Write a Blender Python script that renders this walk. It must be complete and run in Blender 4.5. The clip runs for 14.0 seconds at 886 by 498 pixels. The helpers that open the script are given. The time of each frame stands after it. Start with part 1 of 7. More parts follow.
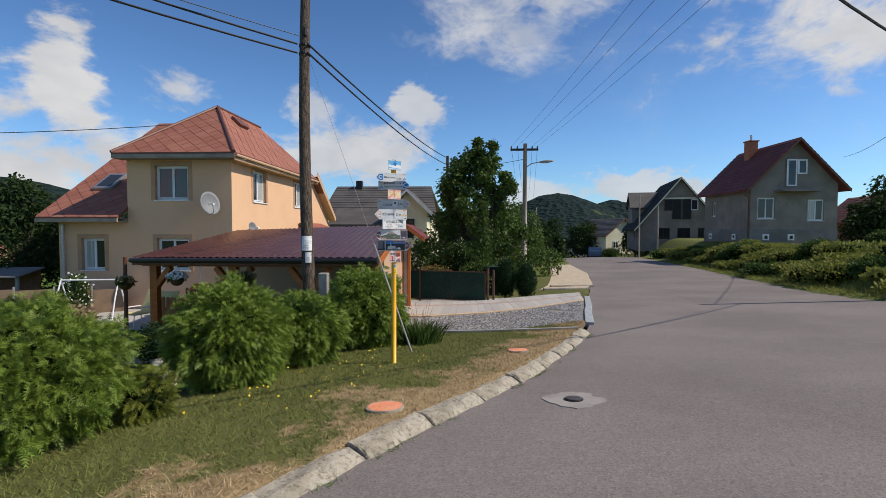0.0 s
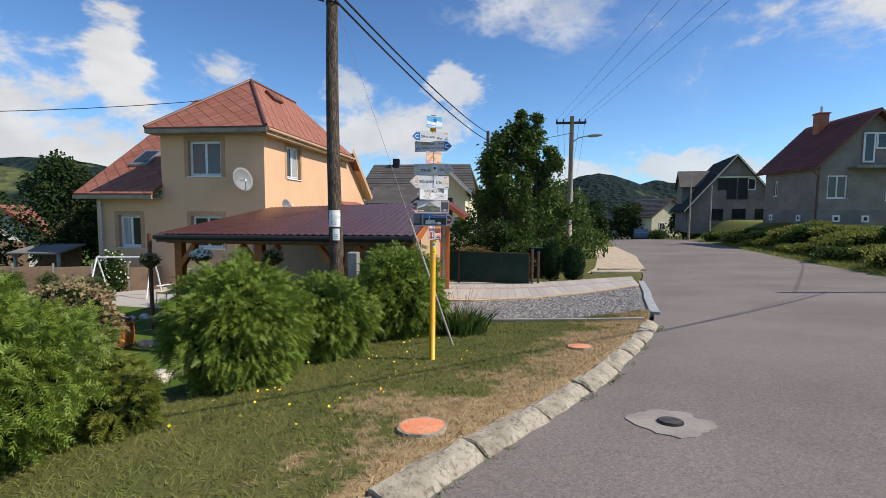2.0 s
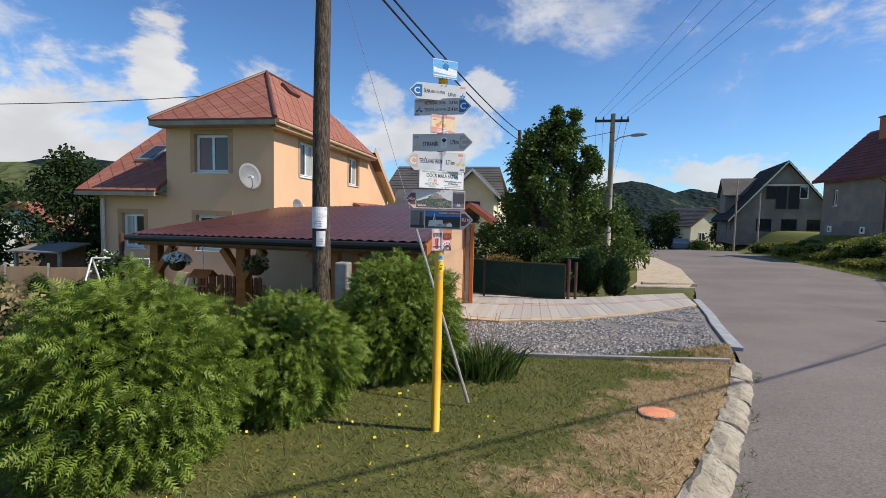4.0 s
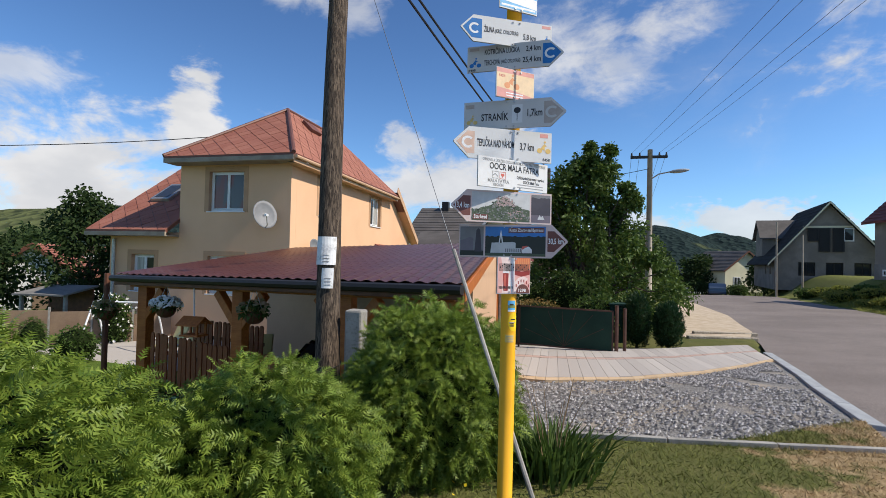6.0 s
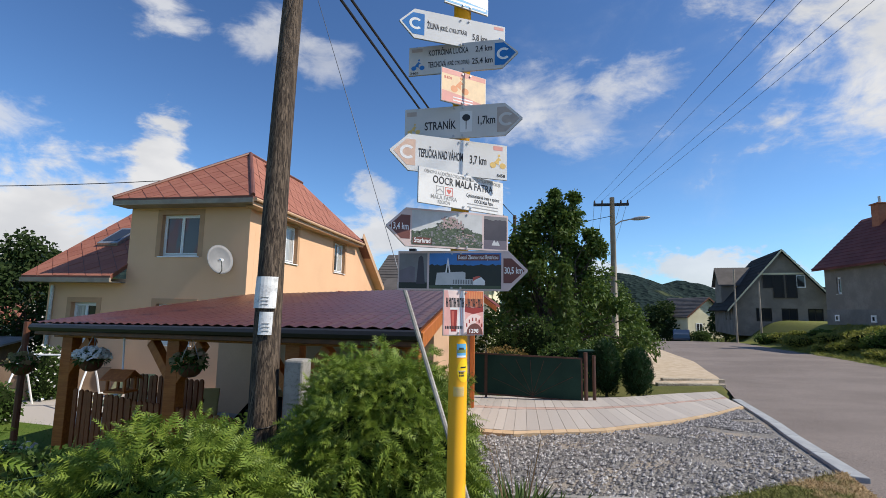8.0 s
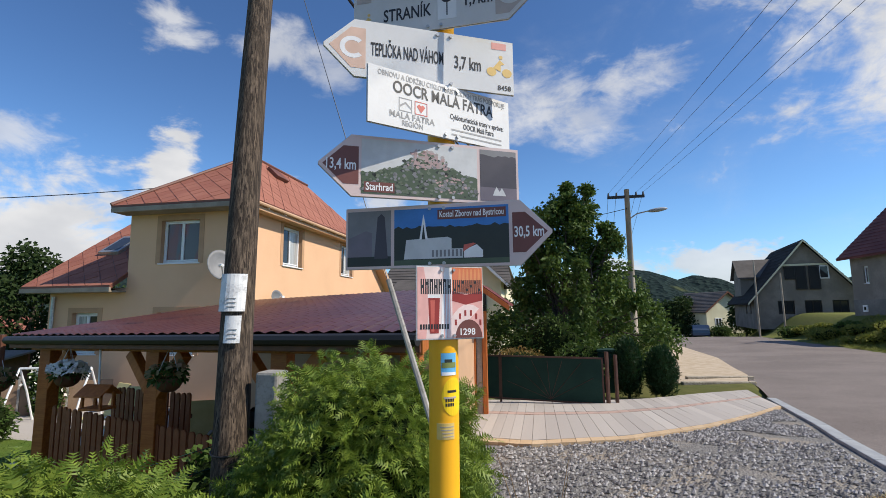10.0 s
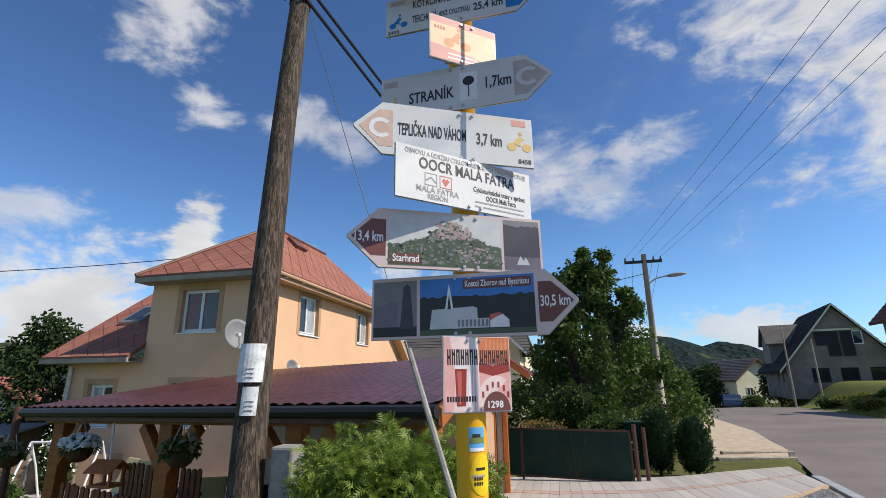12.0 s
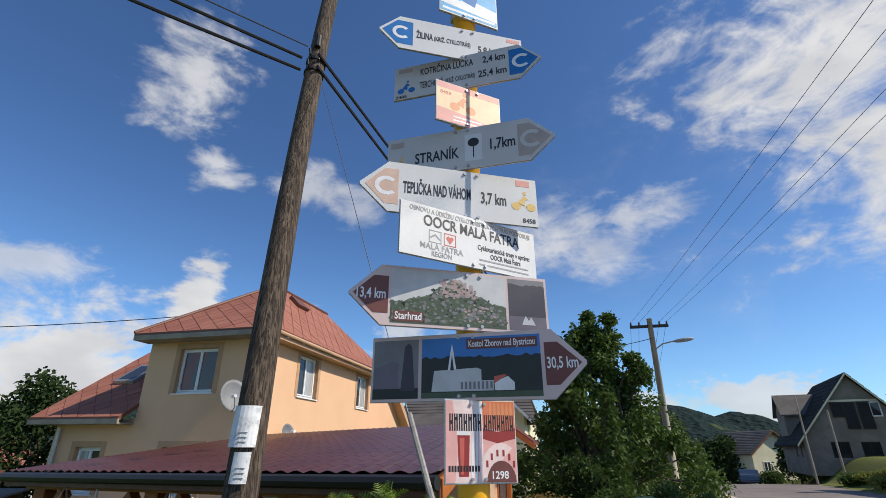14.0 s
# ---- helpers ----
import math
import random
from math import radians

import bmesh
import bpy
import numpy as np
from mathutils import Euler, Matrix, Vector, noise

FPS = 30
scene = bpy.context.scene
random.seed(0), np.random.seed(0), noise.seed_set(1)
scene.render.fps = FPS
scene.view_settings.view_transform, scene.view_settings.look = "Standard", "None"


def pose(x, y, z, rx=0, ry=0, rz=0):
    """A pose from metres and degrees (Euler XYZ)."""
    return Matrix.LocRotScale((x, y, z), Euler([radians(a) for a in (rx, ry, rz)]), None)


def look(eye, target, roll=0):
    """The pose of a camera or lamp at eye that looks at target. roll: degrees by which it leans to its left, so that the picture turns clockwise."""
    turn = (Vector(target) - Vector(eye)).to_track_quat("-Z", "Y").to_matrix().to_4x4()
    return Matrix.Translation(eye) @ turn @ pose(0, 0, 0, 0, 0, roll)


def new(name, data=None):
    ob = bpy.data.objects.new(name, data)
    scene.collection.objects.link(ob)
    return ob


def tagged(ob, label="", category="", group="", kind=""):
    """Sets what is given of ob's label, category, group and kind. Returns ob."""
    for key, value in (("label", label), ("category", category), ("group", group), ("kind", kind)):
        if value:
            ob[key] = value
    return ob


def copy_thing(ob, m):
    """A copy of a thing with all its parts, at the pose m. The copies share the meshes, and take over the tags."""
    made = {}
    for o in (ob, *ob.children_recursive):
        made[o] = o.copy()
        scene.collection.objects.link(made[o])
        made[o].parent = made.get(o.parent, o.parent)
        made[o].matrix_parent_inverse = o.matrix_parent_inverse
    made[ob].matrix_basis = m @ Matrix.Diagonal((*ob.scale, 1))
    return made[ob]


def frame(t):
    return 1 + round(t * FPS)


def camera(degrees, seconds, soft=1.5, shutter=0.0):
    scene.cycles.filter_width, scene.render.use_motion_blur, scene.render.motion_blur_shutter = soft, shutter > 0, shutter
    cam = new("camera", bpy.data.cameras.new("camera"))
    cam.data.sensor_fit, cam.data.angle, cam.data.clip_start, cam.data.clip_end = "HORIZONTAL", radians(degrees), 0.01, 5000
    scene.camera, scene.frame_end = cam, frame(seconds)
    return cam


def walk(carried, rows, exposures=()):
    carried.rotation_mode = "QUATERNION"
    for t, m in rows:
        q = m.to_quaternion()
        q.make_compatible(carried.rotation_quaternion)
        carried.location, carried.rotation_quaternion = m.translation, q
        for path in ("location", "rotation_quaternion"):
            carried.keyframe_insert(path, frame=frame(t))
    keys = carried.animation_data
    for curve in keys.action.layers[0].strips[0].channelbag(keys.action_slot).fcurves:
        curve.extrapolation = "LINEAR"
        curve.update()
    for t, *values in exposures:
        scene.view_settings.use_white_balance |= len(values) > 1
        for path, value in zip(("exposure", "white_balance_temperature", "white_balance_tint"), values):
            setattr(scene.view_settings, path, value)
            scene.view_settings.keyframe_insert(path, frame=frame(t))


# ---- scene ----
cam = camera(85.2, 14.0, soft=0.6)

PATH = [
    (0, (0.414, -1.099, 2.02), (0.314, 0.897, 1.94), 0.1),
    (0.5, (0.356, -1.111, 2.016), (0.124, 0.875, 1.982), 0.6),
    (1, (0.27, -0.951, 1.99), (-0.025, 1.026, 1.928), 0.8),
    (1.5, (0.268, -0.48, 1.958), (-0.049, 1.491, 1.838), 0.5),
    (2, (0.212, 0.057, 1.903), (-0.039, 2.034, 1.744), 0.3),
    (2.5, (0.207, 0.57, 1.887), (0.002, 2.554, 1.742), -0.1),
    (3, (0.252, 1.069, 1.897), (0.046, 3.054, 1.775), 0.0),
    (3.5, (0.193, 1.582, 1.868), (-0.011, 3.568, 1.759), 1.1),
    (3.7, (0.157, 1.757, 1.852), (-0.135, 3.731, 1.711), 1.6),
    (5.8, (-0.406, 3.404, 1.695), (-0.898, 5.342, 1.707), 1.3),
    (6, (-0.418, 3.455, 1.705), (-0.874, 5.402, 1.749), 1.3),
    (6.5, (-0.408, 3.513, 1.72), (-0.836, 5.461, 1.865), 0.6),
    (7, (-0.405, 3.58, 1.729), (-0.778, 5.53, 1.972), 0.3),
    (7.5, (-0.358, 3.633, 1.7), (-0.691, 5.587, 1.966), 0.5),
    (8, (-0.381, 3.865, 1.654), (-0.711, 5.822, 1.899), 1.0),
    (8.2, (-0.377, 3.94, 1.621), (-0.689, 5.901, 1.854), 1.3),
    (10.3, (-0.411, 4.586, 1.622), (-0.793, 6.531, 1.884), -0.7),
    (10.5, (-0.414, 4.561, 1.606), (-0.808, 6.499, 1.902), -0.3),
    (11, (-0.416, 4.547, 1.615), (-0.825, 6.471, 1.979), -0.6),
    (11.5, (-0.424, 4.548, 1.623), (-0.837, 6.454, 2.063), -0.6),
    (12, (-0.425, 4.547, 1.627), (-0.851, 6.429, 2.152), -0.8),
    (12.5, (-0.431, 4.577, 1.629), (-0.871, 6.434, 2.227), -0.6),
    (13, (-0.433, 4.573, 1.642), (-0.862, 6.414, 2.294), -0.9),
    (13.5, (-0.435, 4.572, 1.65), (-0.851, 6.395, 2.36), -0.9),
    (14, (-0.43, 4.565, 1.624), (-0.85, 6.365, 2.39), 0.1),
]
walk(cam, [(t, look(eye, target, roll)) for t, eye, target, roll in PATH],
     exposures=[(0, -0.17), (0.5, 0.05), (1.5, 0.05), (3.0, 0.0), (6.0, 0.07), (10.5, 0.05), (14.0, -0.03)])

# ---- light ----
SUN_AZ, SUN_EL = -1.8, 45.0          # degrees: from +x towards +y, above the horizon
sun = new("sun", bpy.data.lights.new("sun", "SUN"))
sun.data.energy, sun.data.angle, sun.data.color = 5.0, radians(0.53), (1.0, 0.915, 0.78)
_a, _e = radians(SUN_AZ), radians(SUN_EL)
TO_SUN = Vector((math.cos(_a) * math.cos(_e), math.sin(_a) * math.cos(_e), math.sin(_e)))
sun.matrix_world = look(TO_SUN * 60, (0, 0, 0))


class G:
    """A short way to wire shader nodes."""

    def __init__(self, tree):
        self.t, self.n, self.l = tree, tree.nodes, tree.links

    def put(self, sock, v):
        if v is None:
            return
        if isinstance(v, bpy.types.NodeSocket):
            self.l.new(v, sock)
        elif isinstance(v, (tuple, list)) and len(v) == 3 and sock.type == "RGBA":
            sock.default_value = (*v, 1)
        else:
            sock.default_value = v

    def math(self, op, a, b=None, c=None, clamp=False):
        m = self.n.new("ShaderNodeMath")
        m.operation, m.use_clamp = op, clamp
        for s, v in zip(m.inputs, (a, b, c)):
            self.put(s, v)
        return m.outputs[0]

    def vmath(self, op, a, b=None, out=0):
        m = self.n.new("ShaderNodeVectorMath")
        m.operation = op
        for s, v in zip(m.inputs, (a, b)):
            self.put(s, v)
        return m.outputs[out]

    def noise(self, vec, scale, detail=3.0, rough=0.55, dist=0.0):
        m = self.n.new("ShaderNodeTexNoise")
        self.put(m.inputs["Vector"], vec)
        m.inputs["Scale"].default_value, m.inputs["Detail"].default_value = scale, detail
        m.inputs["Roughness"].default_value, m.inputs["Distortion"].default_value = rough, dist
        return m.outputs["Fac"]

    def voronoi(self, vec, scale, feature="F1", out="Distance"):
        m = self.n.new("ShaderNodeTexVoronoi")
        m.feature = feature
        self.put(m.inputs["Vector"], vec)
        m.inputs["Scale"].default_value = scale
        return m.outputs[out]

    def ramp(self, fac, a, b, lo=0.0, hi=1.0):
        m = self.n.new("ShaderNodeMapRange")
        m.clamp = True
        m.interpolation_type = "SMOOTHSTEP"
        for s, v in zip(m.inputs, (fac, a, b, lo, hi)):
            self.put(s, v)
        return m.outputs[0]

    def mix(self, fac, a, b, mode="MIX"):
        m = self.n.new("ShaderNodeMix")
        m.data_type, m.blend_type = "RGBA", mode
        self.put(m.inputs[0], fac)
        self.put(m.inputs[6], a)
        self.put(m.inputs[7], b)
        return m.outputs[2]

    def obj(self):
        return self.n.new("ShaderNodeTexCoord").outputs["Object"]

    def pos(self):
        return self.n.new("ShaderNodeNewGeometry").outputs["Position"]

    def island(self):
        return self.n.new("ShaderNodeNewGeometry").outputs["Random Per Island"]

    def rand(self):
        return self.n.new("ShaderNodeObjectInfo").outputs["Random"]

    def scaled(self, vec, s):
        m = self.n.new("ShaderNodeMapping")
        self.put(m.inputs["Vector"], vec)
        m.inputs["Scale"].default_value = s
        return m.outputs[0]

    def bump(self, h, strength, distance):
        m = self.n.new("ShaderNodeBump")
        m.inputs["Strength"].default_value, m.inputs["Distance"].default_value = strength, distance
        self.put(m.inputs["Height"], h)
        return m.outputs[0]


# sky: Nishita with a layer of clouds placed by direction
world = bpy.data.worlds.new("sky")
scene.world = world
world.use_nodes = True
g = G(world.node_tree)
bg = g.n["Background"]
sky = g.n.new("ShaderNodeTexSky")
sky.sky_type, sky.sun_disc = "NISHITA", False
sky.sun_elevation, sky.sun_rotation = radians(SUN_EL), radians(90 - SUN_AZ)
sky.air_density, sky.dust_density, sky.ozone_density, sky.altitude = 1.0, 0.45, 2.2, 400
way = g.n.new("ShaderNodeTexCoord").outputs["Generated"]
sep = g.n.new("ShaderNodeSeparateXYZ")
g.l.new(way, sep.inputs[0])
warp = g.scaled(way, (1, 1, 1.8))
n_big = g.noise(warp, 5.5, 7, 0.6, 0.5)
n_fine = g.noise(warp, 17, 6, 0.62, 0.4)
puff = g.math("ADD", g.math("MULTIPLY", n_big, 0.7), g.math("MULTIPLY", n_fine, 0.3))


def cloud(yaw, el, width, height, gain, edge=0.10):
    """A cloud round one direction: degrees left of +y, above the horizon."""
    a, e = radians(yaw), radians(el)
    c = Vector((-math.sin(a) * math.cos(e), math.cos(a) * math.cos(e), math.sin(e)))
    side = Vector((-math.cos(a), -math.sin(a), 0))
    up = side.cross(c) * -1
    u = g.math("DIVIDE", g.vmath("DOT_PRODUCT", way, tuple(side), 1), math.sin(radians(width)))
    v = g.math("DIVIDE", g.vmath("DOT_PRODUCT", way, tuple(up), 1), math.sin(radians(height)))
    v = g.math("SUBTRACT", v, up.dot(c) / math.sin(radians(height)))
    d = g.math("SQRT", g.math("ADD", g.math("MULTIPLY", u, u), g.math("MULTIPLY", v, v)))
    front = g.math("GREATER_THAN", g.vmath("DOT_PRODUCT", way, tuple(c), 1), 0.1)
    body = g.math("ADD", g.math("MULTIPLY", g.math("SUBTRACT", puff, 0.5), 2.6), g.math("SUBTRACT", 0.62, g.math("MULTIPLY", d, 0.62)))
    return g.math("MULTIPLY", g.math("MULTIPLY", g.ramp(body, 0.02, 0.02 + edge * 3), gain), front)


CLOUDS = [
    cloud(50, 5, 20, 8, 1.0, 0.14), cloud(40.5, 13, 3.2, 7.5, 1.0, 0.12), cloud(31, 14, 5, 3.2, 0.85, 0.14), cloud(28, 7, 10, 5, 0.95, 0.14), cloud(13, 8.5, 12, 4.6, 0.95, 0.14),
    cloud(5.8, 14.2, 4.5, 2.2, 0.85, 0.10), cloud(-8, 3.5, 8, 2.6, 0.75, 0.1), cloud(-18, 4.5, 8, 3, 0.8, 0.08), cloud(-2, 22, 9, 5, 0.8, 0.22),
    cloud(-35, 24, 15, 13, 1.0, 0.2), cloud(-32, 37, 15, 14, 1.0, 0.2), cloud(-34, 26, 30, 24, 0.3, 0.5), cloud(-43, 18, 14, 7, 0.95, 0.16), cloud(-14, 25, 8, 3.6, 0.8, 0.2), cloud(-6, 21.5, 6, 3, 0.6, 0.22),
    cloud(46, 37, 6, 7, 0.85, 0.18), cloud(42, 29, 4, 2.6, 0.8, 0.16), cloud(30.5, 29, 4.5, 3.4, 0.75, 0.2), cloud(24, 26.5, 4.5, 2.6, 0.6, 0.2), cloud(18, 13.5, 4.5, 3, 0.8, 0.12),
    cloud(57, 16, 6, 2.6, 0.7, 0.16), cloud(75, 9, 18, 10, 0.8, 0.1), cloud(-70, 14, 20, 10, 0.7, 0.12), cloud(130, 25, 40, 16, 0.7, 0.2),
    cloud(-140, 22, 40, 14, 0.7, 0.2),
]
cover = CLOUDS[0]
for c in CLOUDS[1:]:
    cover = g.math("MAXIMUM", cover, c)
shade = g.ramp(g.noise(warp, 9, 4, 0.5), 0.3, 0.7, 0.62, 1.0)
white = g.mix(shade, (3.9, 4.2, 4.8), (7.6, 7.6, 7.7))
low = g.ramp(sep.outputs[2], 0.55, 0.05)
tint = g.mix(low, (0.68, 0.95, 1.27), (0.88, 1.24, 1.58))
blue = g.mix(1.0, sky.outputs[0], tint, "MULTIPLY")
g.put(bg.inputs[0], g.mix(cover, blue, white))
bg.inputs[1].default_value = 0.103


# ---- materials ----
def material(name, color, rough=0.7, metal=0.0, bump=None, spec=0.5, transmit=0.0, coat=0.0, emit=None):
    """A principled material; color, rough and bump may be functions of G."""
    m = bpy.data.materials.new(name)
    m.use_nodes = True
    gg = G(m.node_tree)
    b = gg.n["Principled BSDF"]
    gg.put(b.inputs["Base Color"], color(gg) if callable(color) else color)
    gg.put(b.inputs["Roughness"], rough(gg) if callable(rough) else rough)
    b.inputs["Metallic"].default_value = metal
    b.inputs["Specular IOR Level"].default_value = spec
    b.inputs["Transmission Weight"].default_value = transmit
    b.inputs["Coat Weight"].default_value = coat
    if bump:
        gg.put(b.inputs["Normal"], bump(gg))
    return m


def mottled(a, b, scale, c=None, scale2=30, amount=0.4, space="obj"):
    """Two colours in large patches and a third in fine grain."""
    def f(q):
        v = q.obj() if space == "obj" else q.pos()
        base = q.mix(q.ramp(q.noise(v, scale, 4), 0.35, 0.65), a, b)
        return q.mix(q.ramp(q.noise(v, scale2, 4, 0.7), 0.45, 0.75, 0, amount), base, c or b)
    return f


def rough_bump(scale, strength=0.4, distance=0.01, detail=5):
    return lambda q: q.bump(q.noise(q.pos(), scale, detail, 0.65), strength, distance)


def asphalt_color(q):
    v = q.pos()
    base = q.mix(q.ramp(q.noise(v, 0.35, 4), 0.3, 0.7), (0.172, 0.146, 0.133), (0.222, 0.190, 0.174))
    base = q.mix(q.ramp(q.noise(v, 2.3, 5, 0.65), 0.5, 0.8, 0, 0.35), base, (0.24, 0.215, 0.197))
    grain = q.vmath("DOT_PRODUCT", q.voronoi(v, 75, out="Color"), (0.33, 0.33, 0.33), 1)
    base = q.mix(0.38, base, grain, "OVERLAY")
    tar = q.ramp(q.noise(q.scaled(v, (1.1, 0.5, 1)), 0.8, 6, 0.6, 0.8), 0.62, 0.7, 0, 0.22)
    return q.mix(tar, base, (0.085, 0.08, 0.08))


def dryness(q):
    """How parched the verge is: a trodden, salted strip along the kerb, with ragged edges."""
    v = q.pos()
    d = q.math("ADD", q.vmath("DOT_PRODUCT", v, (-0.89, 0.455, 0), 1), -1.45)
    d = q.math("ADD", d, q.math("MULTIPLY", q.math("SUBTRACT", q.noise(v, 1.1, 5, 0.65), 0.5), 4.2))
    d = q.math("ADD", d, q.math("MULTIPLY", q.math("SUBTRACT", q.noise(v, 6.0, 4, 0.7), 0.5), 1.6))
    return q.ramp(d, 1.05, 0.45)


def grass_ground_color(q):
    v = q.pos()
    green = q.mix(q.ramp(q.noise(v, 1.3, 5), 0.3, 0.7), (0.088, 0.098, 0.030), (0.130, 0.126, 0.045))
    dry = q.mix(q.ramp(q.noise(v, 9, 5, 0.7), 0.35, 0.65), (0.25, 0.17, 0.085), (0.36, 0.265, 0.15))
    return q.mix(dryness(q), green, dry)


M_ASPHALT = material("asphalt", asphalt_color, 0.86, bump=lambda q: q.bump(q.math("ADD", q.noise(q.pos(), 150, 3, 0.7), q.math("MULTIPLY", q.noise(q.pos(), 5, 3), 0.8)), 0.55, 0.006), spec=0.18)
M_SOIL = material("lawn_ground", grass_ground_color, 0.95, bump=rough_bump(40, 0.7, 0.02), spec=0.1)
M_KERB = material("worn_kerb_concrete", mottled((0.30, 0.262, 0.20), (0.44, 0.39, 0.31), 4, (0.13, 0.105, 0.07), 22, 1.0), 0.9, bump=rough_bump(55, 0.9, 0.012), spec=0.25)
M_CONC = material("grey_concrete", mottled((0.27, 0.26, 0.24), (0.38, 0.36, 0.33), 4, (0.16, 0.15, 0.13), 40, 0.7), 0.9, bump=rough_bump(90, 0.5, 0.004), spec=0.25)
M_GUTTER = material("pale_gutter_concrete", mottled((0.29, 0.305, 0.325), (0.36, 0.38, 0.395), 3, (0.24, 0.25, 0.26), 26, 0.5), 0.85, bump=rough_bump(70, 0.4, 0.004), spec=0.3)
M_WOOD_POLE = material("weathered_dark_pole_wood", lambda q: q.mix(q.ramp(q.noise(q.scaled(q.obj(), (22, 22, 0.9)), 2.2, 6, 0.7), 0.35, 0.68), (0.042, 0.031, 0.024), q.mix(q.ramp(q.noise(q.scaled(q.obj(), (46, 46, 0.7)), 2.0, 4, 0.6), 0.40, 0.50), (0.030, 0.022, 0.017), (0.19, 0.142, 0.103))), 0.85, bump=lambda q: q.bump(q.noise(q.scaled(q.obj(), (40, 40, 0.7)), 2.2, 6, 0.7), 1.0, 0.016), spec=0.25)
M_POLE_CONC = material("pale_weathered_pole", mottled((0.33, 0.28, 0.22), (0.42, 0.37, 0.3), 1.2, (0.22, 0.19, 0.15), 22, 0.5), 0.85, bump=rough_bump(40, 0.4, 0.004))
M_YELLOW = material("yellow_paint", lambda q: q.mix(q.ramp(q.noise(q.obj(), 16, 5, 0.7), 0.6, 0.8, 0, 0.5), (0.88, 0.44, 0.01), (0.72, 0.33, 0.02)), 0.42, bump=rough_bump(60, 0.12, 0.001))
M_STEEL = material("galvanised_steel", mottled((0.42, 0.42, 0.42), (0.56, 0.56, 0.55), 14, (0.3, 0.3, 0.3), 60, 0.4), 0.45, 0.8)
M_DARK_METAL = material("dark_metal", (0.03, 0.028, 0.027), 0.5, 0.4)
M_CABLE = material("black_cable", (0.012, 0.012, 0.014), 0.6)
M_WIRE = material("thin_line_wire", (0.10, 0.11, 0.13), 0.5, 0.7)
M_CREAM = material("cream_render", lambda q: q.mix(q.ramp(q.noise(q.pos(), 70, 3, 0.7), 0.4, 0.7, 0, 0.22), q.mix(q.ramp(q.noise(q.pos(), 0.5, 5), 0.3, 0.7), (0.77, 0.485, 0.30), (0.71, 0.44, 0.27)), (0.61, 0.37, 0.225)), 0.9, bump=rough_bump(90, 0.35, 0.004), spec=0.2)
M_SURROUND = material("tan_window_surround", mottled((0.47, 0.28, 0.165), (0.53, 0.32, 0.19), 2, (0.42, 0.25, 0.145), 60, 0.4), 0.85, spec=0.2)
M_PLINTH = material("brown_plinth", mottled((0.2, 0.13, 0.085), (0.25, 0.17, 0.11), 2, (0.14, 0.09, 0.06), 30, 0.4), 0.85)
M_WHITE = material("white_plastic", mottled((0.78, 0.79, 0.8), (0.84, 0.84, 0.84), 3, (0.7, 0.7, 0.68), 30, 0.3), 0.35)
M_FASCIA = material("weathered_fascia", mottled((0.25, 0.205, 0.16), (0.33, 0.28, 0.22), 2, (0.18, 0.145, 0.11), 25, 0.4), 0.7)
M_SOFFIT = material("peach_soffit_board", mottled((0.58, 0.37, 0.225), (0.52, 0.33, 0.20), 1, (0.43, 0.27, 0.165), 25, 0.3), 0.7)


def tile_roof(a, b, c):
    def f(q):
        base = q.mix(q.rand(), a, b)
        base = q.mix(q.ramp(q.noise(q.pos(), 1.1, 5), 0.35, 0.7, 0, 0.6), base, c)
        return q.mix(q.ramp(q.noise(q.pos(), 24, 4, 0.7), 0.55, 0.8, 0, 0.35), base, (0.12, 0.07, 0.05))
    return f


M_ROOF = material("red_brown_roof_slates", tile_roof((0.29, 0.105, 0.072), (0.345, 0.14, 0.095), (0.25, 0.09, 0.06)), 0.75, bump=rough_bump(60, 0.3, 0.004), spec=0.3)
M_ROOF_EDGE = material("dark_ridge_metal", mottled((0.12, 0.045, 0.03), (0.16, 0.06, 0.04), 2), 0.55)
M_METAL_ROOF = material("maroon_sheet_metal", lambda q: q.mix(q.ramp(q.noise(q.pos(), 1.4, 4), 0.3, 0.7), (0.062, 0.018, 0.011), (0.086, 0.026, 0.016)), 0.42, 0.0, spec=0.26, bump=rough_bump(8, 0.06, 0.004), coat=0.1)
M_TIMBER = material("orange_stained_timber", lambda q: q.mix(q.ramp(q.noise(q.scaled(q.obj(), (9, 9, 1.2)), 3, 5, 0.7), 0.35, 0.7), (0.37, 0.10, 0.016), (0.50, 0.16, 0.032)), 0.5, bump=lambda q: q.bump(q.noise(q.scaled(q.obj(), (14, 14, 1)), 4, 5), 0.25, 0.004))
M_TIMBER_DK = material("brown_stained_timber", mottled((0.10, 0.035, 0.018), (0.16, 0.055, 0.025), 5, (0.06, 0.022, 0.012), 40, 0.4), 0.6)
M_GLASS = material("window_glass", (0.03, 0.033, 0.036), 0.04, 0.0, spec=0.55)
M_GLASS_RED = material("curtained_window_glass", lambda q: q.mix(q.ramp(q.noise(q.scaled(q.obj(), (1.4, 1, 0.5)), 1.2, 2), 0.42, 0.56), (0.20, 0.075, 0.055), (0.11, 0.10, 0.095)), 0.05, spec=0.5)
M_CURTAIN = material("net_curtain_behind_glass", lambda q: q.mix(q.ramp(q.noise(q.scaled(q.obj(), (26, 26, 0.4)), 1, 2), 0.3, 0.7), (0.30, 0.30, 0.29), (0.52, 0.52, 0.5)), 0.25, coat=0.6)
M_DISH = material("pale_grey_dish", mottled((0.30, 0.315, 0.33), (0.36, 0.375, 0.39), 3), 0.5)
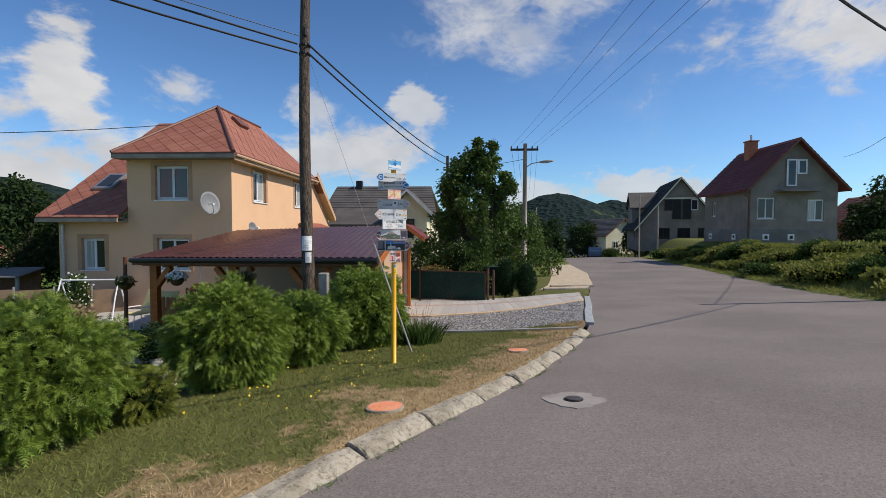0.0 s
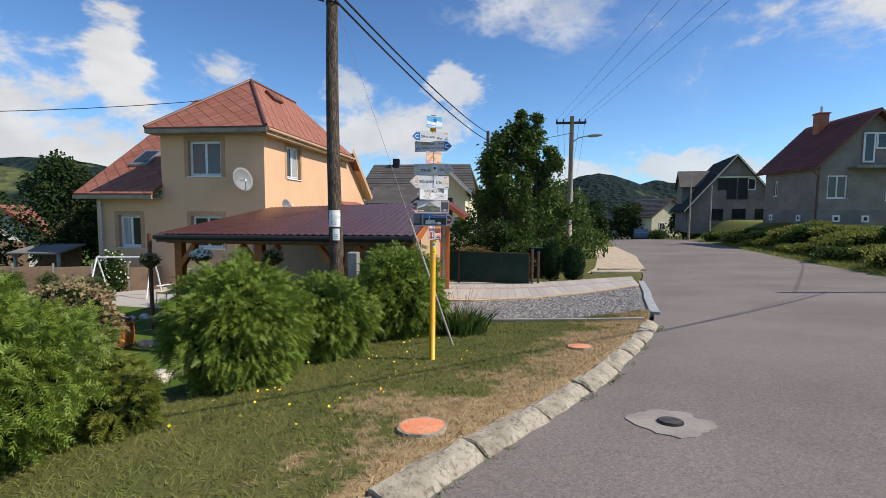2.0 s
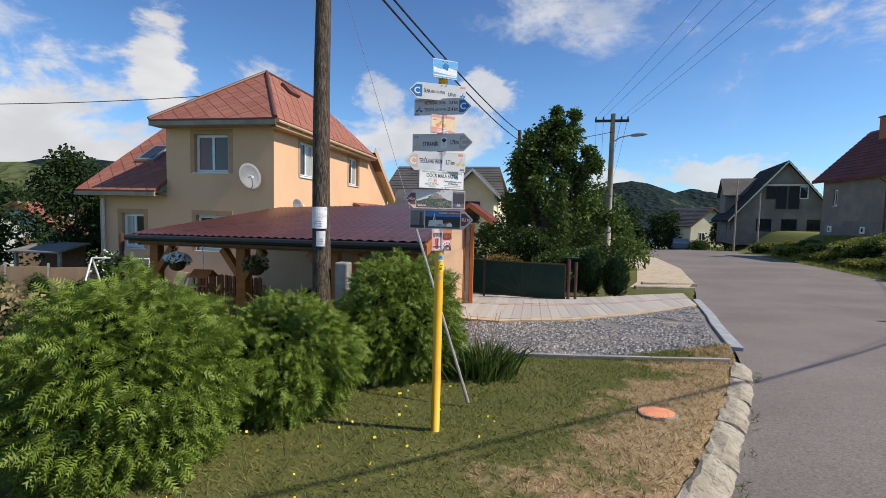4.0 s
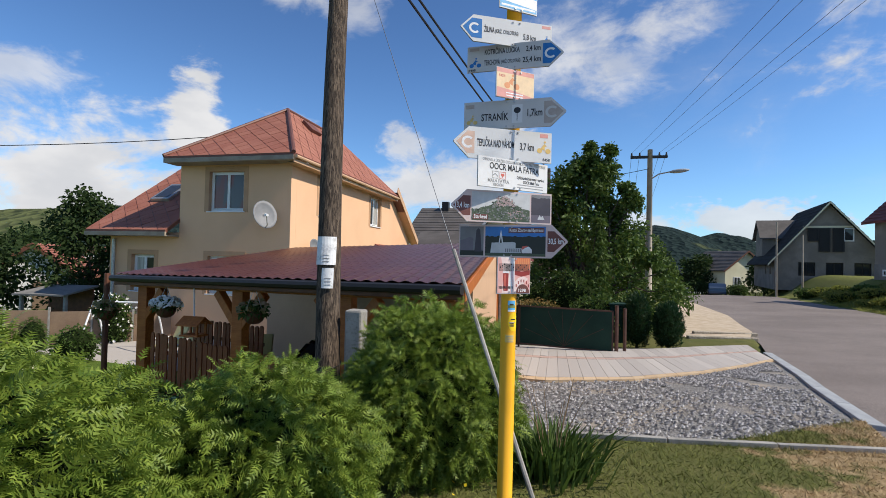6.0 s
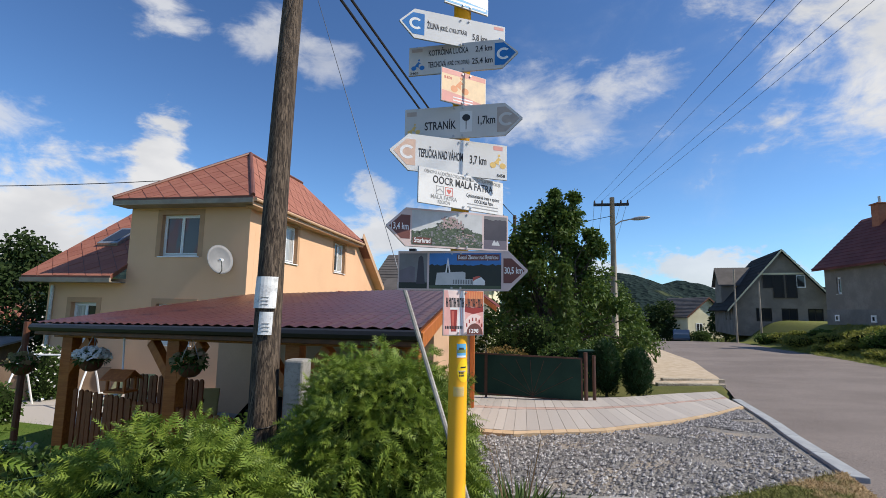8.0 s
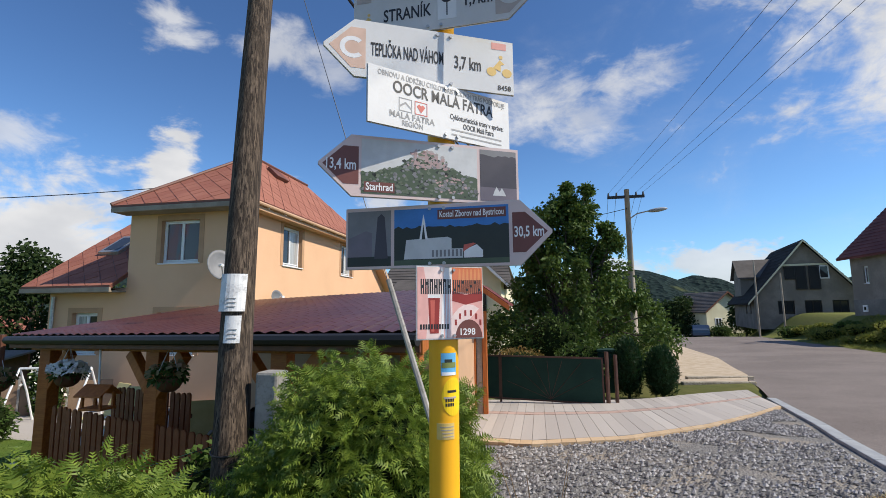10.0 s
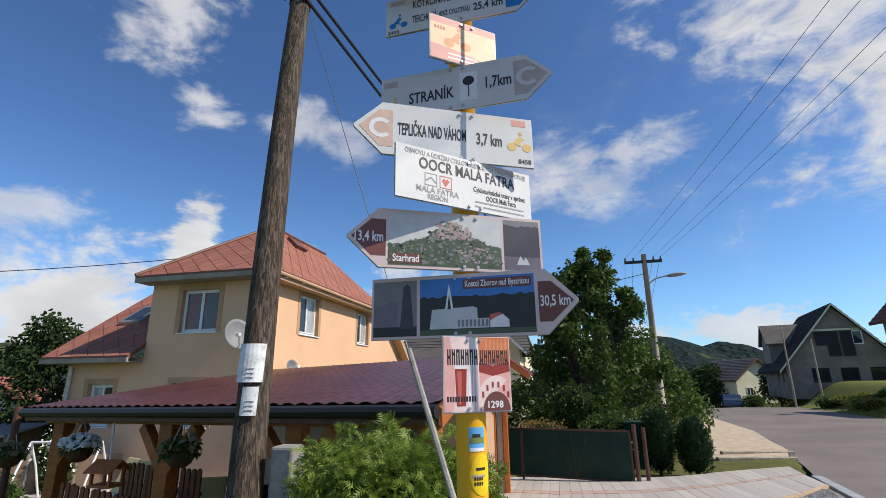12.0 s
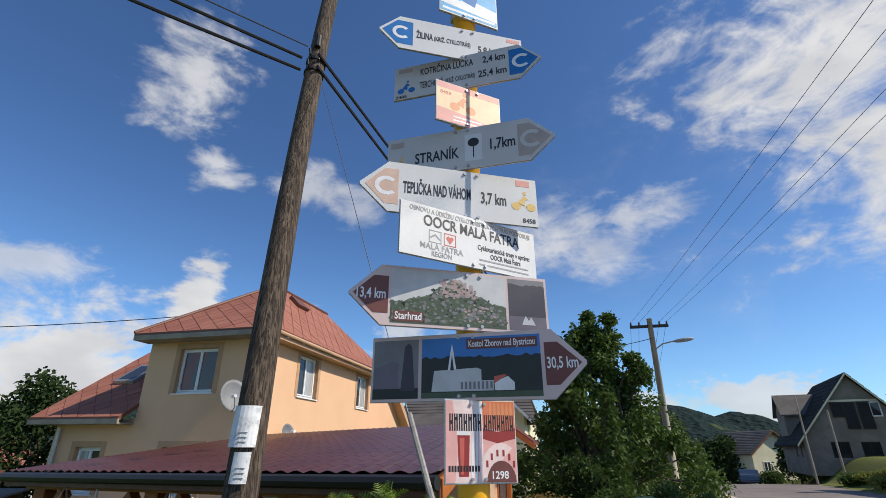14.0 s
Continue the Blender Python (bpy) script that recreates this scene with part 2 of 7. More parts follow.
M_MESH_DISH = material("grey_mesh_dish", mottled((0.17, 0.175, 0.185), (0.21, 0.215, 0.225), 3, (0.13, 0.135, 0.14), 60, 0.4), 0.6)
M_GREYWALL = material("bare_grey_render", mottled((0.215, 0.192, 0.165), (0.285, 0.256, 0.222), 0.7, (0.18, 0.16, 0.138), 9, 0.6, "pos"), 0.95, bump=rough_bump(30, 0.4, 0.008), spec=0.15)
M_GREYWALL2 = material("rough_grey_base_render", mottled((0.17, 0.165, 0.155), (0.23, 0.22, 0.205), 0.9, (0.13, 0.125, 0.12), 7, 0.6, "pos"), 0.95, bump=rough_bump(24, 0.5, 0.01), spec=0.15)
M_ROOF_RED = material("dark_red_sheet_roof", mottled((0.13, 0.035, 0.032), (0.17, 0.05, 0.045), 0.8, (0.09, 0.03, 0.028), 10, 0.4), 0.7, spec=0.25)
M_ROOF_BLACK = material("black_roof_tiles", mottled((0.014, 0.014, 0.014), (0.026, 0.026, 0.026), 0.8, (0.06, 0.055, 0.05), 12, 0.4), 0.85, spec=0.15)
M_ROOF_GREY = material("dark_grey_brown_roof_tiles", mottled((0.075, 0.066, 0.06), (0.11, 0.098, 0.09), 0.8, (0.05, 0.045, 0.04), 14, 0.4), 0.75)
M_PALEWALL = material("pale_yellow_render", mottled((0.74, 0.70, 0.50), (0.68, 0.64, 0.45), 0.8, (0.6, 0.56, 0.4), 20, 0.3), 0.9)
M_WHITEWALL = material("white_render", mottled((0.74, 0.73, 0.70), (0.64, 0.63, 0.6), 0.9, (0.5, 0.49, 0.46), 14, 0.4), 0.9)
M_BRICK = material("orange_chimney_brick", mottled((0.4, 0.15, 0.08), (0.34, 0.12, 0.065), 5), 0.85)
M_GREEN_MESH = material("dark_green_gate_screen", mottled((0.010, 0.035, 0.026), (0.016, 0.048, 0.036), 1.3, (0.007, 0.022, 0.018), 30, 0.4), 0.8, spec=0.2)
M_GATE_FRAME = material("brown_gate_steel", mottled((0.07, 0.035, 0.026), (0.1, 0.05, 0.036), 6), 0.55, 0.2)
M_PAVER = material("grey_pavers", lambda q: q.mix(q.ramp(q.noise(q.pos(), 40, 4, 0.7), 0.45, 0.75, 0, 0.35), q.mix(q.rand(), (0.38, 0.35, 0.325), (0.47, 0.435, 0.40)), (0.3, 0.26, 0.22)), 0.9, bump=rough_bump(80, 0.35, 0.003), spec=0.25)
M_PAVER_RED = material("reddish_pavers", lambda q: q.mix(q.ramp(q.noise(q.pos(), 40, 4, 0.7), 0.45, 0.75, 0, 0.35), q.mix(q.rand(), (0.40, 0.29, 0.245), (0.46, 0.34, 0.29)), (0.3, 0.2, 0.16)), 0.9, bump=rough_bump(80, 0.35, 0.003), spec=0.25)
M_EDGE_BRICK = material("sandy_edging_bricks", lambda q: q.mix(q.ramp(q.noise(q.pos(), 30, 4, 0.7), 0.45, 0.75, 0, 0.4), q.mix(q.rand(), (0.50, 0.36, 0.22), (0.58, 0.44, 0.29)), (0.30, 0.20, 0.12)), 0.9, bump=rough_bump(70, 0.5, 0.004), spec=0.2)
M_SAND = material("sandy_bedding", mottled((0.45, 0.36, 0.26), (0.55, 0.46, 0.35), 3, (0.36, 0.29, 0.21), 30, 0.6, "pos"), 0.95, bump=rough_bump(60, 0.6, 0.01), spec=0.1)
M_GRAVEL_BED = material("grey_gravel_bed", lambda q: q.mix(q.ramp(q.noise(q.pos(), 0.8, 4), 0.5, 0.7), q.mix(q.voronoi(q.pos(), 38, out="Color"), (0.15, 0.145, 0.14), (0.29, 0.28, 0.265)), (0.36, 0.31, 0.25)), 0.95, bump=lambda q: q.bump(q.voronoi(q.pos(), 38), 1.0, 0.02), spec=0.2)
M_STONE = material("crushed_grey_stone", lambda q: q.mix(q.ramp(q.island(), 0.25, 0.95), (0.15, 0.145, 0.145), (0.46, 0.445, 0.435)), 0.9, spec=0.25)
M_ROCK = material("pale_garden_rock", mottled((0.62, 0.55, 0.46), (0.74, 0.69, 0.6), 3, (0.45, 0.38, 0.3), 18, 0.5), 0.9, bump=rough_bump(20, 0.6, 0.02))
M_ORANGE = material("faded_orange_paint", mottled((0.78, 0.25, 0.11), (0.80, 0.32, 0.17), 7, (0.42, 0.22, 0.14), 40, 0.6), 0.8, bump=rough_bump(50, 0.5, 0.004))
M_IRON = material("cast_iron", mottled((0.07, 0.06, 0.055), (0.12, 0.10, 0.09), 12), 0.6, 0.5, bump=lambda q: q.bump(q.voronoi(q.pos(), 45), 0.6, 0.004))
M_PATCH = material("pale_concrete_patch", mottled((0.27, 0.24, 0.22), (0.34, 0.305, 0.275), 4, (0.17, 0.155, 0.14), 60, 0.6, "pos"), 0.9, bump=rough_bump(90, 0.6, 0.005), spec=0.25)


def leafy(a, b, c, rough=0.6, scale=1.5):
    """Leaves: a gloss on top and some light let through from behind."""
    m = material("foliage", lambda q: q.mix(q.ramp(q.noise(q.pos(), scale, 3), 0.35, 0.7, 0, 0.7), q.mix(q.island(), a, b), c), rough, spec=0.3)
    q = G(m.node_tree)
    top = q.n["Principled BSDF"]
    thin, both = q.n.new("ShaderNodeBsdfTranslucent"), q.n.new("ShaderNodeMixShader")
    q.put(thin.inputs["Color"], top.inputs["Base Color"].links[0].from_socket)
    both.inputs[0].default_value = 0.3
    q.l.new(top.outputs[0], both.inputs[1])
    q.l.new(thin.outputs[0], both.inputs[2])
    q.l.new(both.outputs[0], q.n["Material Output"].inputs["Surface"])
    return m


M_HEDGE = leafy((0.084, 0.150, 0.019), (0.285, 0.360, 0.058), (0.146, 0.216, 0.030), 0.5, 5.0)
# Solid filler in every bush: near-black colour stands for shade between the sprays.
M_HEDGE_CORE = material("shaded_bush_core", mottled((0.012, 0.022, 0.006), (0.02, 0.03, 0.01), 9), 0.95, bump=rough_bump(25, 1.0, 0.04), spec=0.05)
M_CHERRY = leafy((0.030, 0.068, 0.012), (0.135, 0.195, 0.038), (0.060, 0.11, 0.02))
M_LEAF_MID = leafy((0.04, 0.085, 0.015), (0.09, 0.14, 0.028), (0.06, 0.105, 0.02))
M_LEAF_YELLOW = leafy((0.16, 0.18, 0.022), (0.24, 0.25, 0.04), (0.11, 0.15, 0.02))
M_LEAF_PINK = leafy((0.42, 0.25, 0.17), (0.34, 0.29, 0.14), (0.2, 0.22, 0.08))
M_LEAF_GOLD = leafy((0.24, 0.15, 0.04), (0.30, 0.20, 0.06), (0.17, 0.13, 0.035))
M_THUJA = leafy((0.008, 0.034, 0.010), (0.02, 0.058, 0.018), (0.012, 0.042, 0.012))
M_BANK = leafy((0.17, 0.20, 0.034), (0.33, 0.31, 0.075), (0.13, 0.165, 0.03), 0.7, 0.9)
M_FAR_LEAF = leafy((0.020, 0.042, 0.011), (0.045, 0.075, 0.018), (0.03, 0.055, 0.014), 0.8, 0.25)
M_BARK = material("bark", mottled((0.06, 0.045, 0.035), (0.1, 0.078, 0.06), 6, (0.035, 0.026, 0.02), 30, 0.5), 0.95, bump=rough_bump(30, 0.8, 0.02))
M_FLOWER_WHITE = material("white_petals", (0.82, 0.8, 0.76), 0.6)
M_FLOWER_YELLOW = material("yellow_petals", (0.85, 0.62, 0.02), 0.6)
M_BLADE = material("grass_blades", lambda q: q.mix(dryness(q), q.mix(q.island(), (0.105, 0.130, 0.026), (0.20, 0.205, 0.055)), q.mix(q.island(), (0.32, 0.225, 0.11), (0.52, 0.39, 0.22))), 0.75, spec=0.2)
M_LAWN = material("green_lawn_ground", mottled((0.07, 0.125, 0.02), (0.10, 0.15, 0.028), 0.8, (0.13, 0.16, 0.04), 22, 0.5, "pos"), 0.9, bump=rough_bump(60, 0.8, 0.02), spec=0.1)
M_FIELD = material("meadow_ground", mottled((0.10, 0.125, 0.03), (0.15, 0.16, 0.045), 0.06, (0.17, 0.15, 0.06), 0.6, 0.5, "pos"), 0.95, bump=rough_bump(3, 0.6, 0.1), spec=0.1)
M_FOREST = material("far_forest", lambda q: q.mix(q.ramp(q.noise(q.pos(), 0.006, 3), 0.58, 0.62), q.mix(q.voronoi(q.pos(), 0.12, out="Color"), (0.011, 0.021, 0.021), (0.022, 0.036, 0.033)), (0.09, 0.105, 0.045)), 0.95, bump=lambda q: q.bump(q.voronoi(q.pos(), 0.12), 1.0, 5.0), spec=0.05)


# ---- mesh helpers ----
def mesh_of(name, verts, faces, mat, smooth=False):
    me = bpy.data.meshes.new(name)
    me.from_pydata([tuple(v) for v in verts], [], [tuple(f) for f in faces])
    me.materials.append(mat)
    if smooth:
        me.polygons.foreach_set("use_smooth", [True] * len(me.polygons))
    me.update()
    return me


def part(name, bm, mat, parent=None, label="", smooth=False):
    """Links a bmesh, or a mesh, as one object under a thing or part."""
    if isinstance(bm, bmesh.types.BMesh):
        me = bpy.data.meshes.new(name)
        bm.to_mesh(me)
        bm.free()
        me.materials.append(mat)
        if smooth:
            me.polygons.foreach_set("use_smooth", [True] * len(me.polygons))
    else:
        me = bm
    ob = new(name, me)
    if parent is not None:
        ob.parent = parent
    if label:
        tagged(ob, label)
    return ob


def thing(name, m, label, category, group="", kind=""):
    ob = new(name)
    ob.matrix_world = m if isinstance(m, Matrix) else Matrix.Translation(m)
    ob.empty_display_size = 0.1
    return tagged(ob, label, category, group, kind)


def box(bm, x0, y0, z0, x1, y1, z1, bevel=0.0, m=None):
    ret = bmesh.ops.create_cube(bm, size=1.0)
    vs = ret["verts"]
    t = Matrix.Translation(((x0 + x1) / 2, (y0 + y1) / 2, (z0 + z1) / 2)) @ Matrix.Diagonal((abs(x1 - x0), abs(y1 - y0), abs(z1 - z0), 1))
    bmesh.ops.transform(bm, matrix=(m @ t) if m else t, verts=vs)
    if bevel:
        es = list({e for v in vs for e in v.link_edges})
        bmesh.ops.bevel(bm, geom=es, offset=bevel, segments=2, affect="EDGES", profile=0.5)
    return bm


def boxed(*a, **k):
    return box(bmesh.new(), *a, **k)


def tube(bm, pts, r, n=10, r1=None, cap=True):
    """A tapering tube through points, its rings kept from twisting."""
    pts = [Vector(p) for p in pts]
    rings, s = [], None
    for i, p in enumerate(pts):
        d = (pts[min(i + 1, len(pts) - 1)] - pts[max(i - 1, 0)]).normalized()
        if s is None:
            s = d.cross(Vector((0, 0, 1)) if abs(d.z) < 0.9 else Vector((0, 1, 0)))
        s = (s - d * s.dot(d)).normalized()
        u = s.cross(d)
        rr = r + ((r1 if r1 is not None else r) - r) * i / max(1, len(pts) - 1)
        rings.append([bm.verts.new(p + (s * math.cos(k * 2 * math.pi / n) + u * math.sin(k * 2 * math.pi / n)) * rr) for k in range(n)])
    for a, b in zip(rings, rings[1:]):
        for k in range(n):
            bm.faces.new((a[k], a[(k + 1) % n], b[(k + 1) % n], b[k]))
    if cap:
        bm.faces.new(rings[0])
        bm.faces.new(list(reversed(rings[-1])))
    return bm


def tubed(pts, r, n=10, r1=None):
    return tube(bmesh.new(), pts, r, n, r1)


def prism(bm, poly, depth, m=None):
    """A flat polygon in xz, given thickness along y."""
    a = [bm.verts.new((x, 0, z)) for x, z in poly]
    b = [bm.verts.new((x, depth, z)) for x, z in poly]
    bm.faces.new(a)
    bm.faces.new(list(reversed(b)))
    for i in range(len(poly)):
        j = (i + 1) % len(poly)
        bm.faces.new((a[j], a[i], b[i], b[j]))
    bmesh.ops.recalc_face_normals(bm, faces=bm.faces)
    if m:
        bmesh.ops.transform(bm, matrix=m, verts=a + b)
    return bm


def slab(bm, corners, thick):
    """A plate over 3 or more corners, given thickness downwards."""
    top = [bm.verts.new(c) for c in corners]
    low = [bm.verts.new(Vector(c) - Vector((0, 0, thick))) for c in corners]
    bm.faces.new(top)
    bm.faces.new(list(reversed(low)))
    for i in range(len(top)):
        j = (i + 1) % len(top)
        bm.faces.new((top[j], top[i], low[i], low[j]))
    bmesh.ops.recalc_face_normals(bm, faces=bm.faces)
    return bm


def sag(a, b, drop, n=14):
    a, b = Vector(a), Vector(b)
    return [a.lerp(b, i / n) - Vector((0, 0, drop * 4 * (i / n) * (1 - i / n))) for i in range(n + 1)]


rng = np.random.default_rng(7)

# ---- the lie of the land ----
KERB = [(-12, -10), (-5, -3.5), (-3.4, -1.8), (-2.2, -0.4), (-1.35, 0.8), (-0.76, 1.7), (-0.38, 2.45), (0.05, 3.2), (0.52, 3.94), (0.93, 4.6), (1.38, 5.4), (1.88, 6.5), (2.42, 7.7), (2.85, 8.8)]
ROAD_L = KERB + [(3.2, 9.9), (4.2, 14.0), (5.0, 17.5), (5.9, 20.5), (8.3, 30), (10, 45), (12.5, 60), (16, 75), (24, 105)]
ROAD_R = [(17, -25), (14, -10), (12.4, 4), (12.5, 12), (13.1, 16.6), (15.5, 26), (17.5, 36), (19.5, 48), (21.5, 60), (25, 75), (33, 105)]
HEDGE = [(-14, -10), (-4.2, 0.2), (-3.0, 1.8), (-2.26, 3.4), (-1.9, 4.7), (-1.43, 5.6), (-1.15, 7.4), (-1.35, 9.0), (-1.9, 12.0), (-2.3, 16.0), (-2.6, 24.0), (-3, 60)]


def along(line, y):
    return np.interp(y, [p[1] for p in line], [p[0] for p in line])


def step(a):
    a = np.clip(a, 0, 1)
    return a * a * (3 - 2 * a)


def base_z(x, y):
    z = np.interp(y, [-60, -12, 0, 3.5, 10, 18, 27, 45, 58, 80, 150, 400, 1500], [4.6, 1.45, 0.58, 0.30, -0.2, -0.74, -1.15, -1.5, -1.75, -3.4, -7, -12, -12])
    return z + 0.035 * np.clip(x, -4, 16)


def land(x, y):
    """Height of the open ground, with the lower yard behind the hedge and the bank across the road."""
    x, y = np.asarray(x, float), np.asarray(y, float)
    z = base_z(x, y)
    yard = np.clip(-0.55 - 0.085 * (y - 6), -1.55, -0.3)
    low = step((along(HEDGE, y) - 0.7 - x) / 2.6) * step((y + 3) / 4)
    z = z * (1 - low) + np.minimum(z, yard) * low
    up = step((x - along(ROAD_R, y) - 0.7) / 4.0) * step((y + 8) / 6)
    return z + up * np.interp(y, [0, 12, 30, 45, 60, 90], [1.1, 1.25, 1.5, 1.9, 2.3, 2.0])


def grid_mesh(name, xs, ys, height, mats, pick=None):
    X, Y = np.meshgrid(xs, ys)
    Z = height(X, Y)
    n = len(xs)
    verts = np.stack([X.ravel(), Y.ravel(), Z.ravel()], 1)
    faces = [(j * n + i, j * n + i + 1, (j + 1) * n + i + 1, (j + 1) * n + i) for j in range(len(ys) - 1) for i in range(n - 1)]
    me = mesh_of(name, verts, faces, mats[0], True)
    for m in mats[1:]:
        me.materials.append(m)
    if pick:
        xc, yc = (np.array(xs[1:]) + np.array(xs[:-1])) / 2, (np.array(ys[1:]) + np.array(ys[:-1])) / 2
        XC, YC = np.meshgrid(xc, yc)
        me.polygons.foreach_set("material_index", pick(XC, YC).ravel().astype(np.int32))
    return me


def sheet_z(x, y):
    """The ground sheet, cut down under road, paving and gravel."""
    z = land(x, y)
    under = (x > along(ROAD_L, y) - 0.08) & (x < along(ROAD_R, y) + 0.02) & (y < 104)
    paved = (y > 8.75) & (y < 19.6) & (x > -1.75) & (x < 6)
    return z - np.where(under, 0.22, 0) - np.where(paved & ~under, 0.18, 0)


def which_ground(x, y):
    out = np.full(x.shape, 2)
    out[(x < along(ROAD_L, y) + 0.3) & (x > along(HEDGE, y) - 0.9) & (y < 30) & (x < 9)] = 0
    out[(x <= along(HEDGE, y) - 0.9) & (y < 60) & (x > -40)] = 1
    return out


gx = np.concatenate([np.arange(-600, -40, 40), np.arange(-40, -6, 1.0), np.arange(-6, 7, 0.16), np.arange(7, 32, 0.5), np.arange(32, 80, 4), np.arange(80, 641, 40)])
gy = np.concatenate([np.arange(-90, -6, 6), np.arange(-6, 12, 0.16), np.arange(12, 70, 0.8), np.arange(70, 140, 5), np.arange(140, 1200, 40)])
ground = tagged(new("ground", grid_mesh("ground", gx, gy, sheet_z, [M_SOIL, M_LAWN, M_FIELD], which_ground)), "patchy dry and green grass ground sloping away", "ground", kind="structure")


def ribbon(name, left, right, ys, height, mat, across=14):
    verts, faces = [], []
    for y in ys:
        a, b = along(left, y), along(right, y)
        for k in range(across + 1):
            x = a + (b - a) * k / across
            verts.append((x, y, height(x, y)))
    n = across + 1
    for j in range(len(ys) - 1):
        for k in range(across):
            faces.append((j * n + k, j * n + k + 1, (j + 1) * n + k + 1, (j + 1) * n + k))
    return mesh_of(name, verts, faces, mat, True)


road_ys = np.concatenate([np.arange(-24, -2, 2), np.arange(-2, 22, 0.4), np.arange(22, 104, 2)])
ROAD_DROP = 0.075
road = tagged(new("road", ribbon("road", [(x - 0.02, y) for x, y in ROAD_L], [(x + 0.12, y) for x, y in ROAD_R], road_ys, lambda x, y: base_z(x, y) - ROAD_DROP, M_ASPHALT, 24)), "worn grey-brown asphalt road curving downhill", "road", kind="structure")


# ---- far hills ----
def hills(x, y):
    z = np.full(x.shape, -16.0)
    for cx, cy, sx, sy, h in [(150, 820, 120, 160, 68), (250, 840, 90, 150, 60), (60, 900, 120, 150, 48), (-200, 950, 170, 150, 30), (400, 900, 120, 150, 34), (520, 900, 130, 170, 58),
                              (-560, 520, 230, 150, 68), (-420, 330, 150, 110, 46), (900, 500, 200, 200, 70), (-800, 100, 220, 260, 70)]:
        z = np.maximum(z, h * np.exp(-((x - cx) / sx) ** 2 - ((y - cy) / sy) ** 2) * 1.15 - 16)
    bumps = np.array([[noise.noise((a / 14, b / 14, 0)) for a, b in zip(r, s)] for r, s in zip(x, y)])
    return z + bumps * 3.2 * (z > -13)


hx, hy = np.arange(-1000, 1101, 14.0), np.arange(60, 1101, 14.0)
hill_ob = tagged(new("backdrop_hills", grid_mesh("backdrop_hills", hx, hy, lambda x, y: np.where((np.abs(x) < 250) & (y < 250), -20, hills(x, y)), [M_FOREST])), "dark green wooded hills on the horizon", "hills", kind="structure")


# ---- kerb, gutter, gravel, paving ----
kerb = thing("kerb", (0, 0, 0), "weathered pale concrete kerb stones along the road", "kerb", kind="structure")
k_len = [0.0]
for a, b in zip(KERB, KERB[1:]):
    k_len.append(k_len[-1] + math.dist(a, b))


def on_kerb(s):
    return np.interp(s, k_len, [p[0] for p in KERB]), np.interp(s, k_len, [p[1] for p in KERB])


def kerb_mesh(length, seed):
    """A sloping, chipped kerb stone, along x, with its road face towards -y."""
    r = random.Random(seed)
    prof = [(-0.15, -0.14), (-0.145, -0.04), (-0.10, 0.002), (-0.03, 0.034), (0.045, 0.046), (0.085, 0.036), (0.10, -0.14)]
    cuts = [-0.5, -0.485, -0.3, -0.12, 0.08, 0.27, 0.485, 0.5]
    verts, faces, n = [], [], len(prof)
    for c in cuts:
        end = 0.009 if abs(c) == 0.5 else 0.0
        for i, (y, z) in enumerate(prof):
            verts.append((c * length + r.uniform(-0.008, 0.008), y * (1 - end * 3) + r.uniform(-0.012, 0.012), z - (end if z > 0 else 0) + r.uniform(-0.012, 0.012) * (z > -0.1)))
    for j in range(len(cuts) - 1):
        for i in range(n - 1):
            faces.append((j * n + i, j * n + i + 1, (j + 1) * n + i + 1, (j + 1) * n + i))
    faces += [tuple(range(n - 1, -1, -1)), tuple((len(cuts) - 1) * n + i for i in range(n))]
    return mesh_of("kerb_stone", verts, faces, M_KERB)


KERB_MESHES = [kerb_mesh(0.87, s) for s in range(7)]
s, i = k_len[-1] - 0.45, 0
while s > 1.0:
    x, y = on_kerb(s)
    x2, y2 = on_kerb(s + 0.3)
    x1, y1 = on_kerb(s - 0.3)
    ob = part("kerb_stone", KERB_MESHES[i % 7], M_KERB, kerb)
    ob.matrix_local = pose(x - 0.06, y, float(base_z(x, y)) - 0.040 + random.uniform(-0.014, 0.012), random.uniform(-3, 3), math.degrees(-math.atan2(base_z(x2, y2) - base_z(x1, y1), 0.6)), math.degrees(math.atan2(y2 - y1, x2 - x1)) + random.uniform(-2, 2))
    s -= 0.885 + random.uniform(-0.01, 0.02)
    i += 1

gutter = thing("gutter", (0, 0, 0), "pale grey concrete gutter slabs edging the gravel drive", "gutter", kind="structure")
GUT = [(3.25, 10.1), (3.55, 11.4), (3.85, 12.7), (4.2, 14.0), (4.5, 15.3), (4.8, 16.6), (5.12, 18.0)]
for (ax, ay), (bx, by) in zip(GUT, GUT[1:]):
    bm = boxed(-0.5 * math.dist((ax, ay), (bx, by)) + 0.008, -0.1, -0.12, 0.5 * math.dist((ax, ay), (bx, by)) - 0.008, 0.1, 0.02, 0.012)
    ob = part("gutter_slab", bm, M_GUTTER, gutter)
    mx, my = (ax + bx) / 2, (ay + by) / 2
    ob.matrix_local = pose(mx, my, float(base_z(mx, my)) - 0.03, 0, math.degrees(-math.atan2(base_z(bx, by) - base_z(ax, ay), math.dist((ax, ay), (bx, by)))), math.degrees(math.atan2(by - ay, bx - ax)))

# the drive: a fan of paving in front of the gate, gravel before it
PAVE_LOW = [(-1.75, 12.5), (-0.6, 12.15), (0.9, 12.6), (2.4, 13.75), (3.6, 15.0), (4.6, 16.3)]
PAVE_TOP = [(-1.95, 18.2), (-0.6, 17.9), (0.9, 17.7), (2.4, 18.1), (3.7, 18.9), (5.2, 19.6)]


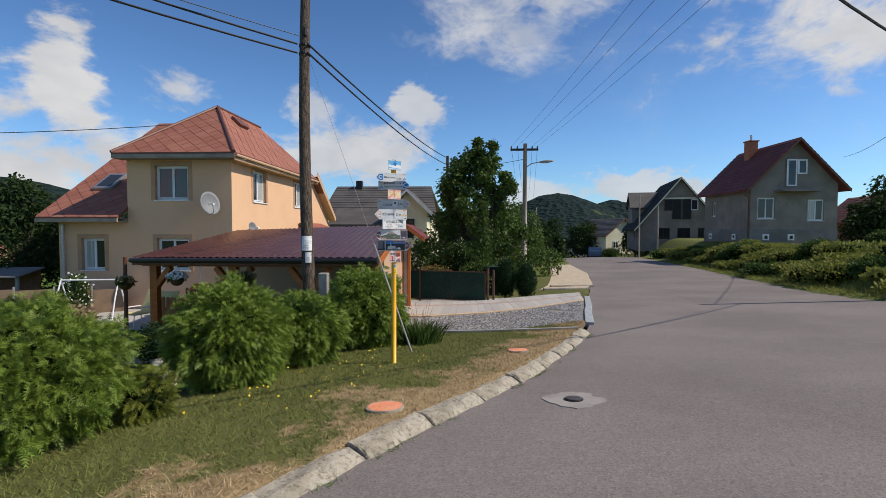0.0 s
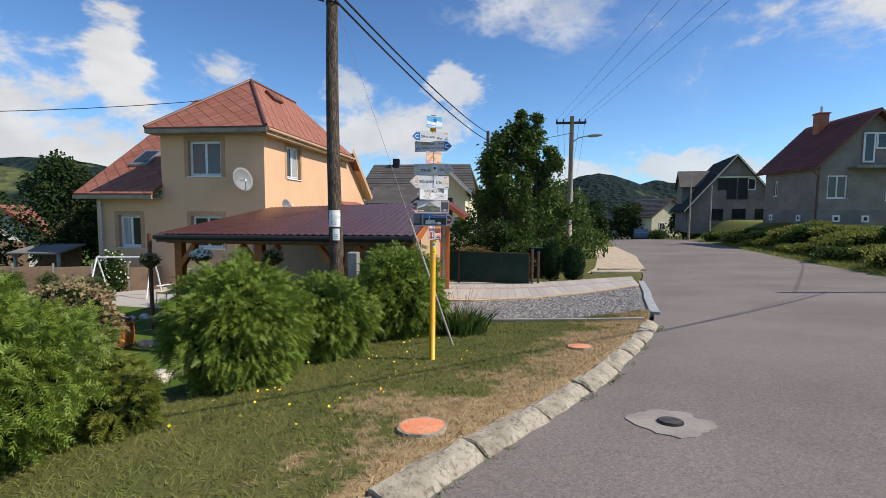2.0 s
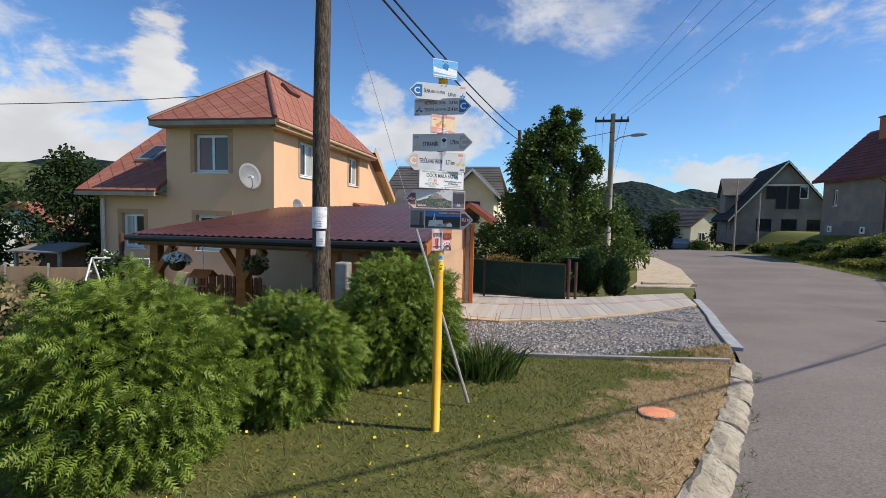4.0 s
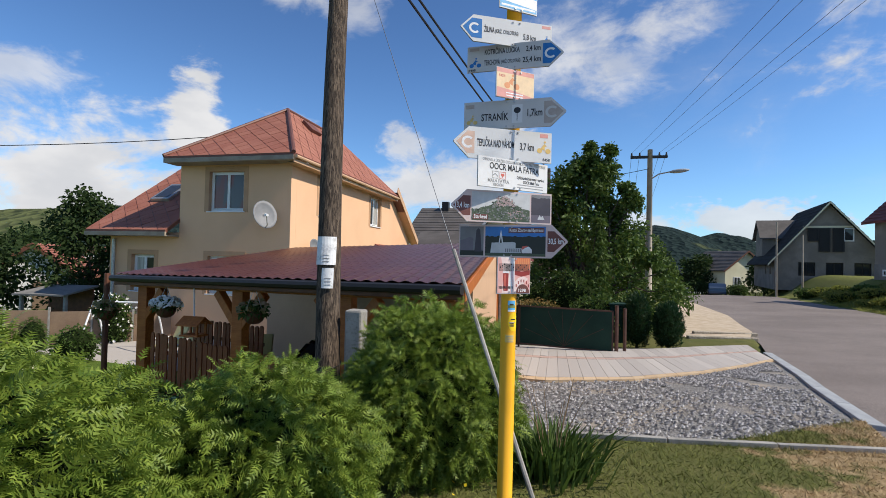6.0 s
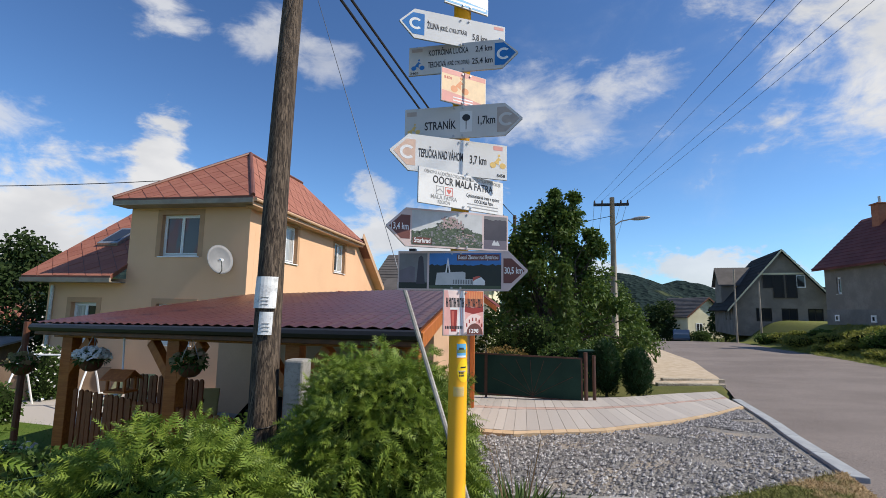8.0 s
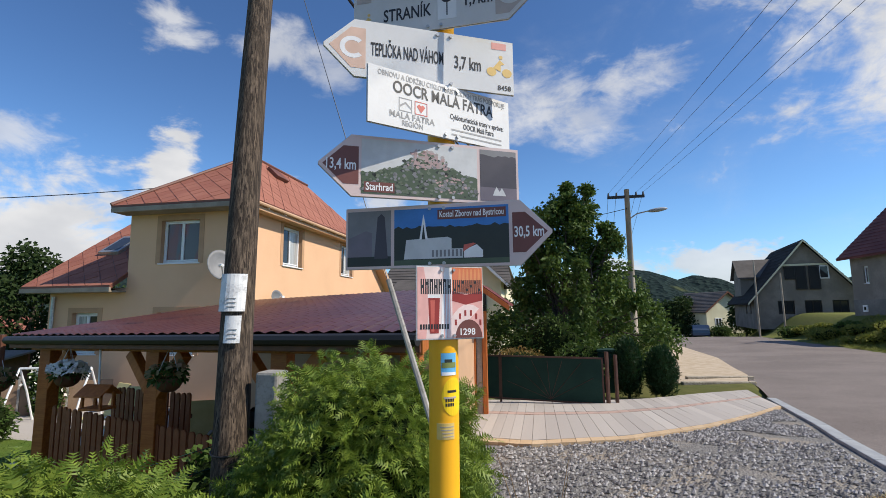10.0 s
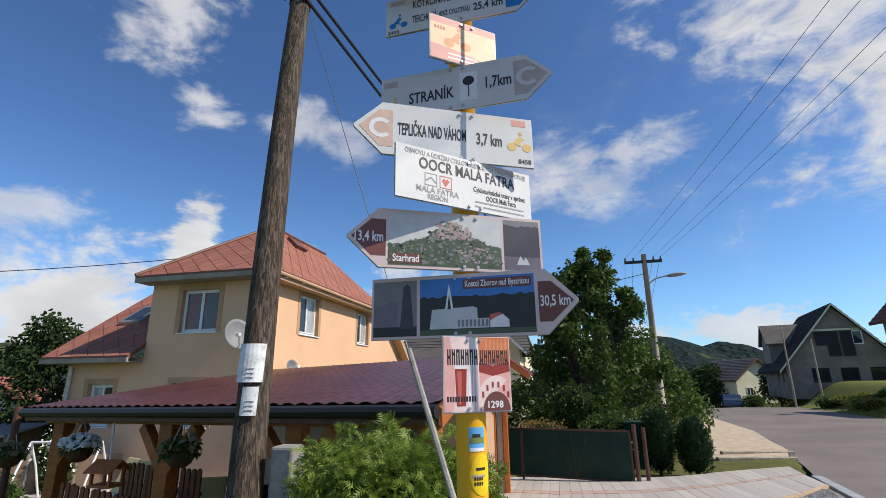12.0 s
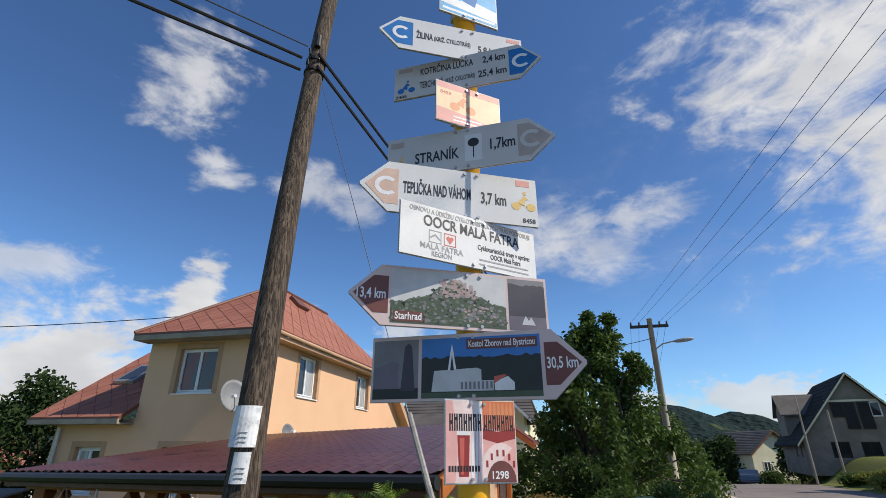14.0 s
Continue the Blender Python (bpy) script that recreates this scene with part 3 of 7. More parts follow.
def pave_at(u, v):
    n = len(PAVE_LOW) - 1
    f = np.interp(u, [k / n for k in range(n + 1)], range(n + 1))
    ax, ay = np.interp(f, range(n + 1), [p[0] for p in PAVE_LOW]), np.interp(f, range(n + 1), [p[1] for p in PAVE_LOW])
    bx, by = np.interp(f, range(n + 1), [p[0] for p in PAVE_TOP]), np.interp(f, range(n + 1), [p[1] for p in PAVE_TOP])
    x, y = ax + (bx - ax) * v, ay + (by - ay) * v
    return np.array((x, y, float(base_z(x, y)) - 0.0))


paving = thing("paving", (0, 0, 0), "grey and red concrete paving fanning out before the gate", "paving", kind="structure")
bed_v = [pave_at(u, v) - np.array((0, 0, 0.03)) for u in np.linspace(0, 1, 13) for v in (0, 0.5, 1)]
bed_f = [(i * 3 + k, (i + 1) * 3 + k, (i + 1) * 3 + k + 1, i * 3 + k + 1) for i in range(12) for k in (0, 1)]
part("paving_bed", mesh_of("paving_bed", bed_v, bed_f, M_SAND), M_SAND, paving, "sandy bedding between the slabs")
NU = 34
for v0, v1, mat in ((0.0, 0.05, M_EDGE_BRICK), (0.056, 0.53, M_PAVER), (0.536, 0.60, M_PAVER_RED), (0.606, 1.0, M_PAVER)):
    for i in range(NU):
        c = [pave_at((i + a) / NU, b) for a, b in ((0.013, v0), (0.987, v0), (0.987, v1), (0.013, v1))]
        bm = slab(bmesh.new(), [tuple(p + np.array((0, 0, random.uniform(-0.004, 0.004)))) for p in c], 0.05)
        part("paving_slab", bm, mat, paving)

gravel_ys = np.arange(8.75, 17.0, 0.25)
bed = mesh_of("gravel_bed", *(lambda V, F: (V, F))(*(lambda rows: ([(x, y, float(base_z(x, y)) - 0.05) for y, a, b in rows for x in np.linspace(a, b, 12)], [(r * 12 + k, r * 12 + k + 1, (r + 1) * 12 + k + 1, (r + 1) * 12 + k) for r in range(len(rows) - 1) for k in range(11)]))([(y, max(-1.7, float(np.interp(y, [8.75, 12.2, 12.7, 13.85, 15.1, 16.4], [-1.7, -1.7, 0.9, 2.4, 3.6, 4.6]))), float(along(ROAD_L, y)) - 0.1) for y in gravel_ys])), M_GRAVEL_BED, True)
tagged(new("gravel_bed", bed), "loose grey gravel drive beside the road", "gravel", kind="structure")
bm = bmesh.new()
for k in range(11000):
    y = float(rng.uniform(8.8, 16.2))
    a, b = max(-1.5, float(np.interp(y, [8.75, 12.1, 12.6, 13.75, 15.0, 16.3], [-1.5, -1.5, 0.9, 2.4, 3.6, 4.6]))), float(along(ROAD_L, y)) - 0.25
    if b - a < 0.1:
        continue
    x = float(rng.uniform(a, b))
    if noise.noise((x * 0.9, y * 0.9, 5)) > 0.28 and x > 1.5:
        continue
    r = float(rng.uniform(0.012, 0.034))
    z = float(base_z(x, y)) - 0.045
    t, h = rng.uniform(0, 6.28), r * rng.uniform(0.6, 1.2)
    ring = [bm.verts.new((x + r * math.cos(t + q * 1.57) * rng.uniform(0.7, 1.2), y + r * math.sin(t + q * 1.57), z + h * 0.35)) for q in range(4)]
    top = bm.verts.new((x + r * 0.2, y, z + h + 0.004))
    for q in range(4):
        bm.faces.new((ring[q], ring[(q + 1) % 4], top))
tagged(part("gravel", bm, M_STONE), "crushed grey stone gravel", "gravel", kind="stuff")
edge = thing("edging", (0, 0, 0), "low grey concrete edging between grass and gravel", "edging", kind="structure")
for (ax, ay), (bx, by) in zip([(-1.3, 8.72), (-0.3, 8.7), (0.7, 8.72), (1.7, 8.78)], [(-0.3, 8.7), (0.7, 8.72), (1.7, 8.78), (2.7, 8.85)]):
    mx, my = (ax + bx) / 2, (ay + by) / 2
    ob = part("edging_slab", boxed(-0.495, -0.03, -0.2, 0.495, 0.03, 0.05, 0.006), M_CONC, edge)
    ob.matrix_local = pose(mx, my, float(base_z(mx, my)), 0, -2, math.degrees(math.atan2(by - ay, bx - ax)))


# ---- walls with openings ----
def wall_bm(u0, u1, z0, z1, holes, thick):
    """A wall along x, outer face at y=0, with rectangular openings through it."""
    bm = bmesh.new()
    us = sorted({u0, u1, *[h[0] for h in holes], *[h[2] for h in holes]})
    zs = sorted({z0, z1, *[h[1] for h in holes], *[h[3] for h in holes]})
    solid = {(i, j): not any(h[0] <= (us[i] + us[i + 1]) / 2 <= h[2] and h[1] <= (zs[j] + zs[j + 1]) / 2 <= h[3] for h in holes)
             for i in range(len(us) - 1) for j in range(len(zs) - 1)}
    near, far = {}, {}

    def at(store, i, j, y):
        if (i, j) not in store:
            store[i, j] = bm.verts.new((us[i], y, zs[j]))
        return store[i, j]

    for (i, j), s_ in solid.items():
        if not s_:
            continue
        ring = [(i, j), (i + 1, j), (i + 1, j + 1), (i, j + 1)]
        a = [at(near, *k, 0) for k in ring]
        b = [at(far, *k, thick) for k in ring]
        bm.faces.new(a)
        bm.faces.new(list(reversed(b)))
        for k, nb in enumerate(((i, j - 1), (i + 1, j), (i, j + 1), (i - 1, j))):
            if not solid.get(nb, False):
                q = (k + 1) % 4
                bm.faces.new((a[q], a[k], b[k], b[q]))
    return bm


def window(parent, m, w, h, panes=2, glass=None, surround=True, depth=0.14, sill=True, frame_mat=None):
    """A casement window in an opening: lower left corner at the origin, x along the wall, y inwards."""
    fm = frame_mat or M_WHITE
    bm = bmesh.new()
    t = 0.07
    box(bm, 0, depth, 0, t, depth + 0.07, h)
    box(bm, w - t, depth, 0, w, depth + 0.07, h)
    box(bm, t, depth, 0, w - t, depth + 0.07, t)
    box(bm, t, depth, h - t, w - t, depth + 0.07, h)
    win = part("window", bm, fm, parent)
    win.matrix_local = m
    for k in range(panes):
        a, b = t + (w - 2 * t) * k / panes, t + (w - 2 * t) * (k + 1) / panes
        bm = bmesh.new()
        s = 0.045
        box(bm, a + 0.004, depth - 0.015, t + 0.004, a + s, depth + 0.05, h - t - 0.004)
        box(bm, b - s, depth - 0.015, t + 0.004, b - 0.004, depth + 0.05, h - t - 0.004)
        box(bm, a + s, depth - 0.015, t + 0.004, b - s, depth + 0.05, t + s)
        box(bm, a + s, depth - 0.015, h - t - s, b - s, depth + 0.05, h - t - 0.004)
        part("sash", bm, fm, win)
        gl = glass[k % len(glass)] if isinstance(glass, (list, tuple)) else (glass or M_GLASS)
        part("pane", boxed(a + s, depth + 0.018, t + s, b - s, depth + 0.03, h - t - s), gl, win)
    if sill:
        part("sill", boxed(-0.05, -0.05, -0.035, w + 0.05, depth, 0.0, 0.006), M_WHITE, win)
    if surround:
        bm = bmesh.new()
        c, o = 0.16, 0.012
        box(bm, -c, -o, -0.02, 0, 0.0, h + c)
        box(bm, w, -o, -0.02, w + c, 0.0, h + c)
        box(bm, 0, -o, h, w, 0.0, h + c)
        part("surround", bm, M_SURROUND, win)
        bm = bmesh.new()
        box(bm, 0.001, -o, 0.001, 0.012, depth, h - 0.001)
        box(bm, w - 0.012, -o, 0.001, w - 0.001, depth, h - 0.001)
        box(bm, 0.012, -o, h - 0.012, w - 0.012, depth, h - 0.001)
        part("reveal", bm, M_SURROUND, win)
    return win


def clip_poly(poly, half):
    """Cuts a 2D polygon by a list of half planes (a, b, c): a*x + b*y <= c."""
    for a, b, c in half:
        out = []
        for i in range(len(poly)):
            p, q = poly[i], poly[(i + 1) % len(poly)]
            dp, dq = a * p[0] + b * p[1] - c, a * q[0] + b * q[1] - c
            if dp <= 0:
                out.append(p)
            if dp * dq < 0:
                k = dp / (dp - dq)
                out.append((p[0] + (q[0] - p[0]) * k, p[1] + (q[1] - p[1]) * k))
        poly = out
        if len(poly) < 3:
            return []
    return poly


def slates(parent, corners, mat, size=0.55, diamond=True, thick=0.014, gap=0.016, pieces=True, name="slate"):
    """Covers a convex roof plane, corners in order seen from above, with thin slates."""
    P = [Vector(c) for c in corners]
    nrm = (P[1] - P[0]).cross(P[2] - P[0]).normalized()
    if nrm.z < 0:
        P.reverse()
        nrm = -nrm
    up = (Vector((0, 0, 1)) - nrm * nrm.z).normalized()
    side = up.cross(nrm)
    o = P[0]
    flat = [((p - o).dot(side), (p - o).dot(up)) for p in P]
    cx, cy = sum(p[0] for p in flat) / len(flat), sum(p[1] for p in flat) / len(flat)
    half = []
    for i in range(len(flat)):
        p, q = flat[i], flat[(i + 1) % len(flat)]
        a, b = q[1] - p[1], p[0] - q[0]
        c = a * p[0] + b * p[1]
        if a * cx + b * cy > c:
            a, b, c = -a, -b, -c
        half.append((a, b, c))
    r = size * (0.7 if diamond else 0.5)
    x0, x1 = min(p[0] for p in flat), max(p[0] for p in flat)
    y0, y1 = min(p[1] for p in flat), max(p[1] for p in flat)
    joined = None if pieces else bmesh.new()
    j, y = 0, y0 - r
    while y < y1 + r:
        x = x0 - 2 * r + (r if j % 2 else 0)
        while x < x1 + 2 * r:
            k = r - gap
            cell = [(x, y - k), (x + k, y), (x, y + k), (x - k, y)] if diamond else [(x - k, y - k), (x + k, y - k), (x + k, y + k), (x - k, y + k)]
            cell = clip_poly(cell, half)
            x += 2 * r
            if len(cell) < 3:
                continue
            lift = thick * random.uniform(0.7, 1.4)
            pts = [o + side * a + up * b + nrm * lift for a, b in cell]
            bm = joined or bmesh.new()
            top = [bm.verts.new(p) for p in pts]
            low = [bm.verts.new(p - nrm * thick * 2) for p in pts]
            bm.faces.new(top)
            for i in range(len(top)):
                q = (i + 1) % len(top)
                bm.faces.new((top[q], top[i], low[i], low[q]))
            if joined is None:
                bmesh.ops.recalc_face_normals(bm, faces=bm.faces)
                part(name, bm, mat, parent)
        y += r if diamond else 2 * r
        j += 1
    if joined is not None:
        bmesh.ops.recalc_face_normals(joined, faces=joined.faces)
        tagged(part(name + "s", joined, mat, parent), kind="stuff")


# ---- the cream house ----
house = thing("house", (0, 0, 0), "cream rendered two-storey house with red-brown slate roofs", "house")
HX0, HXT, HX1, HY, HZ = -16.35, -13.4, -9.05, 17.9, -1.6
front_holes = [(-15.4, 0.34, -14.4, 1.66), (-12.2, 0.34, -10.85, 1.66), (-12.23, 3.2, -10.83, 4.6)]
bm = wall_bm(HX0, HXT, HZ, 2.45, front_holes[:1], 0.35)
w = part("front_wall_wing", bm, M_CREAM, house)
w.matrix_local = pose(0, HY, 0)
w = part("front_wall", wall_bm(HXT, HX1, HZ, 5.1, front_holes[1:], 0.35), M_CREAM, house)
w.matrix_local = pose(0, HY, 0)
# the gable side, seen along +y: its x runs along the world's y
side_holes = [(1.95, 3.24, 3.35, 4.66), (7.05, 3.24, 8.4, 4.66)]
w = part("side_wall", wall_bm(0.353, 9.9, HZ, 5.1, side_holes, 0.35), M_CREAM, house)
w.matrix_local = pose(HX1, HY, 0, 0, 0, 90)
bm = bmesh.new()
prism(bm, [(9.9, HZ), (13.5, HZ), (13.5, 2.7), (9.9, 5.3)], 0.35)
w = part("side_wall_end", bm, M_CREAM, house)
w.matrix_local = pose(HX1, HY, 0, 0, 0, 90)
part("left_wall", boxed(HX0, HY + 0.353, HZ, HX0 + 0.35, HY + 13.5, 2.45), M_CREAM, house)
part("rear_wall", boxed(HX0, HY + 13.503, HZ, HX1, HY + 13.8, 2.45), M_CREAM, house)
part("tower_wall", boxed(HXT, HY + 0.353, 2.0, HXT + 0.3, HY + 9, 5.1), M_CREAM, house)
part("upper_floor", boxed(HXT + 0.3, HY + 0.36, 2.2, HX1 - 0.36, HY + 9.6, 2.4), M_PLINTH, house)
part("plinth", boxed(HX0 - 0.03, HY - 0.03, HZ - 0.5, HX1 + 0.03, HY + 0.3, HZ + 0.42), M_PLINTH, house)
window(house, pose(-15.4, HY, 0.34), 1.0, 1.32, 2, [M_CURTAIN, M_GLASS])
window(house, pose(-12.2, HY, 0.34), 1.35, 1.32, 2, M_GLASS)
window(house, pose(-12.23, HY, 3.2), 1.4, 1.4, 2, M_GLASS_RED)
window(house, pose(HX1, HY + 1.95, 3.24, 0, 0, 90), 1.4, 1.42, 2, [M_GLASS, M_CURTAIN])
window(house, pose(HX1, HY + 7.05, 3.24, 0, 0, 90), 1.35, 1.42, 2, [M_GLASS, M_CURTAIN])

# hip roof over the two-storey block, ridge towards the back
E0, E1, EY, EZ = HXT - 0.18, HX1 + 0.42, HY - 0.62, 5.02
AP, RB = Vector((-11.45, 21.5, 7.8)), Vector((-11.45, 26.2, 7.8))
BL, BR = Vector((E0, EY, EZ)), Vector((E1, EY, EZ))
BR2, BL2 = Vector((E1, 27.75, EZ)), Vector((E0, 27.75, EZ))
roof = part("main_roof", slab(slab(slab(bmesh.new(), [BL, BR, AP], 0.12), [BR, BR2, RB, AP], 0.12), [BL, AP, RB, BL2], 0.12), M_ROOF_EDGE, house, "hipped roof of red-brown slates")
slates(roof, [BL, BR, AP], M_ROOF, 0.44)
slates(roof, [BR, BR2, RB, AP], M_ROOF, 0.44, pieces=False)
slates(roof, [BL, AP, RB, BL2], M_ROOF, 0.44, pieces=False)
for a, b in ((BR, AP), (BL, AP), (AP, RB)):
    part("ridge_cap", tubed([a + Vector((0, 0, 0.03)), b + Vector((0, 0, 0.05))], 0.07, 8), M_ROOF_EDGE, roof)
bm = bmesh.new()
box(bm, E0, EY, EZ - 0.21, E1, EY + 0.04, EZ - 0.06)
box(bm, E0 + 0.02, EY + 0.04, EZ - 0.21, E1 - 0.02, HY, EZ - 0.17)
part("front_eave", bm, M_FASCIA, house)
bm = bmesh.new()
box(bm, E1 - 0.04, EY + 0.05, EZ - 0.28, E1, 27.75, EZ - 0.08)
box(bm, HX1 + 0.004, EY + 0.3, EZ - 0.28, E1 - 0.04, 27.7, EZ - 0.24)
part("side_eave", bm, M_SOFFIT, house)
part("gutter", tubed([(E1 + 0.06, EY + 0.05, EZ - 0.1), (E1 + 0.06, 27.7, EZ - 0.14)], 0.06, 8), M_SOFFIT, house)
for yy in np.arange(EY + 0.8, 27.4, 1.05):
    part("gutter_bracket", boxed(E1 - 0.0, float(yy), EZ - 0.19, E1 + 0.07, float(yy) + 0.03, EZ - 0.15), M_WHITE, house)
# wing roof, falling towards the front
WB, WT = Vector((-16.75, 17.25, 2.5)), Vector((-16.75, 25.2, 7.9))
wing = part("wing_roof", slab(bmesh.new(), [WB, (HXT + 0.02, 17.25, 2.5), (HXT + 0.02, 25.2, 7.9), WT], 0.14), M_ROOF_EDGE, house, "steep wing roof of red-brown slates")
slates(wing, [WB, (HXT + 0.02, 17.25, 2.5), (HXT + 0.02, 25.2, 7.9), WT], M_ROOF, 0.44)
part("wing_eave", boxed(-16.75, 17.2, 2.30, HXT + 0.05, 17.27, 2.44), M_FASCIA, house)
part("wing_soffit", boxed(-16.7, 17.27, 2.30, HXT, HY, 2.34), M_FASCIA, house)
part("rear_roof", slab(slab(bmesh.new(), [BL2, BR2, RB], 0.1), [(E0, 27.7, 5.2), (E1, 27.7, 5.2), (E1, 31.6, 2.75), (E0, 31.6, 2.75)], 0.1), M_ROOF_EDGE, house)
part("rear_wing_roof", slab(bmesh.new(), [WT, (HXT, 25.2, 7.9), (HXT, 31.6, 2.75), (-16.75, 31.6, 2.75)], 0.12), M_ROOF_EDGE, house)
bm = bmesh.new()
a, b = Vector((E1 + 0.02, 27.65, 5.35)), Vector((E1 + 0.02, 31.65, 2.7))
d = (b - a).normalized()
box(bm, 0, -0.02, -0.14, (b - a).length, 0.02, 0.14, m=Matrix.Translation(a) @ d.to_track_quat("X", "Z").to_matrix().to_4x4())
part("bargeboard", bm, M_SOFFIT, house)
part("verge_soffit", slab(bmesh.new(), [(HX1, 27.7, 5.2), (E1, 27.7, 5.2), (E1, 31.6, 2.6), (HX1, 31.6, 2.6)], 0.05), M_SOFFIT, house)
# roof window in the wing
sl = math.degrees(math.atan2(7.9 - 2.5, 25.2 - 17.25))
rw = part("roof_window", boxed(-0.42, -0.65, -0.08, 0.42, 0.65, 0.06, 0.01), M_STEEL, house)
rw.matrix_local = pose(-15.3, 19.5, 2.5 + (19.5 - 17.25) * math.tan(radians(sl)) + 0.09, sl)
part("pane", boxed(-0.3, -0.5, 0.055, 0.3, 0.5, 0.07), M_GLASS, rw)
part("roof_hatch", boxed(-0.3, -0.45, 0, 0.3, 0.45, 0.14, 0.02), M_ROOF_EDGE, house).matrix_local = pose(-10.8, 22.3, 7.2, 0, 44)
part("vent_pipe", tubed([(-14.2, 24.5, 6.5), (-14.2, 24.5, 8.3)], 0.06, 8), M_STEEL, house)
part("downpipe", tubed([(-16.1, HY - 0.09, 2.2), (-16.1, HY - 0.09, HZ + 0.3)], 0.055, 8), M_STEEL, house)
part("porch_canopy", slab(bmesh.new(), [(-9.0, 25.5, 2.4), (-8.2, 25.5, 2.1), (-8.2, 29.5, 2.1), (-9.0, 29.5, 2.4)], 0.1), M_ROOF, house)


# ---- satellite dish ----
def dish(m, r, label):
    t = thing("satellite_dish", m, label, "satellite dish")
    verts, faces, n, k = [], [], 20, 5
    for i in range(k + 1):
        q = i / k
        for j in range(n):
            a = j * 2 * math.pi / n
            verts.append((r * 0.86 * q * math.cos(a), -0.10 * q * q, r * q * math.sin(a)))
    for i in range(k):
        for j in range(n):
            faces.append((i * n + j, i * n + (j + 1) % n, (i + 1) * n + (j + 1) % n, (i + 1) * n + j))
    me = mesh_of("reflector", verts, faces, M_MESH_DISH, True)
    ob = part("reflector", me, M_MESH_DISH, t)
    mod = ob.modifiers.new("thickness", "SOLIDIFY")
    mod.thickness = 0.012
    part("feed_arm", tubed([(0, 0.02, -r * 0.9), (-0.1, -0.35, -r * 0.95), (-0.18, -0.52, -r * 0.4)], 0.016, 6), M_STEEL, t)
    part("receiver", tubed([(-0.18, -0.58, -r * 0.42), (-0.17, -0.44, -r * 0.3)], 0.045, 8), M_WHITE, t)
    part("bracket", tubed([(0, 0, 0), (0.02, 0.22, 0), (0.02, 0.42, -0.05)], 0.025, 6), M_STEEL, t)
    return t


dish(pose(-9.75, 17.45, 3.02, -16, 0, 60), 0.48, "large pale grey satellite dish on the cream house wall")
dish(pose(-8.72, 18.9, 2.05, -15, 0, 70), 0.27, "small white satellite dish on the house side wall")


# ---- plants ----
def basis(n, up, jitter, count, r):
    """Frames for sprays that point outwards and upwards."""
    ax = n * (1 - up) + np.array((0, 0, up)) + r.normal(0, jitter, (count, 3))
    ax /= np.linalg.norm(ax, axis=1, keepdims=True)
    sd = np.cross(ax, n + r.normal(0, 0.5, (count, 3)))
    sd /= np.linalg.norm(sd, axis=1, keepdims=True) + 1e-9
    return ax, sd


FROND = []          # a feather of narrow leaflets: (along, aside) triangles
for k in range(5):
    a = 0.10 + 0.19 * k
    w = 0.40 * (1 - 0.55 * k / 4)
    for sg in (-1, 1):
        FROND.append([(a, 0.0), (a + 0.14, 0.0), (a + 0.25, sg * w)])
FROND.append([(0.0, -0.025), (0.0, 0.025), (1.15, 0.0)])
LEAF = [[(0, 0), (0.5, 0.28), (1, 0)], [(0, 0), (1, 0), (0.5, -0.28)]]
NEEDLE = [[(0.0, -0.05), (0.0, 0.05), (1.0, 0.0)]]


def sprays(name, p, n, size, template, mat, up=0.3, jitter=0.35, droop=0.35, r=None):
    r = r or rng
    count = len(p)
    ax, sd = basis(n, up, jitter, count, r)
    L = size * r.uniform(0.65, 1.25, count)
    T = np.array(template)
    k = T.shape[0]
    a, s = T[..., 0].ravel(), T[..., 1].ravel()
    V = p[:, None, :] + (ax[:, None, :] * a[None, :, None] + sd[:, None, :] * s[None, :, None]) * L[:, None, None]
    V[..., 2] -= droop * (a ** 2)[None, :] * L[:, None]
    V = V.reshape(-1, 3)
    me = bpy.data.meshes.new(name)
    m = count * k
    me.vertices.add(m * 3)
    me.vertices.foreach_set("co", V.ravel().astype(np.float32))
    me.loops.add(m * 3)
    me.loops.foreach_set("vertex_index", np.arange(m * 3, dtype=np.int32))
    me.polygons.add(m)
    me.polygons.foreach_set("loop_start", np.arange(0, m * 3, 3, dtype=np.int32))
    me.polygons.foreach_set("loop_total", np.full(m, 3, dtype=np.int32))
    me.materials.append(mat)
    me.update(calc_edges=True)
    return me


def lumpy(count, centre, radii, seed, lump=0.2, freq=2.2, inner=0.78, low=-0.9):
    """Points and outward ways on an uneven, lobed ellipsoid."""
    r = np.random.default_rng(seed)
    d = r.normal(0, 1, (int(count * 1.4), 3))
    d /= np.linalg.norm(d, axis=1, keepdims=True)
    d = d[d[:, 2] > low][:count]
    f = np.array([noise.noise((q[0] * freq + seed, q[1] * freq, q[2] * freq)) + 0.5 * noise.noise((q[0] * freq * 2.3, q[1] * freq * 2.3 + seed, q[2] * freq * 2.3)) for q in d])
    rad = (1 + lump * f) * r.uniform(inner, 1.0, len(d))
    p = np.array(centre) + d * np.array(radii) * rad[:, None]
    n = d / np.array(radii)
    return p, n / np.linalg.norm(n, axis=1, keepdims=True)


def core_mesh(centre, radii, seed, mat, lump=0.2, scale=0.8, freq=2.2):
    bm = bmesh.new()
    bmesh.ops.create_icosphere(bm, subdivisions=3, radius=1)
    for v in bm.verts:
        q = v.co.normalized()
        f = noise.noise((q.x * freq + seed, q.y * freq, q.z * freq))
        v.co = Vector([centre[i] + q[i] * radii[i] * scale * (1 + lump * f) for i in range(3)])
    return bm


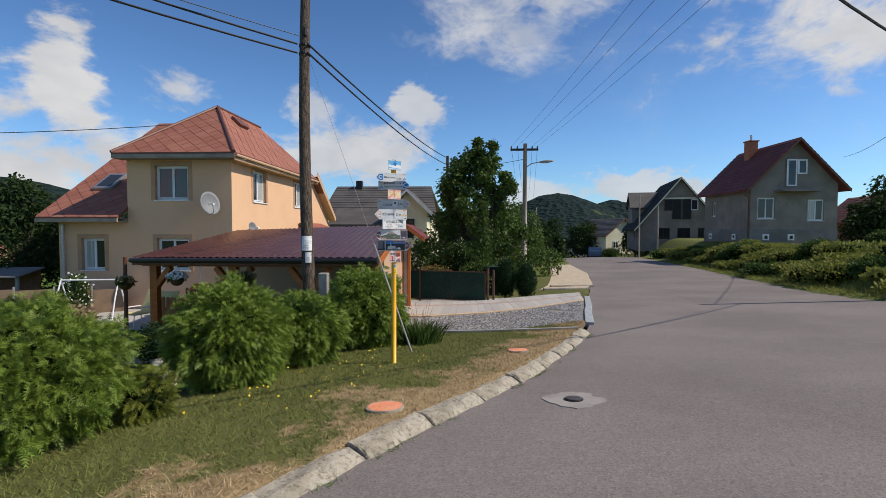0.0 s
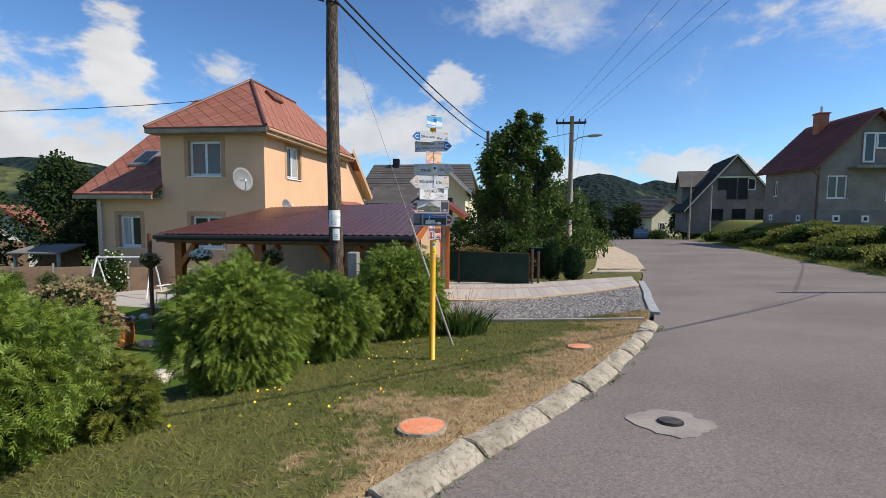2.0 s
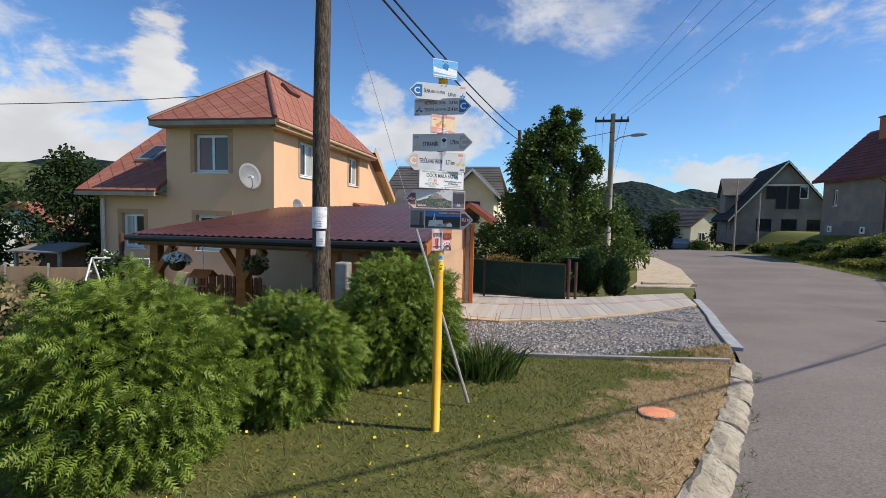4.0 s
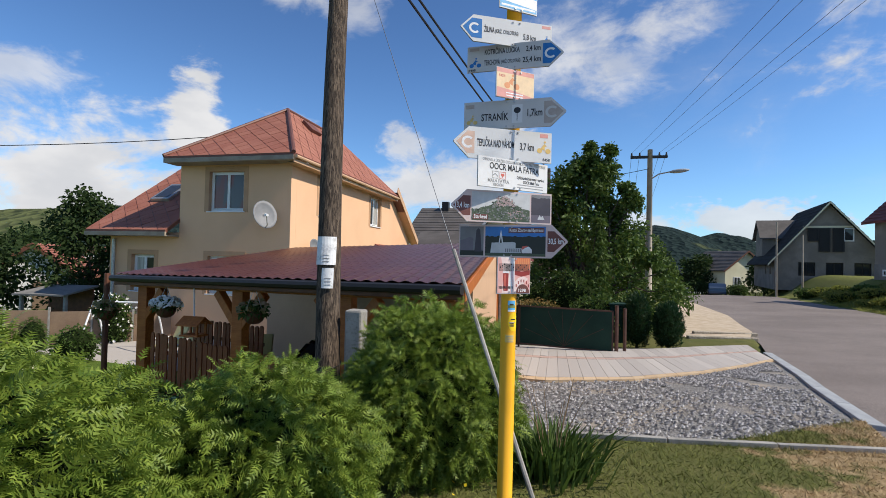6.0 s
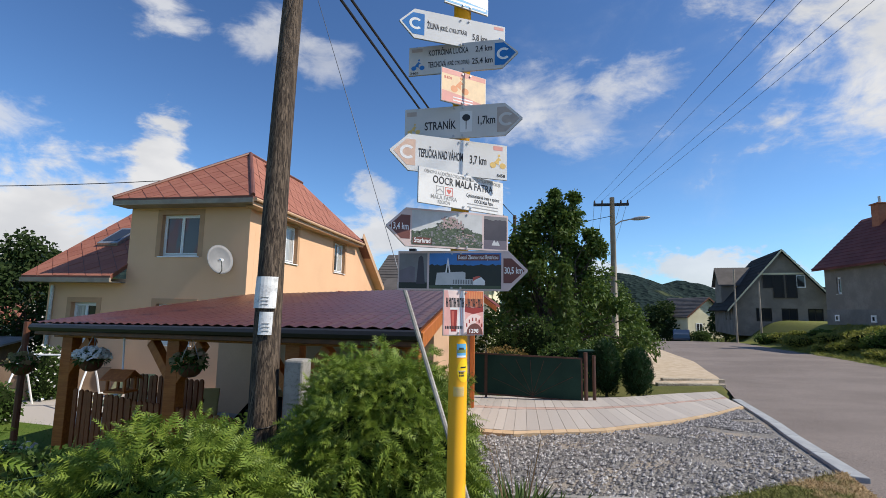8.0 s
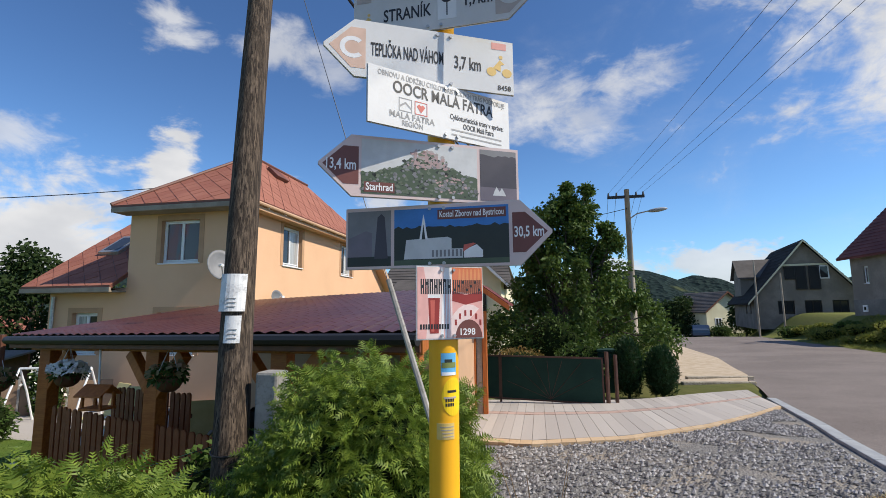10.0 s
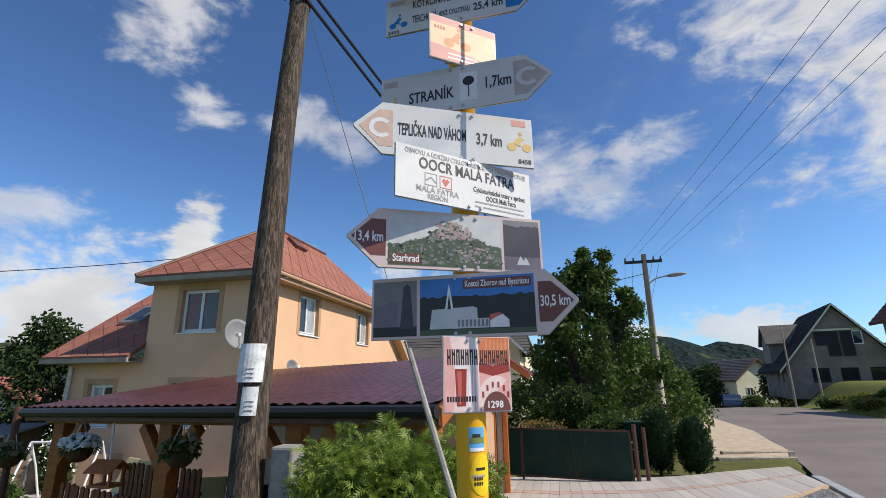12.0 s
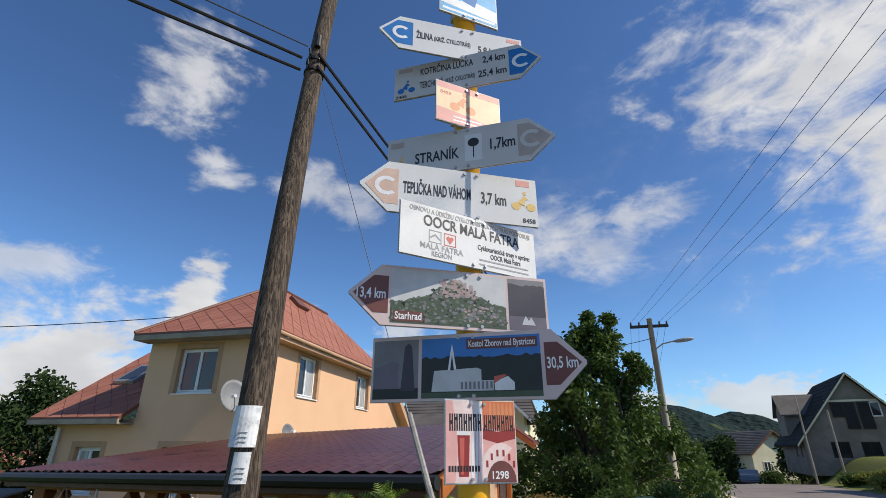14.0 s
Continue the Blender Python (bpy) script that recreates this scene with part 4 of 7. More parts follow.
def bush(name, x, y, radii, z0, count, size, mat, label, category="shrub", template=FROND, seed=1, lump=0.22, up=0.3, droop=0.4, group="", core=True, jitter=0.35, freq=2.2):
    t = thing(name, (x, y, z0), label, category, group)
    c = (0, 0, radii[2] * 0.9)
    p, n = lumpy(count, c, radii, seed, lump, freq)
    p[:, 2] = np.maximum(p[:, 2], 0.01)
    part("foliage", sprays("foliage", p, n, size, template, mat, up, jitter, droop, np.random.default_rng(seed)), mat, t)
    # Added lump stops the view through; inner shade is painted into its colour.
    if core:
        part("inner_growth", core_mesh(c, radii, seed, M_HEDGE_CORE, lump, 0.80, freq), M_HEDGE_CORE, t, "solid core with the bush's inner shade put into its colour", True)
    part("stem", tubed([(0, 0, -0.1), (0.02, 0, radii[2] * 0.7)], 0.05, 7, 0.02), M_BARK, t)
    return t


G_HEDGE = "feathery hedge bushes along the verge"
HL = "dense feathery green conifer bush on the grass verge"
def gz(x, y):
    return float(land(x, y))

for i, (x, y, rx, ry, rz, n) in enumerate([
        (-3.3, 2.65, 0.72, 0.78, 0.63, 12500), (-2.54, 4.75, 0.64, 0.70, 0.67, 12500), (-2.06, 6.0, 0.58, 0.62, 0.55, 9500),
        (-1.42, 7.5, 0.68, 0.76, 0.74, 13500), (-4.5, 1.3, 0.7, 0.7, 0.55, 3000)]):
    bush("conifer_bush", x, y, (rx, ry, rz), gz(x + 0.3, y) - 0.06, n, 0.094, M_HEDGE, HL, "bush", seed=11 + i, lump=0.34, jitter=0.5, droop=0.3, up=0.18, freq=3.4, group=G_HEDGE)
bush("yellow_shrub", -2.62, 3.25, (0.24, 0.24, 0.26), gz(-2.6, 3.2) - 0.02, 700, 0.09, M_LEAF_YELLOW, "small yellow-green shrub between the hedge bushes", seed=31)
bush("yellow_shrub", -4.6, 5.4, (0.35, 0.35, 0.28), gz(-4.6, 5.4), 900, 0.09, M_LEAF_YELLOW, "low yellow-green garden shrub by the lawn", seed=32)
bush("pink_shrub", -7.1, 7.3, (0.75, 0.7, 0.72), gz(-7.1, 7.3) - 0.05, 2600, 0.11, M_LEAF_PINK, "shrub with pinkish variegated leaves in the yard", template=LEAF, seed=33, lump=0.3, up=0.5)
bush("garden_bush", -4.5, 7.7, (0.42, 0.42, 0.52), gz(-4.5, 7.7) + 0.05, 1800, 0.09, M_LEAF_MID, "loose pale green garden shrub by the picket fence", template=LEAF, seed=34, lump=0.35, up=0.5)
bush("garden_bush", -6.1, 8.6, (0.4, 0.35, 0.45), gz(-6.1, 8.6), 1400, 0.06, M_THUJA, "clipped dark green bush in the yard", template=LEAF, seed=35, lump=0.08)
bush("garden_bush", -3.0, 8.3, (0.35, 0.3, 0.5), gz(-3, 8.3), 900, 0.09, M_LEAF_MID, "small green shrub by the fence", template=LEAF, seed=36, lump=0.3, up=0.5)
for i, (x, y) in enumerate([(-17.0, 11.2), (-16.4, 11.9), (-15.8, 12.6), (-15.2, 13.3), (-14.6, 14.0)]):
    bush("small_conifer", x, y, (0.34, 0.34, 0.55), gz(x, y), 700, 0.10, M_LEAF_MID, "small egg-shaped green conifer in a row", "conifer", seed=40 + i, lump=0.1, group="row of small conifers by the fence")
for i, (x, y) in enumerate([(-15.9, 16.3), (-12.6, 13.6), (-17.2, 16.6)]):
    bush("garden_bush", x, y, (0.5, 0.5, 0.5), gz(x, y), 900, 0.10, M_LEAF_MID, "rounded green garden bush on the lawn", template=LEAF, seed=50 + i, lump=0.25)
t = bush("rose_bush", -14.6, 16.6, (0.55, 0.45, 0.95), gz(-14.6, 16.6), 1600, 0.10, M_LEAF_MID, "white flowering rose bush against the house wall", template=LEAF, seed=54, lump=0.3, up=0.5)
p, n = lumpy(150, (0, 0, 0.9), (0.58, 0.48, 0.98), 54, 0.3)
part("blossom", sprays("blossom", p, n, 0.09, [[(0, 0), (0.5, 0.5), (1, 0)], [(0, 0), (1, 0), (0.5, -0.5)]], M_FLOWER_WHITE, 0.2, 0.8, 0), M_FLOWER_WHITE, t, "white blossoms")
for i, (x, y, r, h) in enumerate([(2.0, 19.0, 0.40, 0.86), (2.85, 18.9, 0.42, 0.72)]):
    bush("conifer_shrub", x, y, (r, r, h), gz(x, y) - 0.1, 2600, 0.10, M_THUJA, "dark green columnar conifer beside the gate", "conifer", seed=60 + i, lump=0.12, up=0.65, droop=0.05, group="dark conifers by the gate")
bush("golden_bush", -1.0, 19.9, (0.95, 0.7, 0.62), gz(-1, 19.9) + 0.15, 2200, 0.09, M_LEAF_GOLD, "rounded golden-brown bush behind the gate", template=LEAF, seed=63, lump=0.12)
for i, (x, y, rx, rz) in enumerate([(0.9, 20.2, 0.9, 0.75), (2.0, 21.0, 0.8, 0.75), (0.2, 22.2, 1.1, 1.3), (-0.9, 23.4, 0.9, 1.0)]):
    bush("garden_bush", x, y, (rx, 0.7, rz), gz(x, y), 1900, 0.13, M_LEAF_MID, "green garden bush behind the gate", template=LEAF, seed=64 + i, lump=0.25)


def limb_path(a, b, r, bend=0.15):
    a, b = Vector(a), Vector(b)
    out = []
    for k in range(5):
        p = a.lerp(b, k / 4)
        if 0 < k < 4:
            p += Vector(r.normal(0, bend, 3)) * (b - a).length * 0.3
        out.append(p)
    return out


def tree(name, x, y, z0, trunk_h, clumps, leaf, count, mat, label, seed, trunk_r=0.14, lump=0.35, category="tree", group="", template=LEAF, up=0.15):
    """A tapered trunk, limbs to each clump of the crown, and leaves in clumps."""
    r = np.random.default_rng(seed)
    t = thing(name, (x, y, z0), label, category, group)
    top = (r.normal(0, 0.1), r.normal(0, 0.1), trunk_h)
    part("trunk", tubed([(0, 0, -0.2), (0.03, 0.02, trunk_h * 0.5), top], trunk_r, 10, trunk_r * 0.6), M_BARK, t)
    P, N = [], []
    for i, (cx, cy, cz, cr) in enumerate(clumps):
        part("limb", tubed(limb_path(top, (cx, cy, cz), r), trunk_r * 0.4, 6, 0.015), M_BARK, t)
        p, n = lumpy(count // len(clumps), (cx, cy, cz), (cr, cr, cr * 0.95), seed + i, lump, 2.4, 0.45, -1)
        P.append(p)
        N.append(n)
    P, N = np.concatenate(P), np.concatenate(N)
    part("crown", sprays("crown", P, N, leaf, template, mat, up, 0.7, 0.3, r), mat, t)
    return t


def crown_clumps(seed, rx, ry, z0, z1, n, r0, r1, taper=0.5):
    r = np.random.default_rng(seed)
    out = []
    for k in range(n):
        f = (k + 0.5) / n
        a = k * 2.4 + r.uniform(-0.4, 0.4)
        w = (1 - taper * f) * r.uniform(0.35, 1.0)
        out.append((rx * w * math.cos(a), ry * w * math.sin(a), z0 + (z1 - z0) * f, r.uniform(r0, r1) * (1 - 0.35 * f)))
    return out


tree("cherry_tree", 0.85, 25.0, -1.0, 1.3, crown_clumps(3, 4.7, 2.9, 0.4, 7.0, 70, 0.4, 0.95, 0.80) + [(0.4 + 0.5 * math.cos(k * 2.1), 0.4 * math.sin(k * 1.7), 6.6 + 0.28 * k, 0.34 - 0.03 * k) for k in range(5)] + [(-1.5 + 0.25 * k, -0.4, 5.4 + 0.25 * k, 0.3) for k in range(3)] + [(1.9 - 0.2 * k, -0.5, 5.2 + 0.3 * k, 0.3) for k in range(3)], 0.2, 30000, M_CHERRY, "tall dark green leafy cherry tree behind the gate", 3, 0.17, 0.75, up=0.45)
tree("conifer_tree", 1.15, 22.6, -0.95, 1.0, [(0, 0, 0.8 + 0.42 * k, 0.62 - 0.055 * k) for k in range(9)], 0.17, 3800, M_CHERRY, "slim pointed dark conifer before the cherry tree", 5, 0.1, 0.2, "conifer", "", FROND, 0.5)
tree("garden_tree", 4.1, 31.5, -1.2, 1.0, crown_clumps(8, 1.9, 1.8, 1.0, 4.3, 10, 0.9, 1.3), 0.22, 4200, M_CHERRY, "leafy green tree beside the lamp post", 8, 0.12)
tree("yard_tree", -20.3, 20.5, -1.6, 1.2, crown_clumps(9, 2.1, 1.9, 1.0, 5.6, 16, 0.9, 1.4), 0.22, 7000, M_FAR_LEAF, "dark green fruit tree at the corner of the yard", 9, 0.14)
tree("yard_tree", -24.5, 19.0, -1.6, 1.0, crown_clumps(10, 2.2, 1.8, 0.6, 3.6, 10, 1.0, 1.4), 0.24, 4000, M_FAR_LEAF, "dark green shrubby tree by the neighbour's shed", 10, 0.12)
for i, (x, y, s, h) in enumerate([(41, 46, 3.6, 6.2), (36.5, 43.5, 2.3, 3.6), (47, 52, 4, 6.5), (44, 40, 3, 4.2), (17, 72, 2.4, 5), (14.2, 80, 3, 6.5), (22.5, 88, 3, 6.5), (9.5, 92, 4, 8), (12, 64, 1.4, 3.0),
                                   (4, 60, 3, 6), (-4, 68, 3.5, 7), (27.5, 78, 2.6, 5), (1, 82, 3.5, 8), (37, 78, 3, 6), (7.5, 47, 1.6, 3.4)]):
    tree("far_tree", x, y, float(land(x, y)) - 0.3, 1.0, crown_clumps(80 + i, s, s, h * 0.2, h, 11, s * 0.4, s * 0.62), 0.42, 2600, M_FAR_LEAF, "dark green leafy tree among the far houses", 80 + i, 0.2, group="trees down the street")
for i, (x, y) in enumerate([(-48, 38), (-43, 45), (-55, 44), (-60, 30), (-38, 52), (-66, 40), (-72, 28), (-50, 60), (-36, 40)]):
    tree("far_tree", x, y, -3.2, 1.5, crown_clumps(120 + i, 3.4, 3.4, 1.2, 6.5, 10, 1.6, 2.3), 0.55, 2200, M_FAR_LEAF, "dark green tree on the slope behind the yard", 120 + i, 0.2, group="trees behind the yard")

# weeds and hedge on the bank across the road
for i in range(44):
    y = 9 + (i % 26) * 1.75 + (i // 26) * 0.8
    x = float(along(ROAD_R, y)) + 2.2 + 0.6 * math.sin(i * 1.7) + (i // 26) * 1.5
    bush("bank_bush", x, y, (1.1 + 0.3 * math.sin(i * 2.1), 1.2, 0.40 + 0.14 * math.sin(i * 1.3)), float(land(x, y)) - 0.3, 1300, 0.18, M_BANK if i % 5 else M_LEAF_MID, "sunlit yellow-green scrub on the roadside bank", "shrub", LEAF, 200 + i, 0.3, 0.5, 0.2, "scrub along the bank")
for i, (x, y) in enumerate([(33, 36.5), (34.5, 36.8), (31.5, 36.4), (36, 37.2), (18.6, 61)]):
    bush("garden_bush", x, y, (1.1, 0.8, 0.6), float(land(x, y)), 1100, 0.18, M_LEAF_MID, "dark green low bush before the grey house", template=LEAF, seed=240 + i, lump=0.3)


# ---- grass ----
def blades(name, count, pick, size, mat, seed, lean=0.5):
    r = np.random.default_rng(seed)
    p = pick(r, count)
    n = np.stack([r.normal(0, 1, len(p)), r.normal(0, 1, len(p)), np.zeros(len(p))], 1)
    n /= np.linalg.norm(n, axis=1, keepdims=True)
    return sprays(name, p, n, size, NEEDLE, mat, 1 - lean, 0.25, 0.25, r)


def verge_points(r, count):
    y = r.uniform(-1.5, 8.7, count * 2)
    a, b = along(HEDGE, y) - 0.5, along(ROAD_L, y) - 0.16
    x = a + (b - a) * r.uniform(0, 1, count * 2)
    keep = (b > a) & (r.uniform(0, 4.2, count * 2) < (b - a))
    x, y = x[keep][:count], y[keep][:count]
    return np.stack([x, y, land(x, y) - 0.004], 1)


def far_verge_points(r, count):
    y = r.uniform(9, 45, count)
    x = along(ROAD_R, y) + 0.05 + r.uniform(0, 1, count) ** 1.1 * 8.0
    return np.stack([x, y, land(x, y)], 1)


def lawn_points(r, count):
    y = r.uniform(3, 17, count)
    x = along(HEDGE, y) - 0.7 - r.uniform(0, 1, count) ** 0.8 * 14
    return np.stack([x, y, land(x, y)], 1)


tagged(new("verge_grass", blades("verge_grass", 76000, verge_points, 0.068, M_BLADE, 5)), "short mixed green and dry straw-coloured verge grass", "grass", kind="stuff")


# a wedge of verge that runs on between the road and the gravel
def wedge_left(y):
    return np.interp(y, [8.6, 8.85, 10.25], [1.0, 1.25, 3.2])


def wedge_points(r, count):
    y = r.uniform(8.65, 10.25, count * 2)
    a, b = wedge_left(y) - 0.05 + r.normal(0, 0.05, len(y)), along(ROAD_L, y) - 0.12
    x = a + (b - a) * r.uniform(0, 1, count * 2)
    keep = (b > a) & (r.uniform(0, 2.0, count * 2) < (b - a))
    x, y = x[keep][:count], y[keep][:count]
    return np.stack([x, y, base_z(x, y) - 0.004], 1)


wedge_ys = np.linspace(8.6, 10.25, 12)
wv = [(float(x), float(y), float(base_z(float(x), float(y))) + 0.004) for y in wedge_ys for x in np.linspace(float(wedge_left(y)), max(float(wedge_left(y)) + 0.02, float(along(ROAD_L, y)) - 0.1), 8)]
wf = [(r * 8 + k, r * 8 + k + 1, (r + 1) * 8 + k + 1, (r + 1) * 8 + k) for r in range(11) for k in range(7)]
tagged(new("verge_corner", mesh_of("verge_corner", wv, wf, M_SOIL, True)), "grassy corner of the verge beside the gravel drive", "ground", kind="structure")
tagged(new("corner_grass", blades("corner_grass", 9000, wedge_points, 0.075, M_BLADE, 15)), "short green grass at the corner of the verge", "grass", kind="stuff")
tagged(new("roadside_grass", blades("roadside_grass", 30000, far_verge_points, 0.27, M_BANK, 6, 0.4)), "dry tufted grass along the far road edge", "grass", kind="stuff")
M_LAWN_BLADE = material("lawn_blades", lambda q: q.mix(q.island(), (0.06, 0.13, 0.02), (0.12, 0.19, 0.035)), 0.7, spec=0.2)
tagged(new("lawn_grass", blades("lawn_grass", 26000, lawn_points, 0.07, M_LAWN_BLADE, 8)), "mown green lawn in the yard", "grass", kind="stuff")


def kerb_weeds(r, count):
    s = r.uniform(3, k_len[-1], count)
    x, y = np.interp(s, k_len, [p[0] for p in KERB]), np.interp(s, k_len, [p[1] for p in KERB])
    f = np.array([noise.noise((float(q) * 1.7, 0, 3)) for q in s])
    keep = f > 0.02
    x = x + 0.13 + r.normal(0, 0.025, count)
    y = y - 0.02
    return np.stack([x, y, base_z(x, y) - ROAD_DROP], 1)[keep]


tagged(new("kerb_weeds", blades("kerb_weeds", 2600, kerb_weeds, 0.055, M_LAWN_BLADE, 9)), "weeds growing along the foot of the kerb", "weeds", kind="stuff")
r9 = np.random.default_rng(21)
p = verge_points(r9, 2600)
keep = (p[:, 0] < along(HEDGE, p[:, 1]) + 1.25) & (p[:, 1] > 3.2)
p = p[keep][:170]
p[:, 2] += 0.055
n = np.tile(np.array((0, 0, 1.0)), (len(p), 1))
tagged(new("yellow_flowers", sprays("yellow_flowers", p, n, 0.019, [[(-.5, -.5), (.5, -.5), (.5, .5)], [(-.5, -.5), (.5, .5), (-.5, .5)]], M_FLOWER_YELLOW, 0.1, 0.9, 0, r9)), "small yellow dandelion-like flowers in the verge grass", "flowers", kind="stuff")

# tall tuft of long leaves by the drive
t = thing("grass_tuft", (-0.42, 7.5, gz(-0.42, 7.5)), "tall tuft of long green leaves with dry stalks", "grass tuft")
r2 = np.random.default_rng(4)
c = 420
p = np.stack([r2.normal(0, 0.16, c), r2.normal(0, 0.13, c), np.zeros(c)], 1)
n = p / (np.linalg.norm(p, axis=1, keepdims=True) + 1e-6)
part("foliage", sprays("foliage", p, n, 0.62, [[(0, -0.018), (0, 0.018), (0.55, 0.014)], [(0, -0.018), (0.55, 0.014), (0.55, -0.014)], [(0.55, -0.014), (0.55, 0.014), (1, 0)]], M_LEAF_MID, 0.78, 0.12, 0.4, r2), M_LEAF_MID, t)
M_STALK = material("dry_stalk", (0.24, 0.16, 0.09), 0.9)
for k in range(9):
    a = r2.uniform(0, 6.28)
    part("dry_stalk", tubed([(0.05 * math.cos(a), 0.05 * math.sin(a), 0), (0.13 * math.cos(a), 0.13 * math.sin(a), 0.4), (0.26 * math.cos(a), 0.26 * math.sin(a), float(r2.uniform(0.55, 0.8)))], 0.004, 4, 0.002), M_STALK, t)

# ---- road fittings ----
def disc_bm(r, h, n=28, wob=0.0, seed=0, dome=0.0):
    bm = bmesh.new()
    rr = random.Random(seed)
    ring = [r * (1 + rr.uniform(-wob, wob)) for _ in range(n)]
    a = [bm.verts.new((q * math.cos(k * 6.28318 / n), q * math.sin(k * 6.28318 / n), -0.03)) for k, q in enumerate(ring)]
    b = [bm.verts.new((v.co.x * 0.985, v.co.y * 0.985, h)) for v in a]
    c = bm.verts.new((0, 0, h + dome))
    for k in range(n):
        q = (k + 1) % n
        bm.faces.new((a[k], a[q], b[q], b[k]))
        bm.faces.new((b[k], b[q], c))
    return bm


def slope_pose(x, y, dz):
    return pose(x, y, float(base_z(x, y)) + dz, math.degrees(math.atan2(base_z(x, y + 0.3) - base_z(x, y - 0.3), 0.6)), -2)


t = thing("manhole_cover", slope_pose(1.53, 3.92, -ROAD_DROP), "small dark iron valve cover set in a pale concrete patch", "manhole cover")
part("concrete_patch", disc_bm(0.30, 0.008, 34, 0.13, 2), M_PATCH, t, "pale worn concrete patch")
part("cover", disc_bm(0.085, 0.026, 22), M_IRON, t, "cast iron lid")
part("rim", disc_bm(0.10, 0.017, 22), M_DARK_METAL, t)
for x, y, r, lab in ((-0.37, 3.47, 0.17, "round concrete lid sprayed orange in the dry grass"), (1.22, 6.45, 0.15, "round lid sprayed faded orange in the verge")):
    t = thing("marker_lid", slope_pose(x, y, 0.012), lab, "marker lid", "orange lids in the verge")
    part("lid", disc_bm(r, 0.014, 26, 0.05, 3, 0.004), M_ORANGE, t)
    part("lid_ring", disc_bm(r * 1.12, 0.012, 26, 0.05, 4), M_KERB, t)


# ---- signpost ----
SP = (-0.63, 5.70)
M_PLATE = material("off_white_sign_plate", mottled((0.70, 0.70, 0.69), (0.76, 0.76, 0.75), 6, (0.62, 0.62, 0.6), 50, 0.3), 0.38)
M_PLATE2 = material("grey_sign_plate", mottled((0.56, 0.55, 0.53), (0.62, 0.61, 0.59), 6, (0.5, 0.49, 0.46), 50, 0.3), 0.42)
M_PINKPLATE = material("pinkish_sign_plate", mottled((0.66, 0.52, 0.49), (0.7, 0.56, 0.53), 6), 0.38)


def ink(name, c, rough=0.5):
    return material(name, mottled(c, tuple(min(1, v * 1.12) for v in c), 25, tuple(v * 0.9 for v in c), 90, 0.3), rough)


I_BLACK, I_BLUE, I_FADE, I_TAN = ink("black_print", (0.02, 0.02, 0.022)), ink("blue_print", (0.010, 0.16, 0.46)), ink("faded_orange_print", (0.66, 0.46, 0.36)), ink("faded_brown_print", (0.42, 0.36, 0.32))
I_WHITE, I_BROWN, I_AMBER, I_GREY, I_RED = ink("white_print", (0.8, 0.8, 0.8)), ink("brown_print", (0.16, 0.055, 0.045)), ink("amber_print", (0.74, 0.5, 0.16)), ink("grey_print", (0.3, 0.3, 0.3)), ink("red_print", (0.55, 0.12, 0.09))
I_SKY, I_PALE, I_DKGREEN, I_ROCK, I_NIGHT = ink("photo_blue_sky", (0.05, 0.20, 0.52)), ink("photo_pale_sky", (0.55, 0.56, 0.56)), ink("photo_dark_wood", (0.025, 0.032, 0.026)), ink("photo_pink_rock", (0.42, 0.30, 0.29)), ink("photo_dusk", (0.06, 0.055, 0.07))
I_ORANGE, I_PINK, I_GREEN, I_LIGHTBLUE, I_MUTE = ink("orange_print", (0.72, 0.30, 0.13)), ink("pink_print", (0.70, 0.32, 0.28)), ink("photo_bush_green", (0.07, 0.10, 0.06)), ink("light_blue_print", (0.12, 0.42, 0.72)), ink("photo_grey_stone", (0.2, 0.2, 0.21))


def lettering(body, size, x0, x1, z, parent, mat, y=-0.0045, name="lettering"):
    """Words between x0 and x1 along a plate, size high."""
    cu = bpy.data.curves.new("lettering", "FONT")
    cu.body, cu.size, cu.align_x, cu.align_y, cu.resolution_u = body, size, "LEFT", "CENTER", 3
    cu.offset = size * 0.018
    tmp = bpy.data.objects.new("tmp", cu)
    scene.collection.objects.link(tmp)
    me = bpy.data.meshes.new_from_object(tmp.evaluated_get(bpy.context.evaluated_depsgraph_get()))
    bpy.data.objects.remove(tmp)
    me.materials.clear()
    me.materials.append(mat)
    ob = part(name, me, mat, parent)
    lo, hi = min(v.co.x for v in me.vertices), max(v.co.x for v in me.vertices)
    k = (x1 - x0) / (hi - lo)
    ob.matrix_local = pose(x0 - lo * k, y if y < -0.02 else y * 0.12 - 0.0001, z, 90) @ Matrix.Diagonal((k, 1, 1, 1))
    return ob


def flat(name, poly, mat, parent, y=-0.004, hole=None):
    bm = bmesh.new()
    prism(bm, poly, 0.0002)
    ob = part(name, bm, mat, parent)
    ob.matrix_local = pose(0, y * 0.12, 0)
    return ob


def rect(a, b, c, d):
    return [(a, b), (c, b), (c, d), (a, d)]


def ring_c(cx, cz, r, mat, parent, y=-0.006):
    """A drawn letter-like open ring."""
    out, inn = [], []
    for k in range(17):
        a = radians(45 + 270 * k / 16)
        out.append((cx + r * math.cos(a), cz + r * 0.9 * math.sin(a)))
        inn.append((cx + r * 0.62 * math.cos(a), cz + r * 0.55 * math.sin(a)))
    bm = bmesh.new()
    vo, vi = [bm.verts.new((x, 0, z)) for x, z in out], [bm.verts.new((x, 0, z)) for x, z in inn]
    for k in range(16):
        bm.faces.new((vo[k], vo[k + 1], vi[k + 1], vi[k]))
    ob = part("route_symbol", bm, mat, parent)
    ob.matrix_local = pose(0, y * 0.12, 0)


